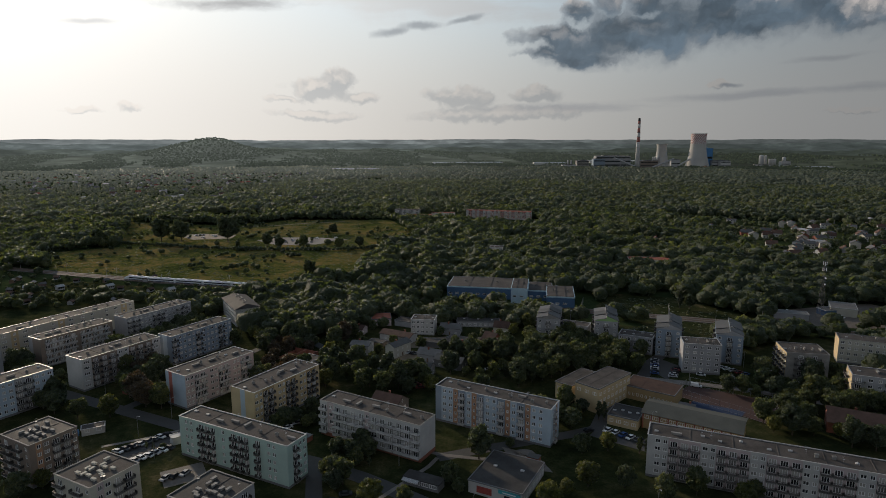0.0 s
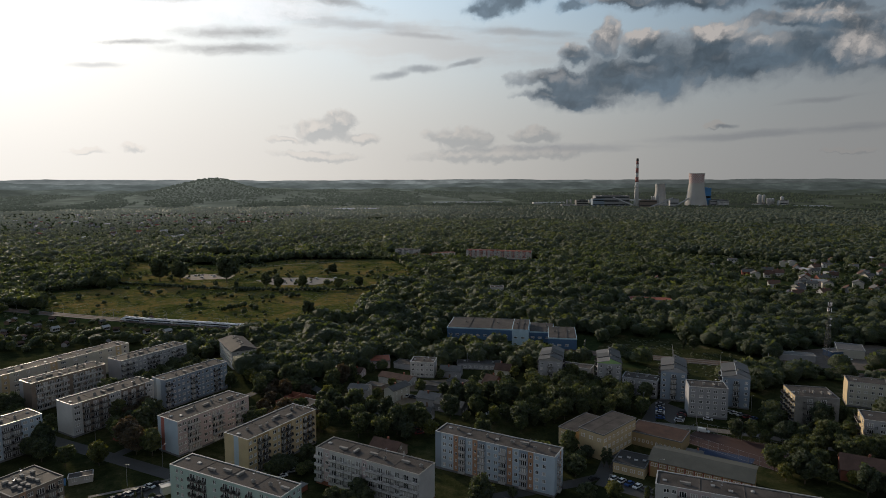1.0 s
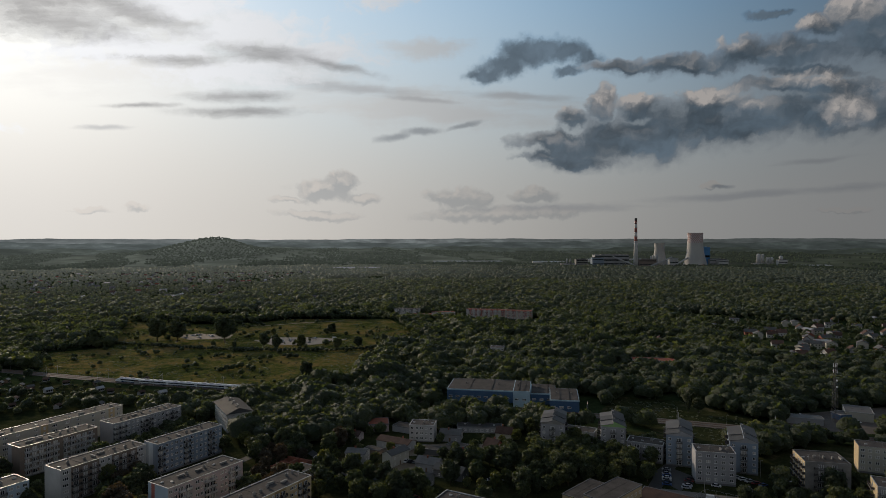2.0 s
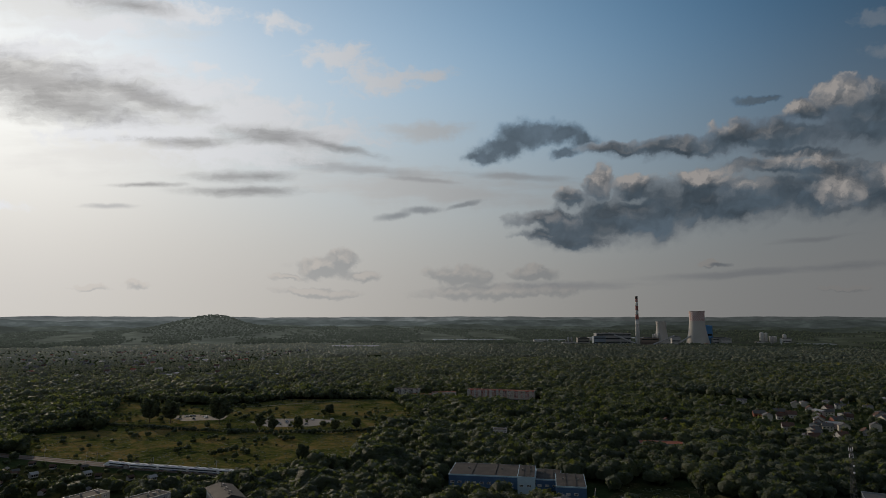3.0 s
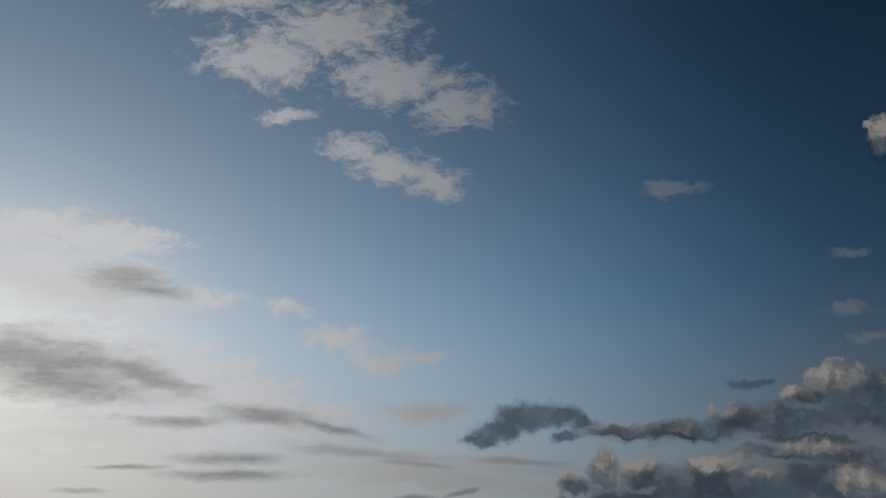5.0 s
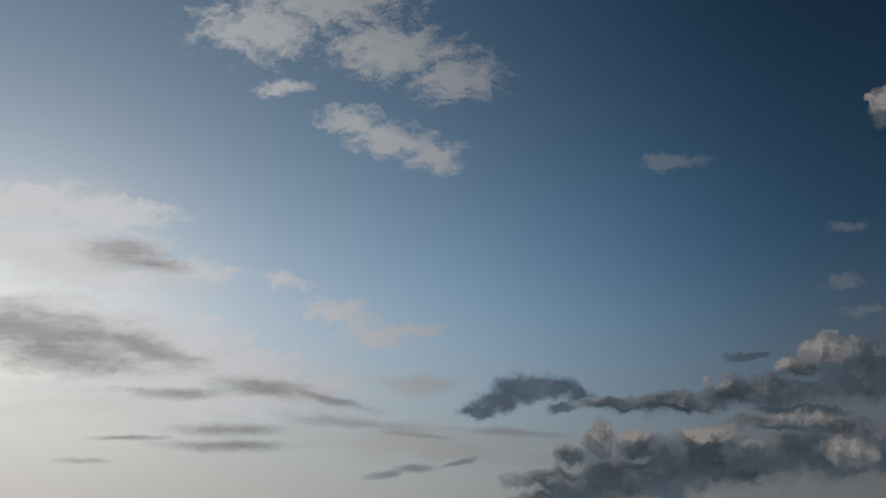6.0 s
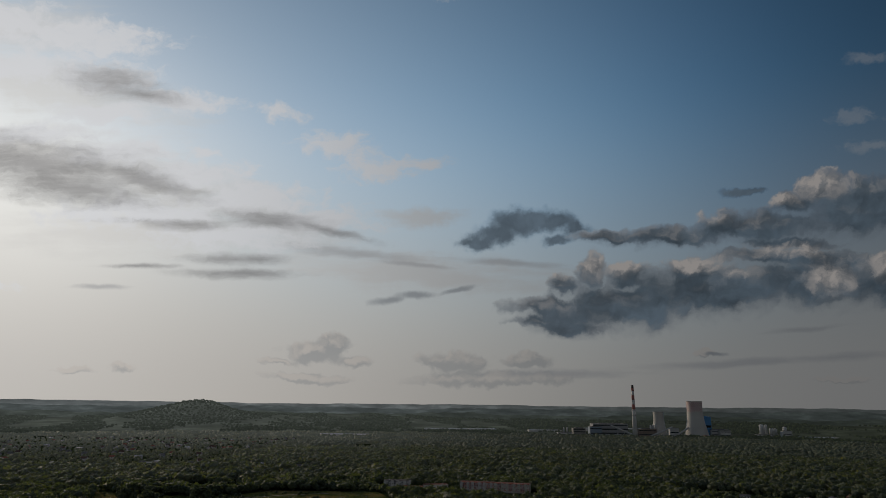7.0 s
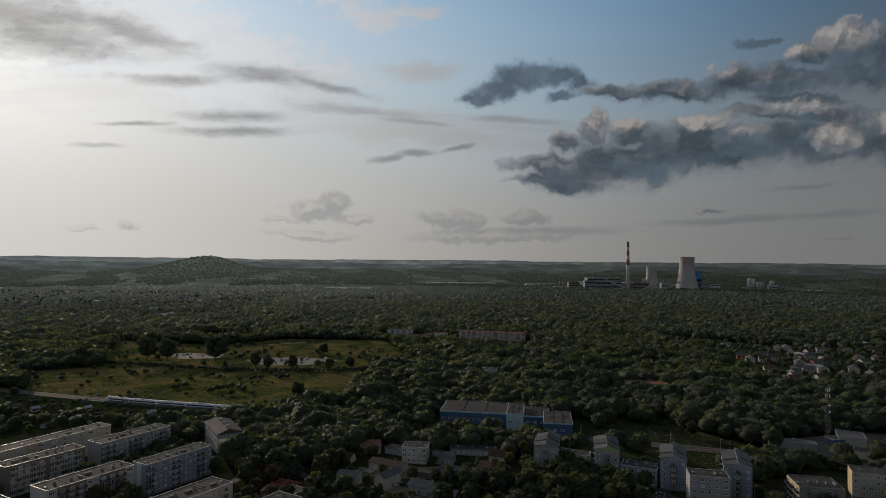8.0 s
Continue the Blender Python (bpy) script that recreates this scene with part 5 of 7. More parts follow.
flat_house("gym_annex", pose(66.5, 233.0, 0, 0, 0, -31.0), 12.0, 12.0, 4.4, YELLOW, DARK_FELT, "low yellow annex with dark green-black roof", "annex", [("front", 1.4)], rim=DARK_GREY, skylights=4, seed=3)
flat_house("canopy", pose(83.0, 217.5, 0, 0, 0, -31.0), 9.0, 5.0, 3.4, OCHRE, FELT, "low flat-roofed porch building beside the gymnasium", "annex", [("front", 1.1)], rim=CONCRETE)

# the shop in front
shop = flat_house("shop", pose(8.3, 184.0, 0, 0, 0, -27.5), 18.5, 21.5, 4.5, WHITE, DARK_FELT, "single-storey white shop with black felt roof and small hatches", "shop", [("right", 1.0)], rim=DARK_GREY, skylights=2, seed=5)
b = Build()
b.box(10.5, -0.3, 2.7, 18.0, -0.05, 3.9)
part("signboard", b, material("turquoise_sign", (0.06, 0.33, 0.36), 0.5, 0.1, 0.5, 5.0, 0.0), shop, "turquoise signboard")
b = Build()
b.box(12.0, -0.36, 3.1, 16.5, -0.32, 3.4)
part("lettering_bar", b, FRAME, shop)
b = Build()
b.box(3.0, -0.25, 1.0, 8.2, -0.05, 3.2)
part("hoarding", b, material("red_poster", (0.30, 0.06, 0.05), 0.6, 0.35, 0.8, 3.0, 0.0), shop, "red poster hoarding")
b = Build()
b.box(12.5, -0.12, 0, 14.6, 0.02, 2.2)
part("door", b, DARK_GLASS, shop)

# bus shelter kiosk
kiosk = thing("kiosk", pose(-13.2, 188.8, 0, 0, 0, -26), "dark kiosk with a pale ribbed awning", "kiosk")
b = Build()
b.box(0, 0, -0.1, 13, 4.5, 2.7)
part("body", b, DARK_GREY, kiosk)
b = Build()
b.box(-0.3, -0.3, 2.7, 13.3, 4.8, 2.95)
part("roof", b, DARK_FELT, kiosk)
for k in range(6):
    b = Build()
    b.face([(0.1 + k, -1.6, 2.35), (1.0 + k, -1.6, 2.35), (1.0 + k, -0.3, 2.85), (0.1 + k, -0.3, 2.85)])
    b.face([(0.1 + k, -0.3, 2.8), (1.0 + k, -0.3, 2.8), (1.0 + k, -1.6, 2.3), (0.1 + k, -1.6, 2.3)])
    part("awning_panel", b, PALE_SHEET, kiosk)
for k in range(4):
    part("window", FAR_WINDOWS["l"], None, kiosk, at=pose(2 + 3 * k, -0.06, 1.0))

# houses of the old quarter
block("white_villa", pose(-19.0, 350.0, 0, 0, 0, -8.0), 14.0, 11.0, 3, "three-storey white flat-roofed house with a roof terrace wall", (WHITE, DARK_GREY), {"front": "wswsw", "left": "ws", "right": "ws", "back": "wsw"},
      {"front": {}}, vents=3, seed=51, near=False, sh=2.8, z0=0.4, group="", category="house")
pitched_house("house", pose(-50.0, 316.5, 0, 0, 0, -14), 10.5, 8.0, 5.0, 1.3, WHITE, SHEET, "small white house with grey low-pitched roof", seed=1, floors=2)
pitched_house("house", pose(-36.5, 341.0, 0, 0, 0, -28), 20.0, 8.5, 3.8, 1.5, WHITE, TILE, "long low white house with dark brown roof", seed=2)
pitched_house("house", pose(-25.5, 308.5, 0, 0, 0, 52), 13.0, 6.5, 6.2, 1.6, CREAM, SHEET, "narrow tall grey-beige gabled house", seed=3, floors=2, plain_ends=True)
pitched_house("house", pose(-2.0, 350.0, 0, 0, 0, -12), 12.0, 9.0, 4.0, 2.0, GREY, SHEET, "low grey house with grey sheet roof", seed=4)
pitched_house("house", pose(21.5, 331.0, 0, 0, 0, -38), 7.5, 9.0, 3.4, 3.6, BRICK, TILE, "red brick house with steep dark roof", seed=5)
flat_house("long_shed", pose(8.5, 366.0, 0, 0, 0, -6), 26.0, 8.0, 3.6, GREY, DARK_FELT, "long low shed with dark roof and pale skylights", "shed", [("front", 0.9)], rim=DARK_GREY, skylights=3, seed=6)
pitched_house("house", pose(-13.5, 306.0, 0, 0, 0, -25), 12.0, 8.0, 4.0, 2.2, GREY, SHEET, "grey house with dark sheet roof by the yard", seed=7)
pitched_house("house", pose(-4.5, 298.0, 0, 0, 0, -28), 15.0, 8.0, 3.8, 1.8, DARK_GREY, SHEET, "long grey outbuilding with sheet roof", seed=8)
pitched_house("house", pose(-16.0, 285.0, 0, 0, 0, -20), 10.0, 8.0, 4.2, 2.0, GREY, SHEET, "grey rendered house with grey roof", seed=9, floors=1)
flat_house("garage_row", pose(-44.0, 366.0, 0, 0, 0, 8), 12.0, 13.0, 4.6, PINK, RED_TILE, "low pinkish building with dull red roof", "garage", [("right", 1.2)], rim=DARK_GREY)
flat_house("garage_row", pose(-30.0, 368.0, 0, 0, 0, -25), 14.0, 8.0, 3.6, GREY, FELT, "low grey garage row with felt roof", "garage", [], rim=DARK_GREY)
flat_house("white_shed", pose(-73.5, 297.0, 0, 0, 0, -32), 9.5, 8.0, 4.6, WHITE, FELT, "small white flat-roofed building", "shed", [("front", 1.5)])
pitched_house("house", pose(-31.0, 247.0, 0, 0, 0, -28), 13.0, 10.0, 3.6, 3.0, BROWN, TILE, "old brown house with patched dark roof", seed=12)
flat_house("hut", pose(-140.0, 222.0, 0, 0, 0, 28), 8.0, 4.4, 2.8, WHITE, FELT, "small white flat-roofed hut on the grass", "hut", [("front", 1.2)])
flat_house("garage", pose(-101.5, 214.8, 0, 0, 0, 40), 11.0, 3.4, 3.0, WHITE, PALE_SHEET, "long white garage tent beside the car park", "garage", [])
pitched_house("house", pose(4.0, 318.0, 0, 0, 0, -30), 12.0, 8.0, 3.6, 2.4, GREY, TILE, "grey house with dark tiled roof behind garden trees", seed=13)
pitched_house("house", pose(30.0, 352.0, 0, 0, 0, -20), 9.0, 8.0, 4.2, 2.6, CREAM, TILE, "cream house with dark tiled gable roof", seed=14)
pitched_house("house", pose(-58.0, 352.0, 0, 0, 0, -20), 11.0, 7.0, 3.4, 1.8, PINK, TILE, "low pink house with brown roof", seed=15)
flat_house("long_shed", pose(-14.0, 330.0, 0, 0, 0, -20), 14.0, 6.0, 3.0, DARK_GREY, DARK_FELT, "low dark shed with felt roof in a yard", "shed", [], rim=DARK_GREY)
flat_house("long_shed", pose(2.0, 336.0, 0, 0, 0, -30), 10.0, 6.0, 2.8, CONCRETE, FELT, "low concrete garage in a yard", "shed", [], rim=DARK_GREY)
flat_house("long_shed", pose(-42.0, 330.0, 0, 0, 0, -25), 9.0, 5.0, 2.8, BROWN, FELT, "small brown shed with felt roof", "shed", [], rim=DARK_GREY)
flat_house("white_shed", pose(-66.0, 316.0, 0, 0, 0, -20), 8.0, 5.0, 2.8, CONCRETE, SHEET, "small grey lean-to shed in a garden", "shed", [])
flat("yard", [(-36, 338), (2, 346), (40, 344), (36, 326), (4, 326), (-30, 326)], 0.05, DIRT, "trodden earth yards between old houses")
ruin = thing("building_shell", pose(-84.5, 303.0, 0, 0, 0, -26), "unfinished brick building shell without a roof", "ruin")
claim(pose(-84.5, 303.0, 0, 0, 0, -26), 15, 13)
for xa, ya, xb, yb, h in ((0, 0, 15, 0.4, 3.6), (0, 12.6, 15, 13, 4.2), (0, 0.4, 0.4, 12.6, 3.2), (14.6, 0.4, 15, 12.6, 4.6), (7, 0.4, 7.4, 12.6, 4.4), (0.4, 6.2, 7, 6.6, 3.8)):
    b = Build()
    b.box(xa, ya, -0.3, xb, yb, h)
    part("brick_wall", b, BRICK, ruin)
b = Build()
b.box(0.4, 0.4, 0.0, 14.6, 12.6, 0.12)
part("floor_slab", b, CONCRETE, ruin)
# three-storey house with a hipped roof by the railway
HIP_AT = pose(-127.0, 364.0, 0, 0, 0, 32.0)
hip = thing("hipped_house", HIP_AT, "four-storey white house with grey-brown hipped roof", "house")
claim(HIP_AT, 15, 35)
wall = Build()
found = []
for side, bays in (("front", "=s==s="), ("right", "wswswswsw"), ("back", "=s="), ("left", "lwllwllwll")):
    o, yaw = FACES[side](14.5, 34)
    found += facade(wall, o, yaw, 14.5 if side in ("front", "back") else 34, bays, 4, 0.4, 2.6, 2, 0, {})
part("wall", wall, [WHITE, DARK_GREY], hip)
r = Build()
e, z = 0.9, 11.3
A, B, C, D_ = (-e, -e, z), (14.5 + e, -e, z), (14.5 + e, 34 + e, z), (-e, 34 + e, z)
P, Q = (7.25, 1.5, z + 2.4), (7.25, 33.5, z + 2.4)
for q in ((A, B, P), (B, C, Q, P), (C, D_, Q), (D_, A, P, Q), (D_, C, B, A)):
    r.face(list(q))
part("roof", r, DARK_FELT, hip)
for c, kind, m, squeeze, w, base in found:
    part("window", FAR_WINDOWS[kind], None, hip, at=m)
for k in range(6):
    part("roof_chimney", VENTS[(0, 2)[k % 2]], None, hip, at=pose(6.5 + k % 2 * 2, 6 + 4.5 * k, z + 1.7, 0, 0, 90))

# depot to the east
flat_house("depot_hall", pose(268.0, 384.0, 0, 0, 0, 62), 18.0, 15.0, 5.5, CREAM, SHEET, "depot hall with grey sheet roof and pale rim", "depot", [], rim=PALE_SHEET)
flat_house("depot_hall", pose(214.0, 384.0, 0, 0, 0, -18), 20.0, 8.0, 4.0, GREY, SHEET, "low depot shed with grey sheet roof", "depot", [], rim=PALE_SHEET)
flat_house("depot_hall", pose(250.0, 388.0, 0, 0, 0, 10), 14.0, 8.0, 4.0, HALL_BLUE, SHEET, "blue container shed with grey roof", "depot", [])
flat_house("depot_hall", pose(262.0, 340.0, 0, 0, 0, 0), 16.0, 10.0, 4.5, CREAM, PALE_SHEET, "small cream depot building", "depot", [("front", 1.2)])
flat_house("long_house", pose(168.0, 545.0, 0, 0, 0, -10), 36.0, 14.0, 8.0, WHITE, RED_TILE, "long pale building with brownish-red flat roof", "building", [("left", 1.4), ("left", 4.6), ("front", 1.4), ("front", 4.6)], rim=CONCRETE)
block("white_villa", pose(46.0, 598.0, 0, 0, 0, -8.0), 13.0, 12.0, 3, "three-storey white house among trees", (WHITE, GREY), {"front": "wswsw", "left": "ws", "right": "ws", "back": "wsw"}, None, vents=2, seed=52, near=False, group="", category="house")
pitched_house("house", pose(30.0, 590.0, 0, 0, 0, -20), 14.0, 8.0, 4.0, 2.0, WHITE, SHEET, "white house with grey roof among trees", seed=55)
pitched_house("house", pose(100.0, 215.0 + 30, 0, 0, 0, -30), 6.0, 4.0, 2.6, 0.8, OCHRE, SHEET, "small ochre shed beside the school", seed=56)
# house with a steep brick gable at the east
pitched_house("house", pose(151.0, 226.0, 0, 0, 0, -28), 30.0, 11.0, 4.6, 4.2, BRICK, TILE, "old house with dark tiled roof and brick gable", seed=57)

# red-roofed blocks before the woods
for x, y, rot, L, lab, wallm, roofm, st in ((-72, 915, -14, 36, "four-storey white block with dark window bands", (WHITE, DARK_GREY), FELT, 4), (-45, 893, -10, 28, "low white block with red-brown hipped roof", (WHITE, CREAM), RED_TILE, 2),
                                     (-15, 912, 12, 34, "low block with red-brown roof among trees", (CREAM, WHITE), RED_TILE, 2), (34, 905, -13, 48, "four-storey red and white block with red roof", (WHITE, ROSE), RED_TILE, 4), (80, 893, -16, 48, "four-storey white and red block with brown roof", (CREAM, ROSE), RED_TILE, 4)):
    block("distant_block", pose(x, y, 0, 0, 0, rot), L, 13, st, lab, wallm, {"front": "w-dd-wd" * int(L / 16), "left": "=", "back": "w=w=", "right": "="}, {"front": {"d": 1, "w": 0}}, vents=3, seed=60 + int(x), near=False, roof=roofm, rim=roofm, group="red-roofed blocks", aerials=0)

# ---- suburbs: a few kinds of house, copied ----
def plain_house(name, at, L, D, H, ridge, wall_mat, roof_mat, lab, group, stack=False):
    """A far small house: wall with its windows let in, roof, chimney."""
    home = thing(name, at, lab, "house", group)
    b = Build()
    b.box(0, 0, -2, L, D, H)
    b.prism(0, L, 0, D, H, H + ridge)
    for u in (0.2, 0.5, 0.8):
        for z in (1.0, 3.6)[: 2 if H > 4.5 else 1]:
            b.box(L * u - 0.6, -0.05, z, L * u + 0.6, 0.0, z + 1.3, 1)
            b.box(L, D * u - 0.5, z, L + 0.05, D * u + 0.5, z + 1.3, 1)
    part("wall", b, [wall_mat, DARK_GLASS], home)
    r = Build()
    for ya, yb in ((-0.5, D / 2), (D + 0.5, D / 2)):
        p = [(-0.4, ya, H - 0.2), (L + 0.4, ya, H - 0.2), (L + 0.4, yb, H + ridge + 0.05), (-0.4, yb, H + ridge + 0.05)]
        q = [(x, y, z + 0.25) for x, y, z in p]
        r.face(q), r.face(list(reversed(p)))
        for i in range(4):
            r.face([p[i], p[(i + 1) % 4], q[(i + 1) % 4], q[i]])
    part("roof", r, roof_mat, home)
    if stack:
        c = Build()
        c.box(L * 0.4, D * 0.4, H, L * 0.4 + 0.7, D * 0.4 + 0.7, H + ridge + 0.9)
        c.box(L * 0.4 - 0.1, D * 0.4 - 0.1, H + ridge + 0.9, L * 0.4 + 0.8, D * 0.4 + 0.8, H + ridge + 1.05)
        part("chimney", c, BRICK, home)
    return home


KINDS = [plain_house("house", pose(340 + 22 * k, 590 + 30 * k, 0, 0, 0, 20 * k), L, D, H, ridge, wm, rm, lab, "suburban houses", True) for k, (L, D, H, ridge, wm, rm, lab) in enumerate((
    (11, 9, 4.2, 3.4, WHITE, TILE, "white detached house with brown tiled roof"), (10, 10, 5.8, 2.4, CREAM, SHEET, "cream detached house with grey roof"), (12, 9, 5.6, 1.0, WHITE, SHEET, "white two-storey house with flat grey roof"),
    (9, 8, 3.6, 3.2, GREY, TILE, "grey detached house with dark roof"), (13, 9, 4.0, 3.0, BRICK, SHEET, "brick house with grey roof"), (14, 10, 6.0, 1.1, PINK, PALE_SHEET, "pale house with light sheet roof")))]
FAR_KINDS = [plain_house("far_house", pose(-700 + 40 * k, 1290 + 30 * k, 0, 0, 0, 20 * k), L, D, H, ridge, wm, rm, lab, "houses of the far suburb") for k, (L, D, H, ridge, wm, rm, lab) in enumerate((
    (11, 9, 5.0, 3.2, WHITE, TILE, "white house of the far suburb"), (10, 10, 5.8, 2.4, CREAM, RED_TILE, "cream house of the far suburb"), (14, 9, 6.0, 1.0, WHITE, PALE_SHEET, "pale flat-roofed house of the far suburb"), (10, 9, 5.6, 3.2, GREY, SHEET, "grey house of the far suburb")))]
SHED_KINDS = [plain_house("garden_shed", pose(-330 + 9 * k, 452 + 5 * k, 0, 0, 0, 15 * k), L, D, H, ridge, wm, rm, lab, "allotment sheds") for k, (L, D, H, ridge, wm, rm, lab) in enumerate((
    (4.5, 3.5, 2.4, 1.0, WOOD, SHEET, "small timber allotment shed with grey roof"), (5.0, 4.0, 2.6, 1.2, WHITE, PALE_SHEET, "small pale allotment hut with light roof"), (4.0, 3.5, 2.4, 0.9, GREY, TILE, "small grey allotment shed with dark roof")))]
SUBURB = random.Random(7)


def sow_houses(count, where, spread, min_gap=17, kinds=None):
    placed, tries = [], 0
    while len(placed) < count and tries < count * 40:
        tries += 1
        x, y = where(SUBURB)
        if all(math.hypot(x - a, y - b) > min_gap for a, b in placed):
            placed.append((x, y))
            src = SUBURB.choice(kinds or KINDS)
            m = pose(x, y, float(land(x, y)) - 0.1, 0, 0, SUBURB.choice(spread) + SUBURB.uniform(-8, 8))
            copy_thing(src, m)
            claim(m, *((5, 4) if kinds is SHED_KINDS else (14, 10)))
    return placed


EAST_HOUSES = [(243, 680), (262, 688), (284, 660), (296, 648), (367, 706), (347, 650), (350, 602), (372, 596), (470, 775), (513, 772), (444, 615), (400, 560), (425, 690), (455, 720), (395, 730), (480, 690), (500, 720), (530, 730), (410, 640), (470, 650)]
for x, y in EAST_HOUSES:
    m = pose(x, y, 0, 0, 0, SUBURB.choice((-20, 70, 10)) + SUBURB.uniform(-8, 8))
    copy_thing(SUBURB.choice(KINDS), m)
    claim(m, 14, 10)
sow_houses(30, lambda r: (r.uniform(330, 640), r.uniform(580, 860)), (-25, 65), 20)
sow_houses(34, lambda r: (r.uniform(-400, -205), r.uniform(415, 500)), (10, 100, 60), 9, SHED_KINDS)
sow_houses(130, lambda r: (r.uniform(-1500, -480), r.uniform(1180, 2500)), (0, 90, 30), 22, FAR_KINDS)
sow_houses(14, lambda r: (r.uniform(-560, -180), r.uniform(1150, 1300)), (0, 90, 30), 22, FAR_KINDS)


# ---- power station ----
BASE_Z = -22.0
chimney = thing("power_station_chimney", pose(1002, 3200, BASE_Z - 2), "very tall concrete chimney with red and white bands", "chimney")
b = Build()
H_CH, R0, R1 = 252.0, 13.0, 6.2
for k, (za, zb) in enumerate(((0, 0.40), (0.40, 0.52), (0.52, 0.62), (0.62, 0.71), (0.71, 0.80), (0.80, 0.88), (0.88, 0.945), (0.945, 1.0))):
    rad = lambda u: R1 + (R0 - R1) * (1 - u) ** 1.4
    s = Build()
    s.tube(0, 0, [(H_CH * (za + (zb - za) * i / 3), rad(za + (zb - za) * i / 3)) for i in range(4)], 20)
    part("band", s, (TOWER, TOWER_WHITE, TOWER_RED, TOWER_WHITE, TOWER_RED, TOWER_WHITE, TOWER_RED, RAIL)[k], chimney, smooth=True)
s = Build()
for u in (0.5, 0.7, 0.9):
    s.tube(0, 0, [(H_CH * u, rad(u) + 0.2), (H_CH * u, rad(u) + 1.6), (H_CH * u + 1.4, rad(u) + 1.6)], 20, caps=False)
part("gallery", s, METAL, chimney)


def cooling_tower(at, label, height, base_r, throat_r, top_r, checks):
    """A hyperbolic shell on slanting legs; where checks is set, a red and white chequered collar."""
    home = thing("cooling_tower", at, label, "cooling tower", "cooling towers")
    n, rows, zt = 48, 26, height * 0.80

    def rad(z):
        return throat_r * math.sqrt(1 + ((z - zt) / zt) ** 2 * ((base_r / throat_r) ** 2 - 1)) if z < zt else throat_r + (top_r - throat_r) * ((z - zt) / (height - zt)) ** 2
    leg = height * 0.05
    zs = [leg + (height - leg) * i / rows for i in range(rows + 1)]
    s = Build()
    for j in range(rows):
        za, zb = zs[j], zs[j + 1]
        for k in range(n):
            a, c = math.tau * k / n, math.tau * (k + 1) / n
            mat = 0
            if checks and za > height * 0.70:
                mat = 1 + (j + k) % 2
            s.face([(rad(za) * math.cos(a), rad(za) * math.sin(a), za), (rad(za) * math.cos(c), rad(za) * math.sin(c), za),
                    (rad(zb) * math.cos(c), rad(zb) * math.sin(c), zb), (rad(zb) * math.cos(a), rad(zb) * math.sin(a), zb)], mat)
    part("shell", s, [TOWER, TOWER_RED, TOWER_WHITE], home)
    r = Build()
    r.tube(0, 0, [(height - 1.5, top_r + 0.1), (height - 1.5, top_r + 1.3), (height, top_r + 1.3), (height, top_r - 1.2), (height - 6, top_r - 1.2)], n, caps=False)
    part("rim", r, TOWER, home)
    for k in range(24):
        l = Build()
        a, c = math.tau * k / 24, math.tau * (k + 0.5) / 24
        for p, q in ((a, c), (a + math.tau / 24, c)):
            l.beam(((rad(0) + 2) * math.cos(p), (rad(0) + 2) * math.sin(p), -1), (rad(leg) * math.cos(q), rad(leg) * math.sin(q), leg + 0.3), 0.9, n=4)
        part("leg_pair", l, TOWER, home)
    return home


cooling_tower(pose(1311, 3200, BASE_Z), "tall concrete cooling tower with a red and white chequered collar", 173, 60, 37.0, 38.5, True)
cooling_tower(pose(1178, 3350, BASE_Z), "smaller plain grey concrete cooling tower", 119, 43, 26, 27.5, False)


def works(name, x, y, w, d, h, mat, label, roof=SHEET, bands=3, tanks=0):
    home = thing(name, pose(x, y, float(land(x, y)) - 1), label, "works building", "power station buildings")
    s = Build()
    s.box(0, 0, 0, w, d, h)
    part("wall", s, mat, home)
    rib = Build()
    rib.box(0, -0.5, 0, 1, 0, h)
    rib = rib.mesh("pilaster", [mat])
    for k in range(int(w / 9) + 1):
        part("pilaster", rib, None, home, at=Matrix.Translation((min(9.0 * k, w - 1), 0, 0)))
    s = Build()
    s.box(-0.6, -0.6, h, w + 0.6, d + 0.6, h + 1.2)
    s.box(w * 0.2, d * 0.3, h + 1.2, w * 0.8, d * 0.7, h + 3.5)
    part("roof", s, roof, home)
    for k in range(bands):
        s = Build()
        z = h * (k + 0.45) / bands
        s.box(2, -0.6, z, w - 2, -0.52, z + h * 0.12)
        part("window_band", s, DARK_GLASS, home)
    return home


works("boiler_house", 1352, 3240, 54, 60, 96, BOILER_BLUE, "tall blue boiler house behind the cooling tower", bands=1, roof=BOILER_BLUE)
works("turbine_house", 1395, 3220, 90, 50, 34, PALE_SHEET, "pale grey turbine house beside the cooling tower", bands=2)
works("works_hall", 1428, 3190, 52, 30, 32, WHITE, "white works building with window bands", bands=2)
# old boiler hall: lighter wall and roof colours stand in for haze
works("works_hall", 800, 3240, 180, 60, 58, GREY, "long grey-brown old boiler hall paled for haze", bands=3, roof=CONCRETE)
works("works_hall", 780, 3215, 60, 40, 44, BLUE_DARK, "blue-grey end of the old boiler hall", bands=2)
works("works_hall", 690, 3190, 62, 40, 36, CONCRETE, "grey concrete works building", bands=3)
works("works_hall", 610, 3170, 70, 30, 16, WHITE, "low white works building", bands=1)
works("works_hall", 1020, 3200, 90, 40, 36, BROWN, "brown-grey works building behind the chimney", bands=2)
works("works_hall", 1170, 3180, 46, 30, 42, PALE_SHEET, "pale sheet-clad conveyor house", bands=1)
works("works_hall", 1290, 3060, 16, 12, 14, ORANGE, "small brick-red building at the woods' edge", bands=1)


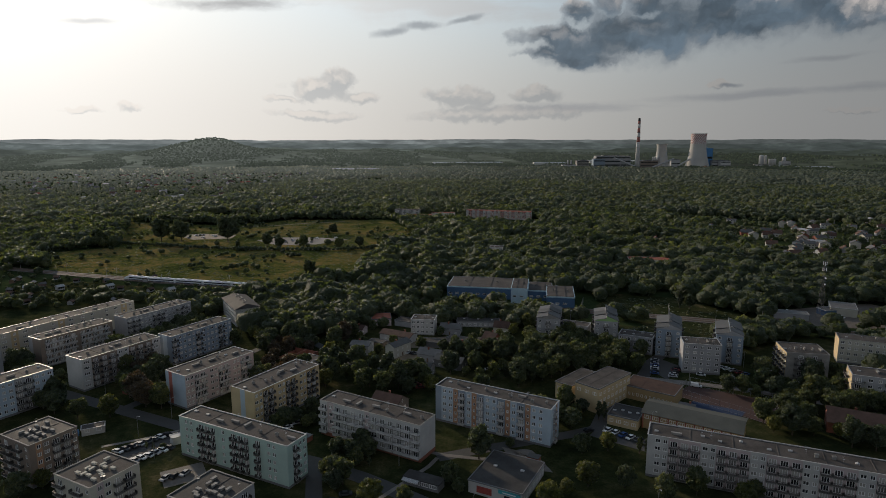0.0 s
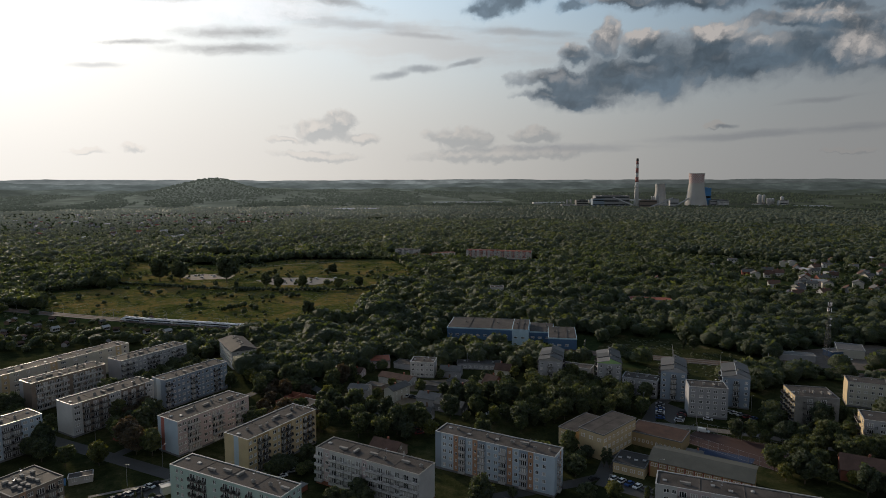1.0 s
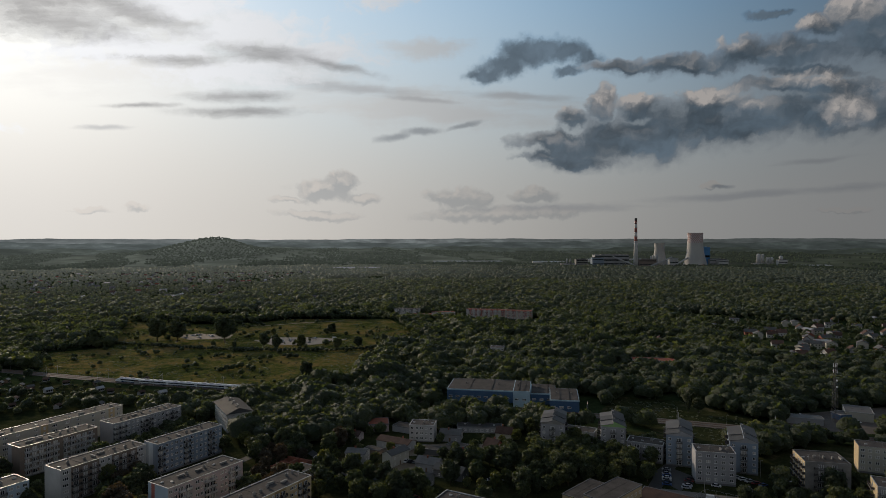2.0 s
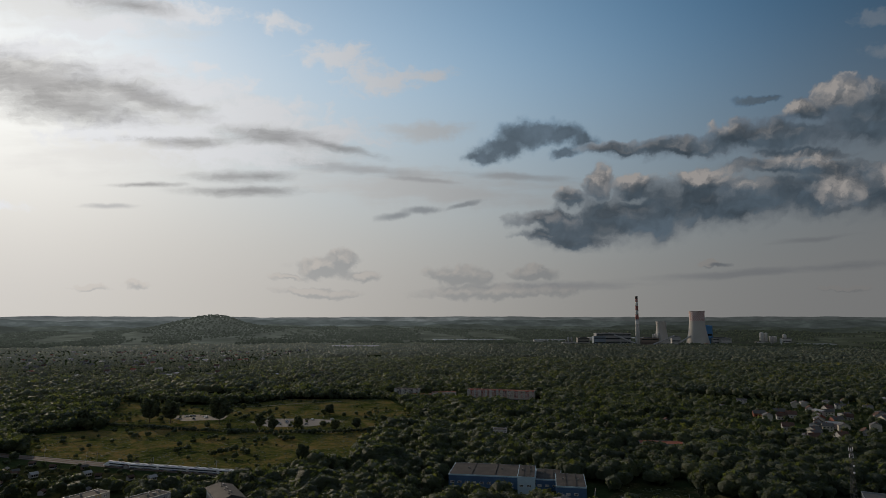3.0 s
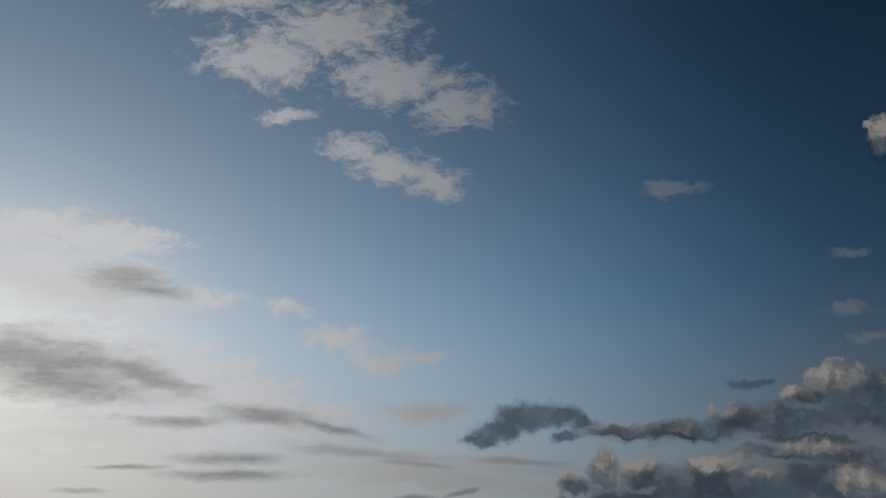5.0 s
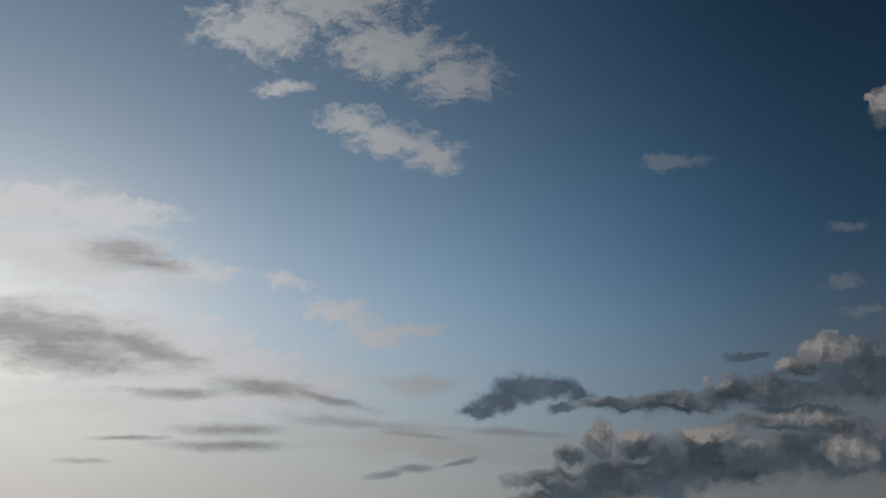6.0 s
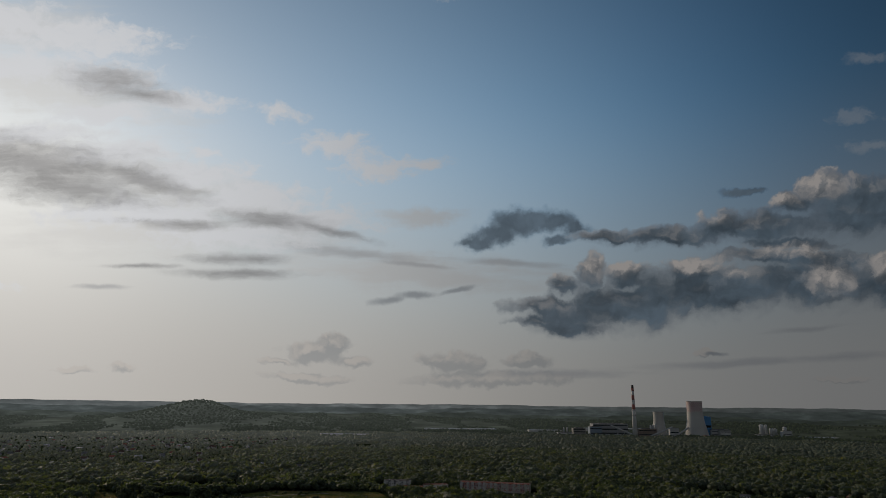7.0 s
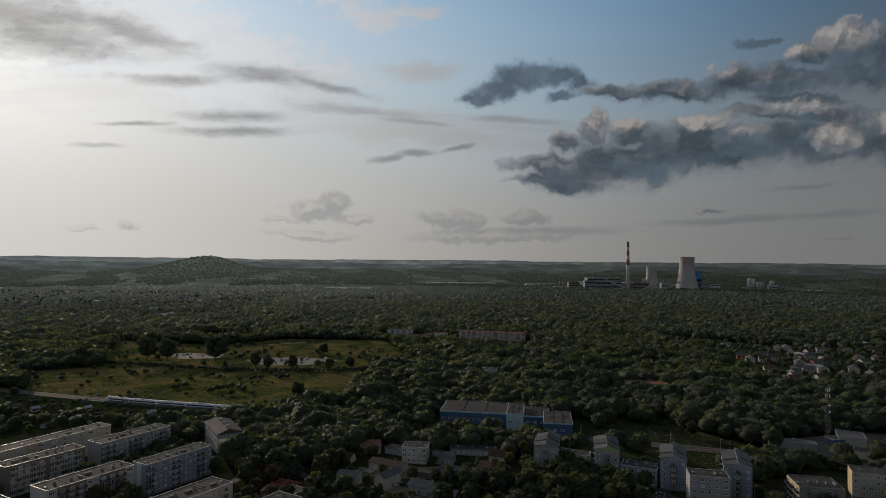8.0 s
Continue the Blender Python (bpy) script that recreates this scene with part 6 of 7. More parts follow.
def silo(x, y, r, h, mat, label):
    home = thing("silo", pose(x, y, float(land(x, y)) - 1), label, "silo", "silos")
    s = Build()
    s.tube(0, 0, [(0, r), (h * 0.9, r), (h * 0.97, r * 0.7), (h, r * 0.25)], 20)
    part("shell", s, mat, home, smooth=True)
    s = Build()
    for k in range(4):
        a = math.tau * k / 4
        s.beam((r * 1.05 * math.cos(a), r * 1.05 * math.sin(a), 0), (r * 1.05 * math.cos(a), r * 1.05 * math.sin(a), h * 0.9), 0.5, n=4)
    part("frame", s, METAL, home)


for x, y, r, h in ((1085, 3210, 4, 56), (1098, 3215, 5, 58), (1112, 3218, 4, 50), (1130, 3260, 9, 60), (640, 3180, 4, 42), (658, 3184, 4, 42)):
    silo(x, y, r, h, PALE_SHEET, "pale grey steel silo at the power station")
for x, y, r, h in ((1636, 3190, 12, 62), (1668, 3210, 7, 60), (1700, 3230, 7, 40), (1714, 3230, 7, 40), (1728, 3232, 7, 40), (1755, 3195, 10, 50)):
    silo(x, y, r, h, WHITE, "white ash silo on the open ground")
works("works_hall", 1600, 3175, 80, 20, 14, WHITE, "low white loading hall below the silos", bands=1)
works("works_hall", 1735, 3180, 48, 24, 30, WHITE, "white loading tower house", bands=1)
for a, c in (((1070, 3165, BASE_Z + 3), (1185, 3185, BASE_Z + 46)), ((1205, 3170, BASE_Z + 12), (1275, 3185, BASE_Z + 48)), ((880, 3195, BASE_Z + 50), (985, 3170, BASE_Z + 6))):
    home = thing("conveyor_bridge", Matrix.Translation(a), "pale enclosed slanting coal conveyor bridge", "conveyor", "conveyor bridges")
    s = Build()
    d = Vector(c) - Vector(a)
    s.beam((0, 0, 0), d, 4.2, n=4)
    part("gallery", s, PALE_SHEET, home)
    for u in (0.3, 0.6, 0.9):
        s = Build()
        p = d * u
        s.beam((p.x - 3, p.y, -a[2] + BASE_Z - 3), (p.x, p.y, p.z - 2), 0.8, n=4)
        s.beam((p.x + 3, p.y, -a[2] + BASE_Z - 3), (p.x, p.y, p.z - 2), 0.8, n=4)
        part("trestle", s, METAL, home)

# long low warehouses under the hills
for x, y, w, d, h, lab in ((-500, 2780, 215, 60, 13, "long white warehouse among the woods"), (-60, 3560, 250, 60, 12, "long pale warehouse below the hills"), (190, 3580, 160, 50, 12, "long pale warehouse below the hills"), (520, 3540, 190, 40, 11, "long pale warehouse below the hills"),
                           (860, 3640, 420, 90, 16, "vast pale warehouse behind the power station"), (-430, 2500, 60, 30, 9, "small pale works hall in the woods"), (1760, 3080, 200, 30, 8, "long low pale shed")):
    home = thing("warehouse", pose(x, y, float(land(x, y)) - 2, 0, 0, 3), lab, "warehouse", "far warehouses")
    claim(pose(x, y, 0, 0, 0, 3), w, d)
    s = Build()
    s.box(0, 0, 0, w, d, h)
    part("wall", s, WHITE, home)
    for k in range(int(w / 30)):
        s = Build()
        s.prism(k * 30, k * 30 + 29.5, 0, d, h, h + 2.5)
        part("roof_bay", s, PALE_SHEET, home)

# ---- train ----
train = thing("train", pose(0, 0, 0), "white and dark blue passenger train on the railway", "train")
head_s = 460.0
for k in range(10):
    x, y, hd = along(TRACK, head_s + 12.5 + 25.6 * k)
    off = -2.2
    m = pose(x - math.sin(radians(hd)) * off, y + math.cos(radians(hd)) * off, 0.5, 0, 0, hd)
    s = Build()
    L2, w = 12.4, 1.45
    if k == 0:
        rings_ = ((-L2, 0.5, 1.0, 0.7), (-L2 + 1.5, 0.45, 1.9, 1.15), (-L2 + 4, 0.4, 3.2, 1.42), (-L2 + 6, 0.4, 3.75, w), (L2, 0.4, 3.75, w))
    else:
        rings_ = ((-L2, 0.4, 3.75, w), (L2, 0.4, 3.75, w))
    for (xa, la, ha, wa), (xb, lb, hb, wb) in zip(rings_, rings_[1:]):
        prof = lambda lo, hi, ww: [(-ww, lo), (-ww, hi - 0.9), (-ww * 0.75, hi - 0.15), (ww * 0.75, hi - 0.15), (ww, hi - 0.9), (ww, lo)]
        A, B = prof(la, ha, wa), prof(lb, hb, wb)
        for i in range(6):
            j = (i + 1) % 6
            s.face([(xa, *A[i]), (xb, *B[i]), (xb, *B[j]), (xa, *A[j])])
    for xx, (lo, hi, ww) in ((rings_[0][0], rings_[0][1:]), (rings_[-1][0], rings_[-1][1:])):
        s.face([(xx, p, q) for p, q in prof(lo, hi, ww)])
    car = part("carriage", s, TRAIN_WHITE, train, at=m)
    s = Build()
    xa = -L2 + (6.5 if k == 0 else 0.8)
    for y_ in (-w - 0.02, w - 0.03):
        s.box(xa, y_, 1.75, L2 - 0.8, y_ + 0.05, 2.6)
    part("window_band", s, DARK_GLASS, car)
    s = Build()
    for y_ in (-w - 0.025, w - 0.035):
        s.box(xa, y_, 0.5, L2 - 0.3, y_ + 0.06, 1.0)
    part("blue_stripe", s, TRAIN_BLUE, car)
    s = Build()
    for u in (-6, 0, 6):
        s.box(u - 1.6, -0.8, 3.6, u + 1.6, 0.8, 3.95)
    part("roof_unit", s, METAL, car)
    s = Build()
    for u in (-9, -6.6, 6.6, 9):
        for y_ in (-0.75, 0.7):
            s.beam((u, y_, 0.35), (u, y_ + 0.1, 0.35), 0.42, n=10)
    part("wheels", s, RUBBER, car)
b = None
for k in range(17):
    x, y, hd = along(TRACK, 60 + 55 * k)
    for side in (-5.2, 5.2):
        home = thing("catenary_mast", pose(x - math.sin(radians(hd)) * side, y + math.cos(radians(hd)) * side, 0, 0, 0, hd + (0 if side < 0 else 180)), "grey steel catenary mast beside the railway", "mast", "catenary masts")
        s = Build()
        s.beam((0, 0, -0.3), (0, 0, 8.0), 0.16, 0.12, n=4)
        part("pole", s, METAL, home)
        s = Build()
        s.beam((0, 0, 6.4), (0, 2.8, 6.6), 0.06, n=4)
        s.beam((0, 0, 7.6), (0, 2.8, 6.6), 0.05, n=4)
        part("bracket", s, METAL, home)

# ---- lattice mast ----
mast = thing("radio_mast", pose(243, 383, 0), "tall grey lattice radio mast with antennas", "mast")
for sx, sy in ((-1, -1), (1, -1), (1, 1), (-1, 1)):
    s = Build()
    s.beam((1.4 * sx, 1.4 * sy, -0.3), (0.45 * sx, 0.45 * sy, 38), 0.09, 0.06, n=4)
    part("leg", s, MAST_STEEL, mast)
s = Build()
for k in range(18):
    za, zb = 38 * k / 18, 38 * (k + 1) / 18
    ra, rb = 1.4 - 0.95 * k / 18, 1.4 - 0.95 * (k + 1) / 18
    for (ax, ay), (bx, by) in (((-1, -1), (1, -1)), ((1, -1), (1, 1)), ((1, 1), (-1, 1)), ((-1, 1), (-1, -1))):
        s.beam((ra * ax, ra * ay, za), (rb * bx, rb * by, zb), 0.04, n=3)
        s.beam((rb * ax, rb * ay, zb), (rb * bx, rb * by, zb), 0.04, n=3)
part("bracing", s, MAST_STEEL, mast)
for k in range(6):
    a = math.tau * k / 6
    s = Build()
    s.box(-0.18, -0.12, 0, 0.18, 0.12, 2.2)
    part("antenna", s, FRAME, mast, at=pose(1.1 * math.cos(a), 1.1 * math.sin(a), (35.2, 31.5)[k % 2], 0, 0, math.degrees(a) + 90))
for z in (27, 23):
    s = Build()
    s.tube(0, 0, [(0, 0.55), (0.3, 0.55), (0.4, 0.2)], 14)
    part("dish", s, FRAME, mast, at=pose(0.2, -1.4, z, 90, 0, 0))


# ---- trees ----
def ico(level):
    bm = bmesh.new()
    bmesh.ops.create_icosphere(bm, subdivisions=level, radius=1.0)
    v = np.array([p.co[:] for p in bm.verts])
    f = np.array([[q.index for q in t.verts] for t in bm.faces])
    bm.free()
    return v, f


ICO1, ICO2 = ico(1), ico(2)


def lumpy(base, seed, rough=0.22):
    """A rounded leaf mass with an uneven outline."""
    v = base[0].copy()
    out = []
    for p in v:
        n = noise.noise(Vector(p) * 1.7 + Vector((seed * 3.1, seed, 0))) * rough * 1.6 + noise.noise(Vector(p) * 4.3 + Vector((0, seed * 2.3, 5))) * rough
        out.append(1 + n)
    return v * np.array(out)[:, None]


def leaf_quads(rs, centres, normals, size):
    """Small leaf sprays: a bent quad at each place, turned about its normal."""
    n = len(centres)
    a = rs.normal(size=(n, 3))
    u = np.cross(normals, a)
    u /= np.linalg.norm(u, axis=1)[:, None] + 1e-9
    w = np.cross(normals, u)
    s = (size * rs.uniform(0.6, 1.3, n))[:, None]
    tilt = normals * s * rs.uniform(-0.5, 0.5, n)[:, None]
    p = np.stack([centres - u * s - w * s * 0.7, centres + u * s - w * s * 0.5 + tilt, centres + u * s * 0.7 + w * s, centres - u * s * 0.8 + w * s * 0.8 - tilt], axis=1)
    return p.reshape(-1, 3), np.arange(n * 4).reshape(n, 4)


def tree_kind(seed, height, radius, mat, slim=1.0, leaves=620, trunk_share=0.22):
    """A broadleaf tree of its own shape: tapered trunk, limbs, and a crown of leaf masses and sprays. Gives back the two meshes."""
    rs = np.random.RandomState(seed)
    crown_h = height * (1 - trunk_share)
    zc = height * trunk_share + crown_h * 0.5
    lobes = []
    for k in range(24):
        t = (k + 0.5) / 24
        a = k * 2.4 + rs.uniform(-0.4, 0.4)
        z = zc + crown_h * 0.5 * (2 * t - 1) * 0.78
        reach = radius * math.sqrt(max(0.05, 1 - (2 * t - 1.08) ** 2)) * rs.uniform(0.30, 0.80)
        lobes.append((np.array([reach * math.cos(a), reach * math.sin(a), z]), radius * rs.uniform(0.24, 0.42) * (1.1 - 0.35 * t)))
    verts, faces, at = [], [], 0
    for i, (c, r) in enumerate(lobes):
        v = lumpy(ICO1, seed * 17 + i, 0.3) * np.array([r, r, r * 0.95 * slim]) * 0.9 + c
        verts.append(v)
        faces += (ICO1[1] + at).tolist()
        at += len(v)
    leaves = leaves * 2
    pick = rs.randint(0, len(lobes), leaves)
    d = rs.normal(size=(leaves, 3))
    d[:, 2] = np.abs(d[:, 2]) * 0.9 - 0.25
    d /= np.linalg.norm(d, axis=1)[:, None]
    cs = np.array([lobes[i][0] for i in pick])
    rr = np.array([lobes[i][1] for i in pick])
    pts = cs + d * (rr * rs.uniform(0.75, 1.22, leaves))[:, None]
    nrm = d + rs.normal(size=(leaves, 3)) * 0.55
    nrm /= np.linalg.norm(nrm, axis=1)[:, None]
    qv, qf = leaf_quads(rs, pts, nrm, radius * 0.082)
    verts.append(qv)
    faces += (qf + at).tolist()
    me = bpy.data.meshes.new("crown")
    me.from_pydata(np.concatenate(verts).tolist(), [], faces)
    me.materials.append(mat)
    t = Build()
    h1 = height * trunk_share
    t.beam((0, 0, -0.4), (0.1, 0, h1 * 1.3), height * 0.022, height * 0.016, n=6)
    t.beam((0.1, 0, h1 * 1.25), (0, 0.2, zc + crown_h * 0.15), height * 0.016, height * 0.007, n=5)
    for i in range(0, 20, 3):
        c, r = lobes[i]
        t.beam((0.1, 0, h1 * rs.uniform(0.8, 1.4)), tuple(c), height * 0.009, height * 0.004, n=4)
    return me, t.mesh("trunk", [BARK])


TREE_KINDS = []
for i, (h, r, mat, slim, lv, share, lab) in enumerate((
        (12, 5.2, LEAF_A, 1.0, 760, 0.18, "broad green deciduous tree on town grass"), (14, 5.0, LEAF_A, 1.15, 760, 0.2, "tall green deciduous tree beside town buildings"), (10, 4.6, LEAF_B, 1.0, 700, 0.15, "dark green round-crowned tree on grass"),
        (13, 5.6, LEAF_B, 1.0, 800, 0.18, "large dark green spreading tree"), (8.5, 3.9, LEAF_C, 1.0, 680, 0.16, "bright yellow-green young tree"), (11, 3.4, LEAF_A, 1.4, 640, 0.16, "slender green tree in leaf"),
        (11, 4.8, LEAF_D, 1.0, 720, 0.16, "copper-brown leaved round tree"), (15, 2.6, LEAF_B, 1.6, 620, 0.1, "narrow dark pointed conifer-like tree"), (7, 3.4, LEAF_A, 0.9, 560, 0.12, "small bushy green tree or shrub"), (9, 4.0, LEAF_C, 1.0, 680, 0.18, "light olive-green tree in leaf"))):
    crown, trunk = tree_kind(100 + i, h, r, mat, slim, lv, share)
    TREE_KINDS.append((crown, trunk, lab, r))


def inside(poly, x, y):
    """Which of the points lie in an outline."""
    x, y = np.asarray(x, float), np.asarray(y, float)
    hit = np.zeros(x.shape, bool)
    n = len(poly)
    for i in range(n):
        (xa, ya), (xb, yb) = poly[i], poly[(i + 1) % n]
        cross = ((ya > y) != (yb > y)) & (x < (xb - xa) * (y - ya) / (yb - ya + 1e-12) + xa)
        hit ^= cross
    return hit


FOOT_ARRAY = np.array(FOOT)
ROAD_LINES = [ROAD_MAIN, [(-46, 203), (-41, 178), (-22, 140)], [(-2, 206), (20, 214), (50, 224), (62, 230), (80, 212), (96, 202)], [(62, 230), (72, 252), (96, 282), (110, 306), (122, 320)],
              [(96, 282), (140, 268), (190, 240)], [(-137, 246), (-112, 300), (-97, 335), (-76, 338), (-45, 300), (-20, 292)]]
OPEN_PLACES = [[(-124, 207), (-108, 224), (-98, 219), (-112, 201)], [(-98, 196), (-86, 203), (-80, 193), (-92, 186)], [(62, 230), (82, 214), (78, 208), (57, 223)], [(100, 300), (112, 312), (121, 297), (108, 280)],
               [(-26, 322), (-10, 318), (-8, 292), (-24, 296)], [(104, 262), (116, 273), (148, 252), (132, 232)], [(205, 372), (222, 402), (300, 420), (320, 380), (262, 360)], [(22, 214), (34, 208), (38, 196), (26, 199)]]


def near_line(line, x, y, width):
    close = np.zeros(np.shape(x), bool)
    for (xa, ya), (xb, yb) in zip(line, line[1:]):
        dx, dy = xb - xa, yb - ya
        t = np.clip(((x - xa) * dx + (y - ya) * dy) / (dx * dx + dy * dy), 0, 1)
        close |= np.hypot(x - xa - t * dx, y - ya - t * dy) < width
    return close


def taken(x, y, margin):
    """Where a building, road, yard or track leaves no room for a tree."""
    x, y = np.atleast_1d(np.asarray(x, float)), np.atleast_1d(np.asarray(y, float))
    bad = near_line(TRACK, x, y, 7.0 + margin * 0.6)
    for line in ROAD_LINES:
        bad |= near_line(line, x, y, 3.2 + margin * 0.35)
    for poly in OPEN_PLACES:
        bad |= inside(poly, x, y)
    reach = FOOT_ARRAY
    if len(x) == 1:
        reach = FOOT_ARRAY[np.hypot(FOOT_ARRAY[:, 0] - x[0], FOOT_ARRAY[:, 1] - y[0]) < 150]
    for fx, fy, h, L, D in reach:
        c, s = math.cos(h), math.sin(h)
        u, w = (x - fx) * c + (y - fy) * s, -(x - fx) * s + (y - fy) * c
        bad |= (u > -margin) & (u < L + margin) & (w > -margin) & (w < D + margin)
    return bad


TREE_RND = random.Random(11)
TREE_MASTERS = {}
TREES = []


def plant(kind, x, y, size=1.0):
    crown, trunk, lab, r = TREE_KINDS[kind]
    m = pose(x, y, 0, 0, 0, TREE_RND.uniform(0, 360)) @ Matrix.Diagonal((size, size, size * TREE_RND.uniform(0.9, 1.1), 1))
    if kind not in TREE_MASTERS:
        home = thing("tree", m, lab, "tree", "trees of the town")
        part("trunk", trunk, None, home)
        part("crown", crown, None, home)
        TREE_MASTERS[kind] = home
    else:
        home = copy_thing(TREE_MASTERS[kind], Matrix())
        home.matrix_basis = m
    TREES.append((x, y))


for x, y, kind, size in ((13, 205, 3, 0.92), (48, 187, 9, 1.0), (51, 209, 2, 0.75), (61, 211, 9, 0.8), (70, 177, 0, 0.8), (94, 175, 4, 1.05), (33, 175, 9, 0.95), (-23, 177, 9, 1.0), (-12, 176, 8, 0.9), (-138, 239, 4, 1.15),
                         (-151, 238, 0, 0.8), (-163, 242, 3, 0.8), (-171, 247, 2, 0.9), (-128, 249, 6, 1.1), (-134, 254, 6, 1.2), (-153, 282, 1, 0.82), (-165, 272, 4, 0.6), (-38, 206, 2, 0.8), (-30, 211, 2, 0.8), (-33, 204, 3, 0.6),
                         (-117, 331, 0, 0.8), (-109, 341, 9, 1.0), (-103, 333, 9, 0.95), (-56, 335, 6, 1.15), (-86, 289, 6, 0.8), (-82, 284, 6, 0.7), (51, 229, 2, 0.9), (49, 241, 5, 0.8), (-136, 180, 2, 0.9), (-132, 186, 9, 0.75),
                         (110, 183, 0, 0.7), (121, 186, 2, 0.9), (171, 244, 9, 1.1), (181, 239, 5, 1.1), (182, 294, 2, 0.9), (147, 268, 0, 0.85), (51, 362, 4, 1.1), (63, 387, 7, 0.9), (162, 408, 7, 0.8), (168, 406, 0, 0.9), (17, 262, 0, 0.8),
                         (2, 189, 8, 1.0), (72, 209, 7, 0.5), (74, 207, 7, 0.5), (76, 206, 7, 0.5), (-110, 212, 7, 0.25), (-107, 211, 7, 0.25), (-104, 212, 8, 0.4), (25, 213, 8, 0.6), (-118, 186, 8, 0.8), (-145, 205, 8, 0.5), (64, 237, 7, 0.6), (66, 236, 7, 0.55),
                         (-26, 200, 7, 0.35), (5, 183, 8, 0.7), (40, 182, 4, 0.7), (82, 182, 0, 0.75), (60, 186, 2, 0.75), (100, 180, 8, 0.9)):
    plant(kind, x, y, size)

GROVES = [([(-62, 268), (-58, 300), (-8, 282), (-4, 262), (-30, 262)], 6.5, (0, 2, 3, 9, 0, 1), 22), ([(96, 300), (104, 316), (112, 300), (104, 288)], 6, (8, 2), 4),
          ([(-45, 190), (-30, 215), (-22, 210), (-34, 184)], 5, (2, 8, 0), 6), ([(150, 262), (200, 246), (186, 214), (136, 232)], 7, (0, 9, 1, 3), 14), ([(120, 262), (160, 272), (158, 258), (150, 250)], 6, (8, 0, 2), 7),
          ([(50, 340), (116, 333), (104, 292), (86, 288), (58, 284), (36, 270), (28, 280), (44, 308)], 6.6, (0, 1, 3, 5, 0), 66),
          ([(-66, 305), (-60, 334), (-30, 300), (-8, 284), (10, 318), (45, 322), (38, 272), (-1, 284), (-22, 276), (-48, 268)], 7.5, (0, 2, 8, 4, 8, 3), 24),
          ([(-161, 290), (-139, 292), (-116, 246), (-131, 243)], 7, (3, 0, 6, 2), 12), ([(-216, 296), (-180, 276), (-158, 240), (-181, 249)], 7, (3, 2, 0), 12),
          ([(155, 289), (204, 268), (169, 205), (125, 226)], 7, (2, 0, 9, 3, 8), 40), 
          ([(-106, 330), (-76, 342), (-58, 322), (-86, 300)], 6, (6, 3, 0, 2), 14), ([(-62, 362), (46, 350), (48, 288), (-62, 300)], 6, (8, 2, 8, 8, 4), 16), ([(-100, 280), (-70, 300), (-58, 270), (-70, 262)], 7, (6, 2, 0), 10), 
          ([(-175, 320), (-140, 345), (-130, 360), (-165, 335)], 7, (3, 0), 6), ([(-190, 300), (-160, 330), (-148, 318), (-178, 288)], 6, (0, 3, 2), 9), ([(-165, 350), (-142, 374), (-125, 352), (-150, 330)], 6, (3, 0, 1), 9), ([(-116, 376), (-98, 382), (-93, 350), (-108, 345)], 6, (3, 0, 2), 10),
          ([(-70, 222), (-53, 248), (-46, 242), (-60, 215)], 4, (8, 2), 7), ([(-240, 310), (-215, 345), (-208, 335), (-228, 300)], 6, (0, 3), 8), ([(36, 232), (52, 250), (60, 244), (46, 228)], 5, (8, 2, 0), 6), ([(20, 150), (60, 130), (120, 140), (70, 172), (40, 170)], 9, (0, 2, 9), 8)]
for poly, gap, kinds, most in GROVES:
    xs, ys = [p[0] for p in poly], [p[1] for p in poly]
    done = tries = 0
    while done < most and tries < 2500:
        tries += 1
        x, y = TREE_RND.uniform(min(xs), max(xs)), TREE_RND.uniform(min(ys), max(ys))
        if inside(poly, np.array([x]), np.array([y]))[0] and all(math.hypot(x - a, y - c) > gap * 0.8 for a, c in TREES) and not taken(x, y, 2.6)[0]:
            plant(TREE_RND.choice(kinds), x, y, TREE_RND.uniform(0.65, 1.0))
            done += 1
# the large single trees and bushes of the meadow
for x, y, kind, size in ((-321, 692, 3, 2.15), (-298, 692, 3, 2.0), (-243, 686, 3, 2.35), (-135, 748, 3, 1.1), (-372, 655, 3, 1.6), (-190, 655, 3, 1.2), (-175, 648, 2, 1.2), (-110, 640, 0, 1.1), (-90, 655, 2, 1.2), (-222, 655, 8, 0.9),
                         (-150, 650, 0, 1.2), (-60, 640, 3, 1.2), (-112, 505, 3, 1.1), (-250, 790, 8, 1.2), (-330, 780, 0, 1.0), (-275, 770, 0, 0.7), (-205, 745, 8, 1.0)):
    plant(kind, x, y, size)


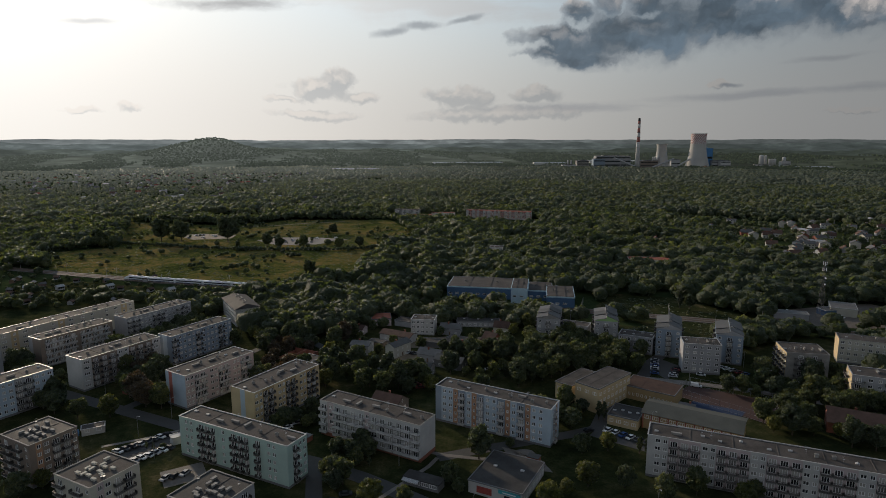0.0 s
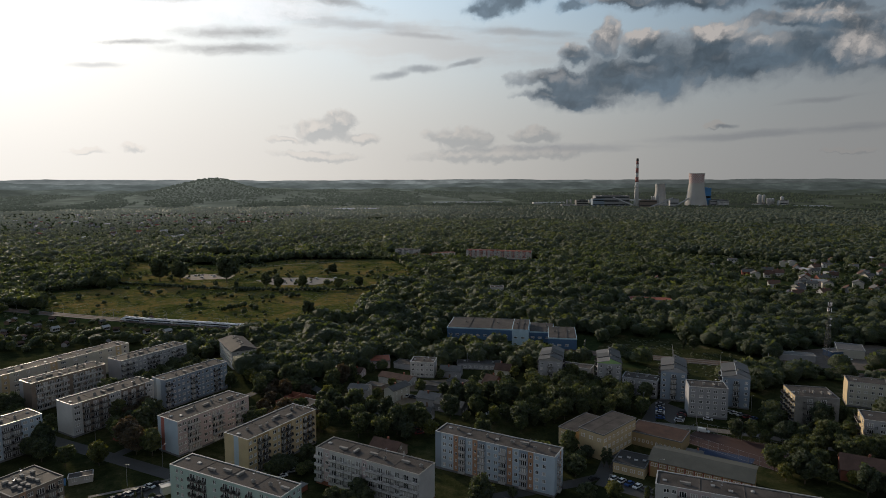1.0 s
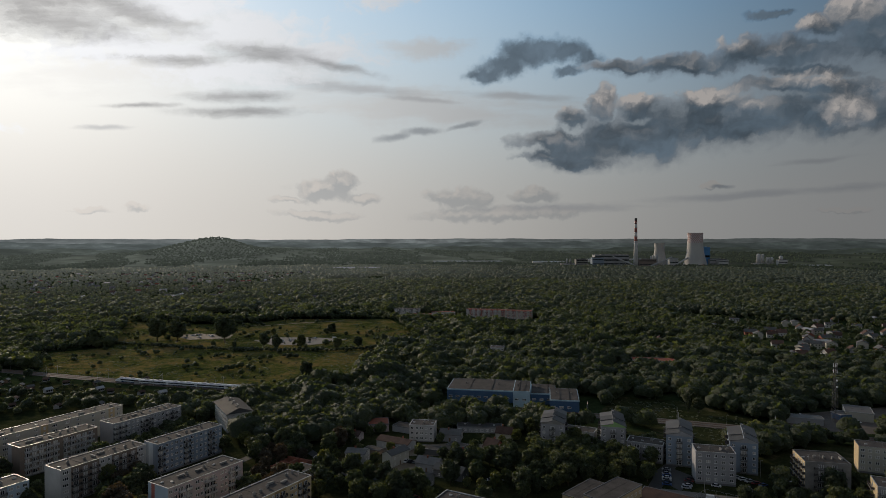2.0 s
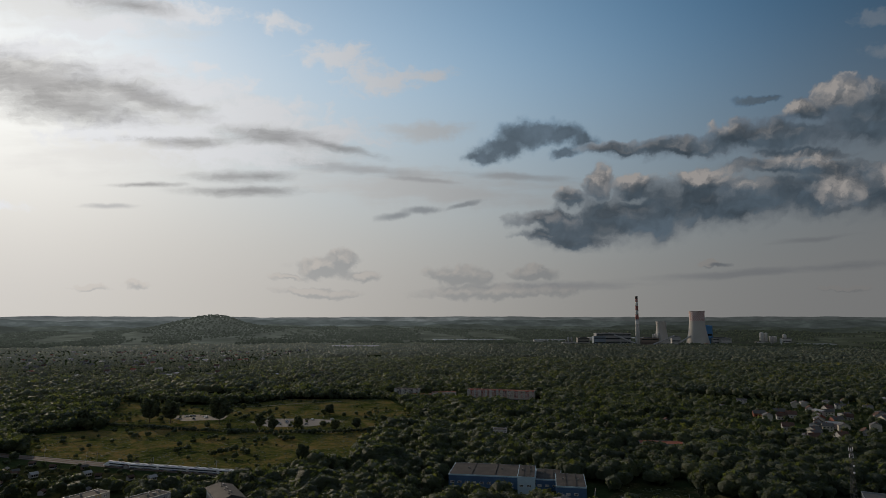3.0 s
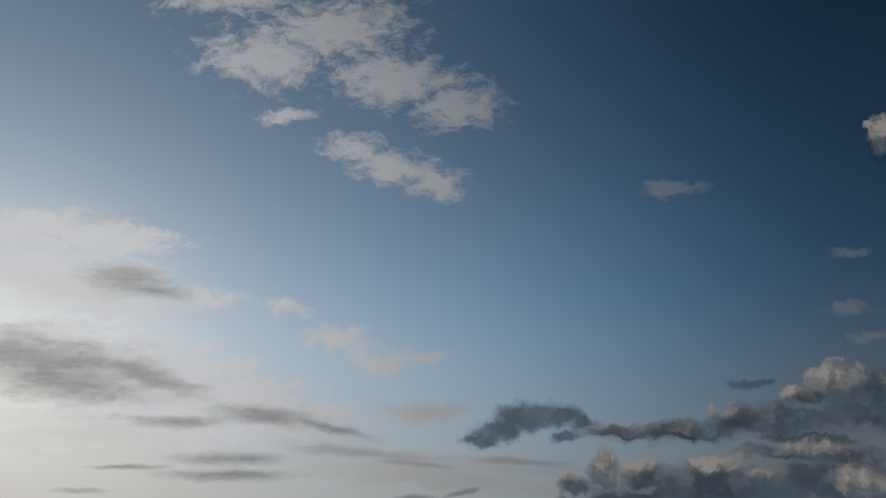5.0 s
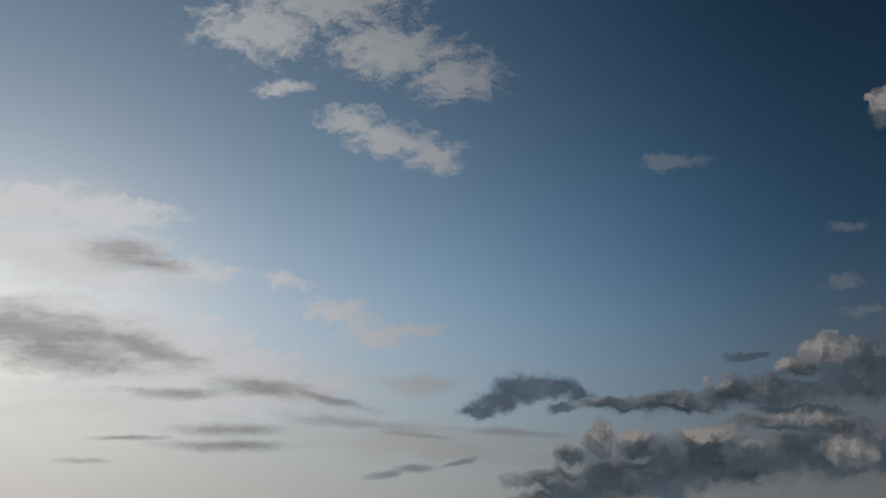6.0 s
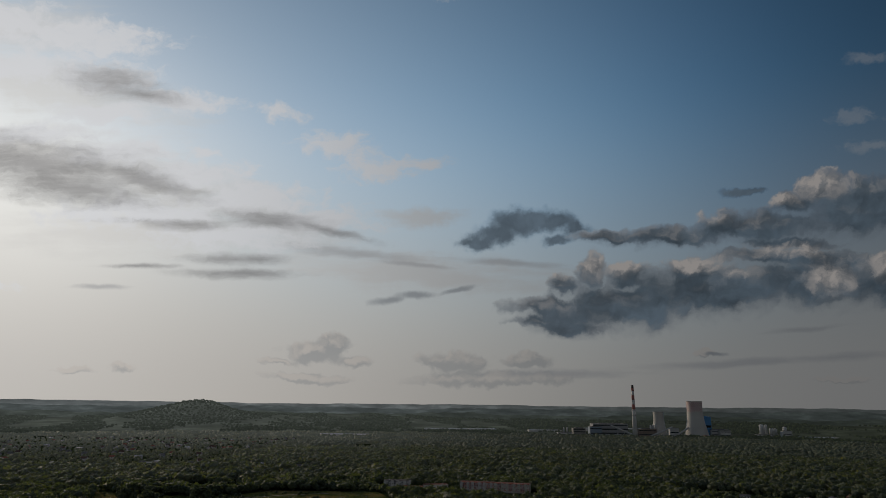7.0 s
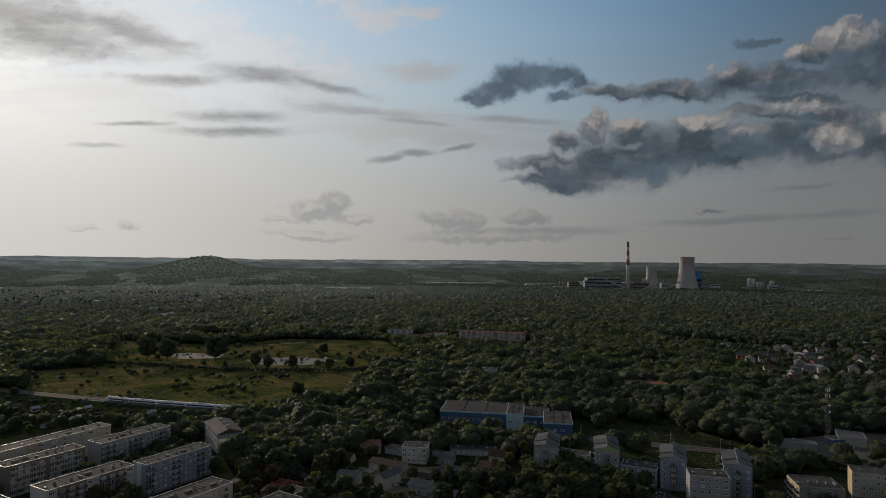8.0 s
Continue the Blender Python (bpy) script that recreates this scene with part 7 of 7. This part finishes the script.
# ---- woods ----
def woods(name, xs, ys, sizes, kinds, mat, label, sprays, rs, spray_size=0.13):
    """Many trees in one mesh: lumpy crowns, with leaf sprays on the nearer ones."""
    V, F4, n0 = [], [], 0
    zs = land(xs, ys)
    bases = kinds
    nb = len(bases)
    pick = rs.randint(0, nb, len(xs))
    tri = []
    for b_i, (bv, bf) in enumerate(bases):
        sel = np.where(pick == b_i)[0]
        if not len(sel):
            continue
        ang = rs.uniform(0, 6.28, len(sel))
        c, s = np.cos(ang), np.sin(ang)
        R_, H_ = sizes[sel] * rs.uniform(0.48, 0.64, len(sel)), sizes[sel]
        px = bv[None, :, 0] * R_[:, None]
        py = bv[None, :, 1] * R_[:, None]
        x = xs[sel, None] + px * c[:, None] - py * s[:, None]
        y = ys[sel, None] + px * s[:, None] + py * c[:, None]
        z = zs[sel, None] + H_[:, None] * (0.55 + 0.47 * bv[None, :, 2])
        P = np.stack([x, y, z], axis=2).reshape(-1, 3)
        V.append(P)
        offs = n0 + np.arange(len(sel)) * len(bv)
        tri.append((bf[None] + offs[:, None, None]).reshape(-1, 3))
        n0 += len(P)
    tri = np.concatenate(tri)
    quads = np.zeros((0, 4), int)
    if sprays:
        m = len(xs)
        d = rs.normal(size=(m, sprays, 3))
        d[:, :, 2] = np.abs(d[:, :, 2]) - 0.2
        d /= np.linalg.norm(d, axis=2)[:, :, None]
        R_ = (sizes * 0.56)[:, None]
        P = np.stack([xs[:, None] + d[:, :, 0] * R_ * rs.uniform(0.8, 1.12, (m, sprays)), ys[:, None] + d[:, :, 1] * R_ * rs.uniform(0.8, 1.12, (m, sprays)),
                      (zs + sizes * 0.55)[:, None] + d[:, :, 2] * (sizes * 0.50)[:, None] * rs.uniform(0.85, 1.12, (m, sprays))], axis=2).reshape(-1, 3)
        nr = d.reshape(-1, 3) + rs.normal(size=(m * sprays, 3)) * 0.6
        nr /= np.linalg.norm(nr, axis=1)[:, None]
        qv, qf = leaf_quads(rs, P, nr, np.repeat(sizes, sprays) * spray_size)
        V.append(qv)
        quads = qf + n0
    V = np.concatenate(V)
    me = bpy.data.meshes.new(name)
    me.vertices.add(len(V))
    me.vertices.foreach_set("co", V.ravel())
    loops = np.concatenate([tri.ravel(), quads.ravel()])
    me.loops.add(len(loops))
    me.loops.foreach_set("vertex_index", loops)
    me.polygons.add(len(tri) + len(quads))
    starts = np.concatenate([np.arange(len(tri)) * 3, len(tri) * 3 + np.arange(len(quads)) * 4])
    me.polygons.foreach_set("loop_start", starts)
    me.update(calc_edges=True)
    me.validate()
    me.materials.append(mat)
    return tagged(new(name, me), label, "woods", kind="stuff")


def upper(base, cut=-0.55):
    """The base shape without its hidden underside."""
    v, f = base
    keep = f[(v[f][:, :, 2].max(axis=1) > cut)]
    used = np.unique(keep)
    back_to = np.zeros(len(v), int)
    back_to[used] = np.arange(len(used))
    return v[used], back_to[keep]


FULL = [upper((lumpy(ICO2, 40 + k, 0.30), ICO2[1]), -0.45) for k in range(5)]
MID = [upper((lumpy(ICO1, 60 + k, 0.34), ICO1[1]), -0.4) for k in range(6)]
COARSE = [upper((lumpy(ICO1, 80 + k, 0.40), ICO1[1]), 0.0) for k in range(5)]
WOOD_RS = np.random.RandomState(5)


def patchy(x, y, scale, seed):
    """Slow random field between about -1 and 1."""
    r = np.random.RandomState(seed)
    f = np.zeros(np.shape(x))
    for k in range(7):
        a, w, p = r.uniform(0, 6.28), r.uniform(0.6, 2.2) / scale, r.uniform(0, 6.28)
        f += np.sin((x * math.cos(a) + y * math.sin(a)) * w * 6.28 + p)
    return f / 3.5


BELTS = [[(160, 345), (160, 312), (205, 345), (228, 342), (257, 385), (214, 368)], [(-122, 400), (-95, 345), (-62, 345), (-30, 365), (-28, 415), (-118, 445)], [(200, 255), (300, 180), (330, 300), (250, 335), (215, 300)],
         [(-38, 405), (-20, 372), (60, 360), (92, 380), (60, 392), (0, 396)], [(-205, 425), (-190, 385), (-140, 385), (-150, 425)]]
LOW_GROWTH = [(-420, 535), (-230, 482), (-120, 456), (-122, 432), (-235, 438), (-420, 480)]
CLEAR = [[(-95, 935), (-62, 868), (20, 848), (130, 822), (142, 880), (100, 900)], MEADOW_1, FIELD_2, MEADOW_3, [(-330, 60), (330, 60), (330, 300), (215, 345), (120, 372), (95, 400), (40, 400), (-30, 412), (-60, 345), (-100, 345), (-130, 362), (-150, 400), (-205, 420), (-300, 400), (-330, 380)]]


def scatter(r0, r1, gap, spread=40.0):
    """Jittered places in a fan ahead."""
    x0, x1, y1 = -r1 * 0.72, r1 * 0.72, r1
    gx, gy = np.meshgrid(np.arange(x0, x1, gap), np.arange(0, y1, gap))
    x = gx.ravel() + WOOD_RS.uniform(-0.48, 0.48, gx.size) * gap
    y = gy.ravel() + WOOD_RS.uniform(-0.48, 0.48, gx.size) * gap
    r, az = np.hypot(x, y), np.degrees(np.arctan2(x, y))
    ok = (r > r0) & (r < r1) & (np.abs(az) < spread)
    return x[ok], y[ok]


x, y = scatter(330, 1000, 7.0, 41)
free = ~taken(x, y, 4.0)
for poly in CLEAR:
    free &= ~inside(poly, x, y)
allot = (x < -180) & (y < 520)
houses_zone = (x > 330) & (y > 560)
keep = WOOD_RS.rand(len(x))
free &= np.where(allot, keep < 0.6, np.where(houses_zone, keep < 0.42, keep < 0.93 + 0.1 * patchy(x, y, 120, 2)))
x, y = x[free], y[free]
size = (9.8 + 2.6 * patchy(x, y, 90, 3)) * WOOD_RS.uniform(0.5, 1.3, len(x))
size = np.where((x < -180) & (y < 520), size * 0.62, size)
size = np.where((x > 330) & (y > 560), size * 0.6, size)
size = np.where(inside(LOW_GROWTH, x, y), size * 0.45, size)
near_set = np.hypot(x, y) < 640
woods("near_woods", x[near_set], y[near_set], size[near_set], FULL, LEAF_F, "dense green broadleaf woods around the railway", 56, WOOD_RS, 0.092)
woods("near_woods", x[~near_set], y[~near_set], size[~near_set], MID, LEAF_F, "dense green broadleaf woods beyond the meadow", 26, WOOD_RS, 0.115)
x, y = scatter(1000, 1750, 10.8, 40)
town = (x < -430) & (y > 1150)
free = ~taken(x, y, 5.0) & (WOOD_RS.rand(len(x)) < np.where(town, 0.45, 0.95))
x, y = x[free], y[free]
size = (11.2 + 2.2 * patchy(x, y, 160, 4)) * WOOD_RS.uniform(0.75, 1.2, len(x))
size = np.where((x < -430) & (y > 1150), size * 0.6, size)
# these crowns wear the leaf material with haze painted as emission
woods("far_woods", x, y, size, MID, FAR_HAZE_LEAF, "wide dark green forest", 8, WOOD_RS, 0.15)
x, y = scatter(1750, 3150, 14.5, 40)
free = ~taken(x, y, 8.0)
suburb = (x < -480) & (y < 2500)
free &= np.where(suburb, WOOD_RS.rand(len(x)) < 0.42, patchy(x, y, 600, 8) > -0.95)
x, y = x[free], y[free]
size = (12.5 + 2.2 * patchy(x, y, 200, 6)) * WOOD_RS.uniform(0.75, 1.2, len(x))
size = np.where((x < -480) & (y < 2500), size * 0.62, size)
# same glowing leaves here, the painted haze growing with distance
woods("far_woods", x, y, size, COARSE, FAR_HAZE_LEAF, "wide dark green forest before the power station", 0, WOOD_RS)
x, y = scatter(3150, 4660, 21.0, 40)
free = ~taken(x, y, 12.0) & (patchy(x, y, 700, 9) + 0.25 * patchy(x, y, 150, 10) > -0.25)
hill = np.hypot(x + 1405, y - 3800) < 420
free |= hill
free &= ~((x > 560) & (x < 1800) & (y < 3330) & (y > 3140))
x, y = x[free], y[free]
size = 12 * WOOD_RS.uniform(0.7, 1.25, len(x))
# hill trees glow slightly too, as haze painted into their material
woods("hill_woods", x, y, size, COARSE, HILL_HAZE_LEAF, "dark woods on the distant hills with thin painted haze", 0, WOOD_RS)
# belts of trees along the town's edge
x, y = scatter(200, 470, 6.6, 60)
free = ~taken(x, y, 3.0) & np.any([inside(p, x, y) for p in BELTS], axis=0)
x, y = x[free], y[free]
woods("tree_belt", x, y, WOOD_RS.uniform(5.5, 11.5, len(x)) * np.where((y > 355) & (x > -40) & (x < 100), 1.0, 1.0), FULL, LEAF_A, "belt of mixed green trees at the town's edge", 100, WOOD_RS, 0.08)
# bushes dotted over the meadow
x, y = WOOD_RS.uniform(-450, -30, 1500), WOOD_RS.uniform(470, 900, 1500)
free = inside(MEADOW_1, x, y) & ~taken(x, y, 1.0) & (WOOD_RS.rand(1500) < 0.36 + 0.5 * patchy(x, y, 120, 12))
x, y = x[free], y[free]
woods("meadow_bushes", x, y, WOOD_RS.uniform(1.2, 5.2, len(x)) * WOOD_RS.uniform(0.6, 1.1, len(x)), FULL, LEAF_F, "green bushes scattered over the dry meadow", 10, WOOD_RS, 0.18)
hx = np.concatenate([np.linspace(a[0], b[0], 22) for a, b in zip(((-445, 698), (-380, 683), (-300, 657), (-210, 633), (-110, 633)), ((-380, 683), (-300, 657), (-210, 633), (-110, 633), (-40, 660)))])
hy = np.concatenate([np.linspace(a[1], b[1], 22) for a, b in zip(((-445, 698), (-380, 683), (-300, 657), (-210, 633), (-110, 633)), ((-380, 683), (-300, 657), (-210, 633), (-110, 633), (-40, 660)))])
woods("hedge", hx, hy, WOOD_RS.uniform(2.5, 4.6, len(hx)), FULL, LEAF_B, "dark hedge along the dirt road in the meadow", 10, WOOD_RS, 0.18)

# grass and weed tussocks that roughen the meadows
n = 26000
x, y = WOOD_RS.uniform(-450, 220, n), WOOD_RS.uniform(340, 900, n)
free = (inside(MEADOW_1, x, y) | inside(FIELD_2, x, y)) & ~near_line(TRACK, x, y, 7.0) & (WOOD_RS.rand(n) < 0.75 + 0.5 * patchy(x, y, 60, 14))
for poly in ([(-322, 735), (-300, 752), (-252, 742), (-250, 715), (-290, 705)], [(-215, 700), (-190, 722), (-150, 722), (-110, 706), (-140, 672), (-185, 668)]):
    free &= ~inside(poly, x, y)
x, y = x[free], y[free]
TUFT = [upper((lumpy(ICO1, 90 + k, 0.5), ICO1[1]), 0.15) for k in range(4)]
woods("meadow_tussocks", x, y, WOOD_RS.uniform(0.22, 0.6, len(x)), [(v * np.array([3.4, 3.4, 0.9]) + np.array([0, 0, -0.6]), f) for v, f in TUFT], STRAW, "tussocks of dry and green meadow grass", 0, WOOD_RS)


# ---- cars ----
def car_kind(paint, label, van=False):
    """A parked car: lower body with arches, glass house, four wheels and lamps."""
    home = thing("car", pose(0, 0, -50), label, "car", "parked cars")
    b = Build()
    L, w = (2.5, 0.95) if van else (2.15, 0.88)
    prof = [(-L, 0.35), (-L, 0.75), (-L + 0.2, 0.9), (L - 0.5, 0.98), (L, 0.85), (L, 0.35)]
    for (xa, za), (xb, zb) in zip(prof, prof[1:] + prof[:1]):
        b.face([(xa, -w, za), (xb, -w, zb), (xb, w, zb), (xa, w, za)])
    b.face([(x, -w, z) for x, z in reversed(prof)])
    b.face([(x, w, z) for x, z in prof])
    part("body", b, paint, home)
    top = [(-1.25, 0.9), (-0.55, 1.42), (0.95, 1.46), (1.75, 0.97)] if not van else [(-1.6, 0.9), (-0.9, 1.9), (2.4, 1.95), (2.48, 0.97)]
    g, r = Build(), Build()
    for (xa, za), (xb, zb) in zip(top, top[1:]):
        (r if abs(za - zb) < 0.2 else g).face([(xa, -w * (0.93 if za < 1 else 0.76), za), (xb, -w * (0.93 if zb < 1 else 0.76), zb), (xb, w * (0.93 if zb < 1 else 0.76), zb), (xa, w * (0.93 if za < 1 else 0.76), za)])
    for s in (-1, 1):
        (r if van else g).face([(x, s * w * (0.93 if z < 1 else 0.76), z) for x, z in (top if s > 0 else reversed(top))])
    part("glass_house", g, CAR_GLASS, home)
    part("roof", r, paint, home)
    wheel = Build()
    wheel.beam((0, -0.1, 0), (0, 0.1, 0), 0.32, n=12)
    wm = wheel.mesh("wheel", [RUBBER])
    for x in (-L * 0.62, L * 0.62):
        for y in (-w + 0.05, w - 0.05):
            part("wheel", wm, None, home, at=pose(x, y, 0.32))
    return home


CAR_KINDS = [car_kind(p, lab, v) for p, lab, v in ((CAR_PAINTS[0], "white parked hatchback car", False), (CAR_PAINTS[1], "silver-grey parked hatchback car", False), (CAR_PAINTS[2], "dark grey parked hatchback car", False),
                                                   (CAR_PAINTS[3], "black parked hatchback car", False), (CAR_PAINTS[4], "dark blue parked hatchback car", False), (CAR_PAINTS[5], "maroon red parked hatchback car", False), (CAR_PAINTS[0], "white parked delivery van", True))]
CAR_USED = set()
CAR_RND = random.Random(21)


def park(x, y, heading, kind=None, z=0.09):
    kind = CAR_RND.randrange(6) if kind is None else kind
    m = pose(x, y, z, 0, 0, heading + CAR_RND.uniform(-3, 3) + CAR_RND.choice((0, 180)))
    if kind in CAR_USED:
        copy_thing(CAR_KINDS[kind], m)
    else:
        CAR_USED.add(kind)
        CAR_KINDS[kind].matrix_basis = m


for k in range(8):
    park(-119.5 + 1.75 * k, 209.5 + 1.9 * k, -22, (0, 2, 3, 1, 2, 2, 0, 3)[k])
for k in range(6):
    park(-110.5 + 1.75 * k, 203.0 + 1.9 * k, -22, (1, 0, 0, 1, 0, 2)[k])
for x, y, k in ((-94, 191.5, 1), (-91.4, 193, 3), (-88.6, 194.6, 1)):
    park(x, y, 72, k)
for k in range(6):
    park(65 + 2.4 * k, 226.4 - 2.0 * k, 40, (0, 0, 4, 0, 2, 2)[k])
park(76, 206.5, -40, 5), park(80.5, 211, -40, 3), park(57.5, 226.5, 25, 3)
for k in range(8):
    park(104 + 0.9 * k, 287 + 2.6 * k, -15, None)
for k in range(5):
    park(111.5 + 1.4 * k, 283 + 2.6 * k, -15, None)
for k in range(5):
    park(-23.5 + 2.3 * k, 318.5 - 0.7 * k, 70, (1, 0, 0, 3, 2)[k])
for k in range(5):
    park(-17.0 + 1.6 * k, 279.0 - 2.4 * k, 15, None)
park(-62, 229, 30, 0), park(-58.8, 233, 30, 1), park(-35, 178, 10, 3), park(-31.5, 182, 10, 2), park(118, 271, -25, 6), park(126, 285, -25, 0), park(23, 292, 0, 0), park(28, 292.5, 0, 0)
park(-141.8, 218.0, 28, 3), park(0, 335, 20, 0), park(10, 325, 0, 2)
for k in range(7):
    park(136 + 2.0 * k, 300 - 2.4 * k, 20, None)
for k in range(12):
    park(CAR_RND.uniform(-312, -258), CAR_RND.uniform(715, 742), CAR_RND.uniform(0, 180), CAR_RND.choice((0, 1, 6, 0)), 0.1)
for k in range(14):
    park(CAR_RND.uniform(-205, -125), CAR_RND.uniform(676, 716), CAR_RND.uniform(0, 180), CAR_RND.choice((0, 1, 6, 2)), 0.1)
for k in range(8):
    park(CAR_RND.uniform(228, 262), CAR_RND.uniform(384, 402), CAR_RND.uniform(0, 180), CAR_RND.choice((0, 1, 6, 5)), 0.09)

# ---- street lamps ----
lamp = thing("street_lamp", pose(-15.5, 200.5, 0, 0, 0, 60), "tall grey steel street lamp", "street lamp", "street lamps")
b = Build()
b.tube(0, 0, [(-0.3, 0.12), (0.8, 0.11), (8.5, 0.06)], 8)
part("pole", b, METAL, lamp)
b = Build()
b.beam((0, 0, 8.4), (0, -1.3, 8.8), 0.05, 0.04)
part("arm", b, METAL, lamp)
b = Build()
b.box(-0.16, -1.9, 8.72, 0.16, -1.2, 8.86)
part("head", b, FLASHING, lamp)
for x, y, h in ((-57, 213, 150), (-80, 222, 150), (-112, 238, 150), (-150, 258, 150), (82, 226, 60), (118, 279, 60), (150, 270, 60), (131, 262, 200), (180, 250, 60), (60, 214, 30), (30, 220, 30), (-88, 335, 90), (-97, 336, 90), (15, 370, 0), (80, 372, 0), (100, 300, 0), (171, 372, 0), (152, 296, 0), (-118, 222, 60), (-104, 205, 60), (66, 172, 0), (9, 168, 150)):
    copy_thing(lamp, pose(x, y, 0, 0, 0, h))

# ---- fence round the sports court ----
fence = thing("sports_fence", pose(0, 0, 0), "tall wire-mesh fence round the sports court", "fence")
corners = [(104, 262), (116, 273), (148, 252), (132, 232), (104, 262)]
for (xa, ya), (xb, yb) in zip(corners, corners[1:]):
    n = int(math.hypot(xb - xa, yb - ya) / 4)
    for k in range(n):
        b = Build()
        x, y = xa + (xb - xa) * k / n, ya + (yb - ya) * k / n
        b.beam((x, y, 0), (x, y, 4.0), 0.06, n=5)
        part("post", b, METAL, fence)
    for z in (0.3, 2.0, 3.95):
        b = Build()
        b.beam((xa, ya, z), (xb, yb, z), 0.03, n=4)
        part("wire_rail", b, METAL, fence)

# ---- clutter near the blocks ----
def bin_shelter(x, y, h):
    home = thing("bin_shelter", pose(x, y, 0, 0, 0, h), "small brick bin shelter with flat roof", "shelter", "bin shelters")
    b = Build()
    b.box(0, 0, 0, 4, 0.2, 2.1), b.box(0, 0.2, 0, 0.2, 3, 2.1), b.box(3.8, 0.2, 0, 4, 3, 2.1)
    part("wall", b, BRICK, home)
    b = Build()
    b.box(-0.2, -0.2, 2.1, 4.2, 3.2, 2.25)
    part("roof", b, SHEET, home)
    for k in range(3):
        b = Build()
        b.tube(0.8 + 1.2 * k, 1.6, [(0, 0.4), (1.1, 0.5), (1.2, 0.5), (1.3, 0.3)], 8)
        part("bin", b, RAIL, home)


for x, y, h in ((-52, 216, 60), (30, 203, -28), (-98, 238, 60), (90, 208, -20), (-143, 262, 60)):
    bin_shelter(x, y, h)
pool = thing("tarpaulin", pose(-146.5, 219.5, 0, 0, 0, 30), "blue tarpaulin tent beside the hut", "tarpaulin")
b = Build()
b.prism(0, 6, 0, 3.5, 0.9, 2.2)
b.box(0, 0.1, 0, 6, 3.4, 0.9)
part("sheet", b, POOL, pool)
heap_ = thing("rubble_heap", pose(30, 209, 0.05), "pale heap of sand and rubble in the yard", "rubble")
v = lumpy(ICO2, 7, 0.35) * np.array([3.6, 2.6, 1.3])
v[:, 2] = np.maximum(v[:, 2], -0.05)
me = bpy.data.meshes.new("heap")
me.from_pydata(v.tolist(), [], ICO2[1].tolist())
me.materials.append(PAVING)
part("heap", me, None, heap_)
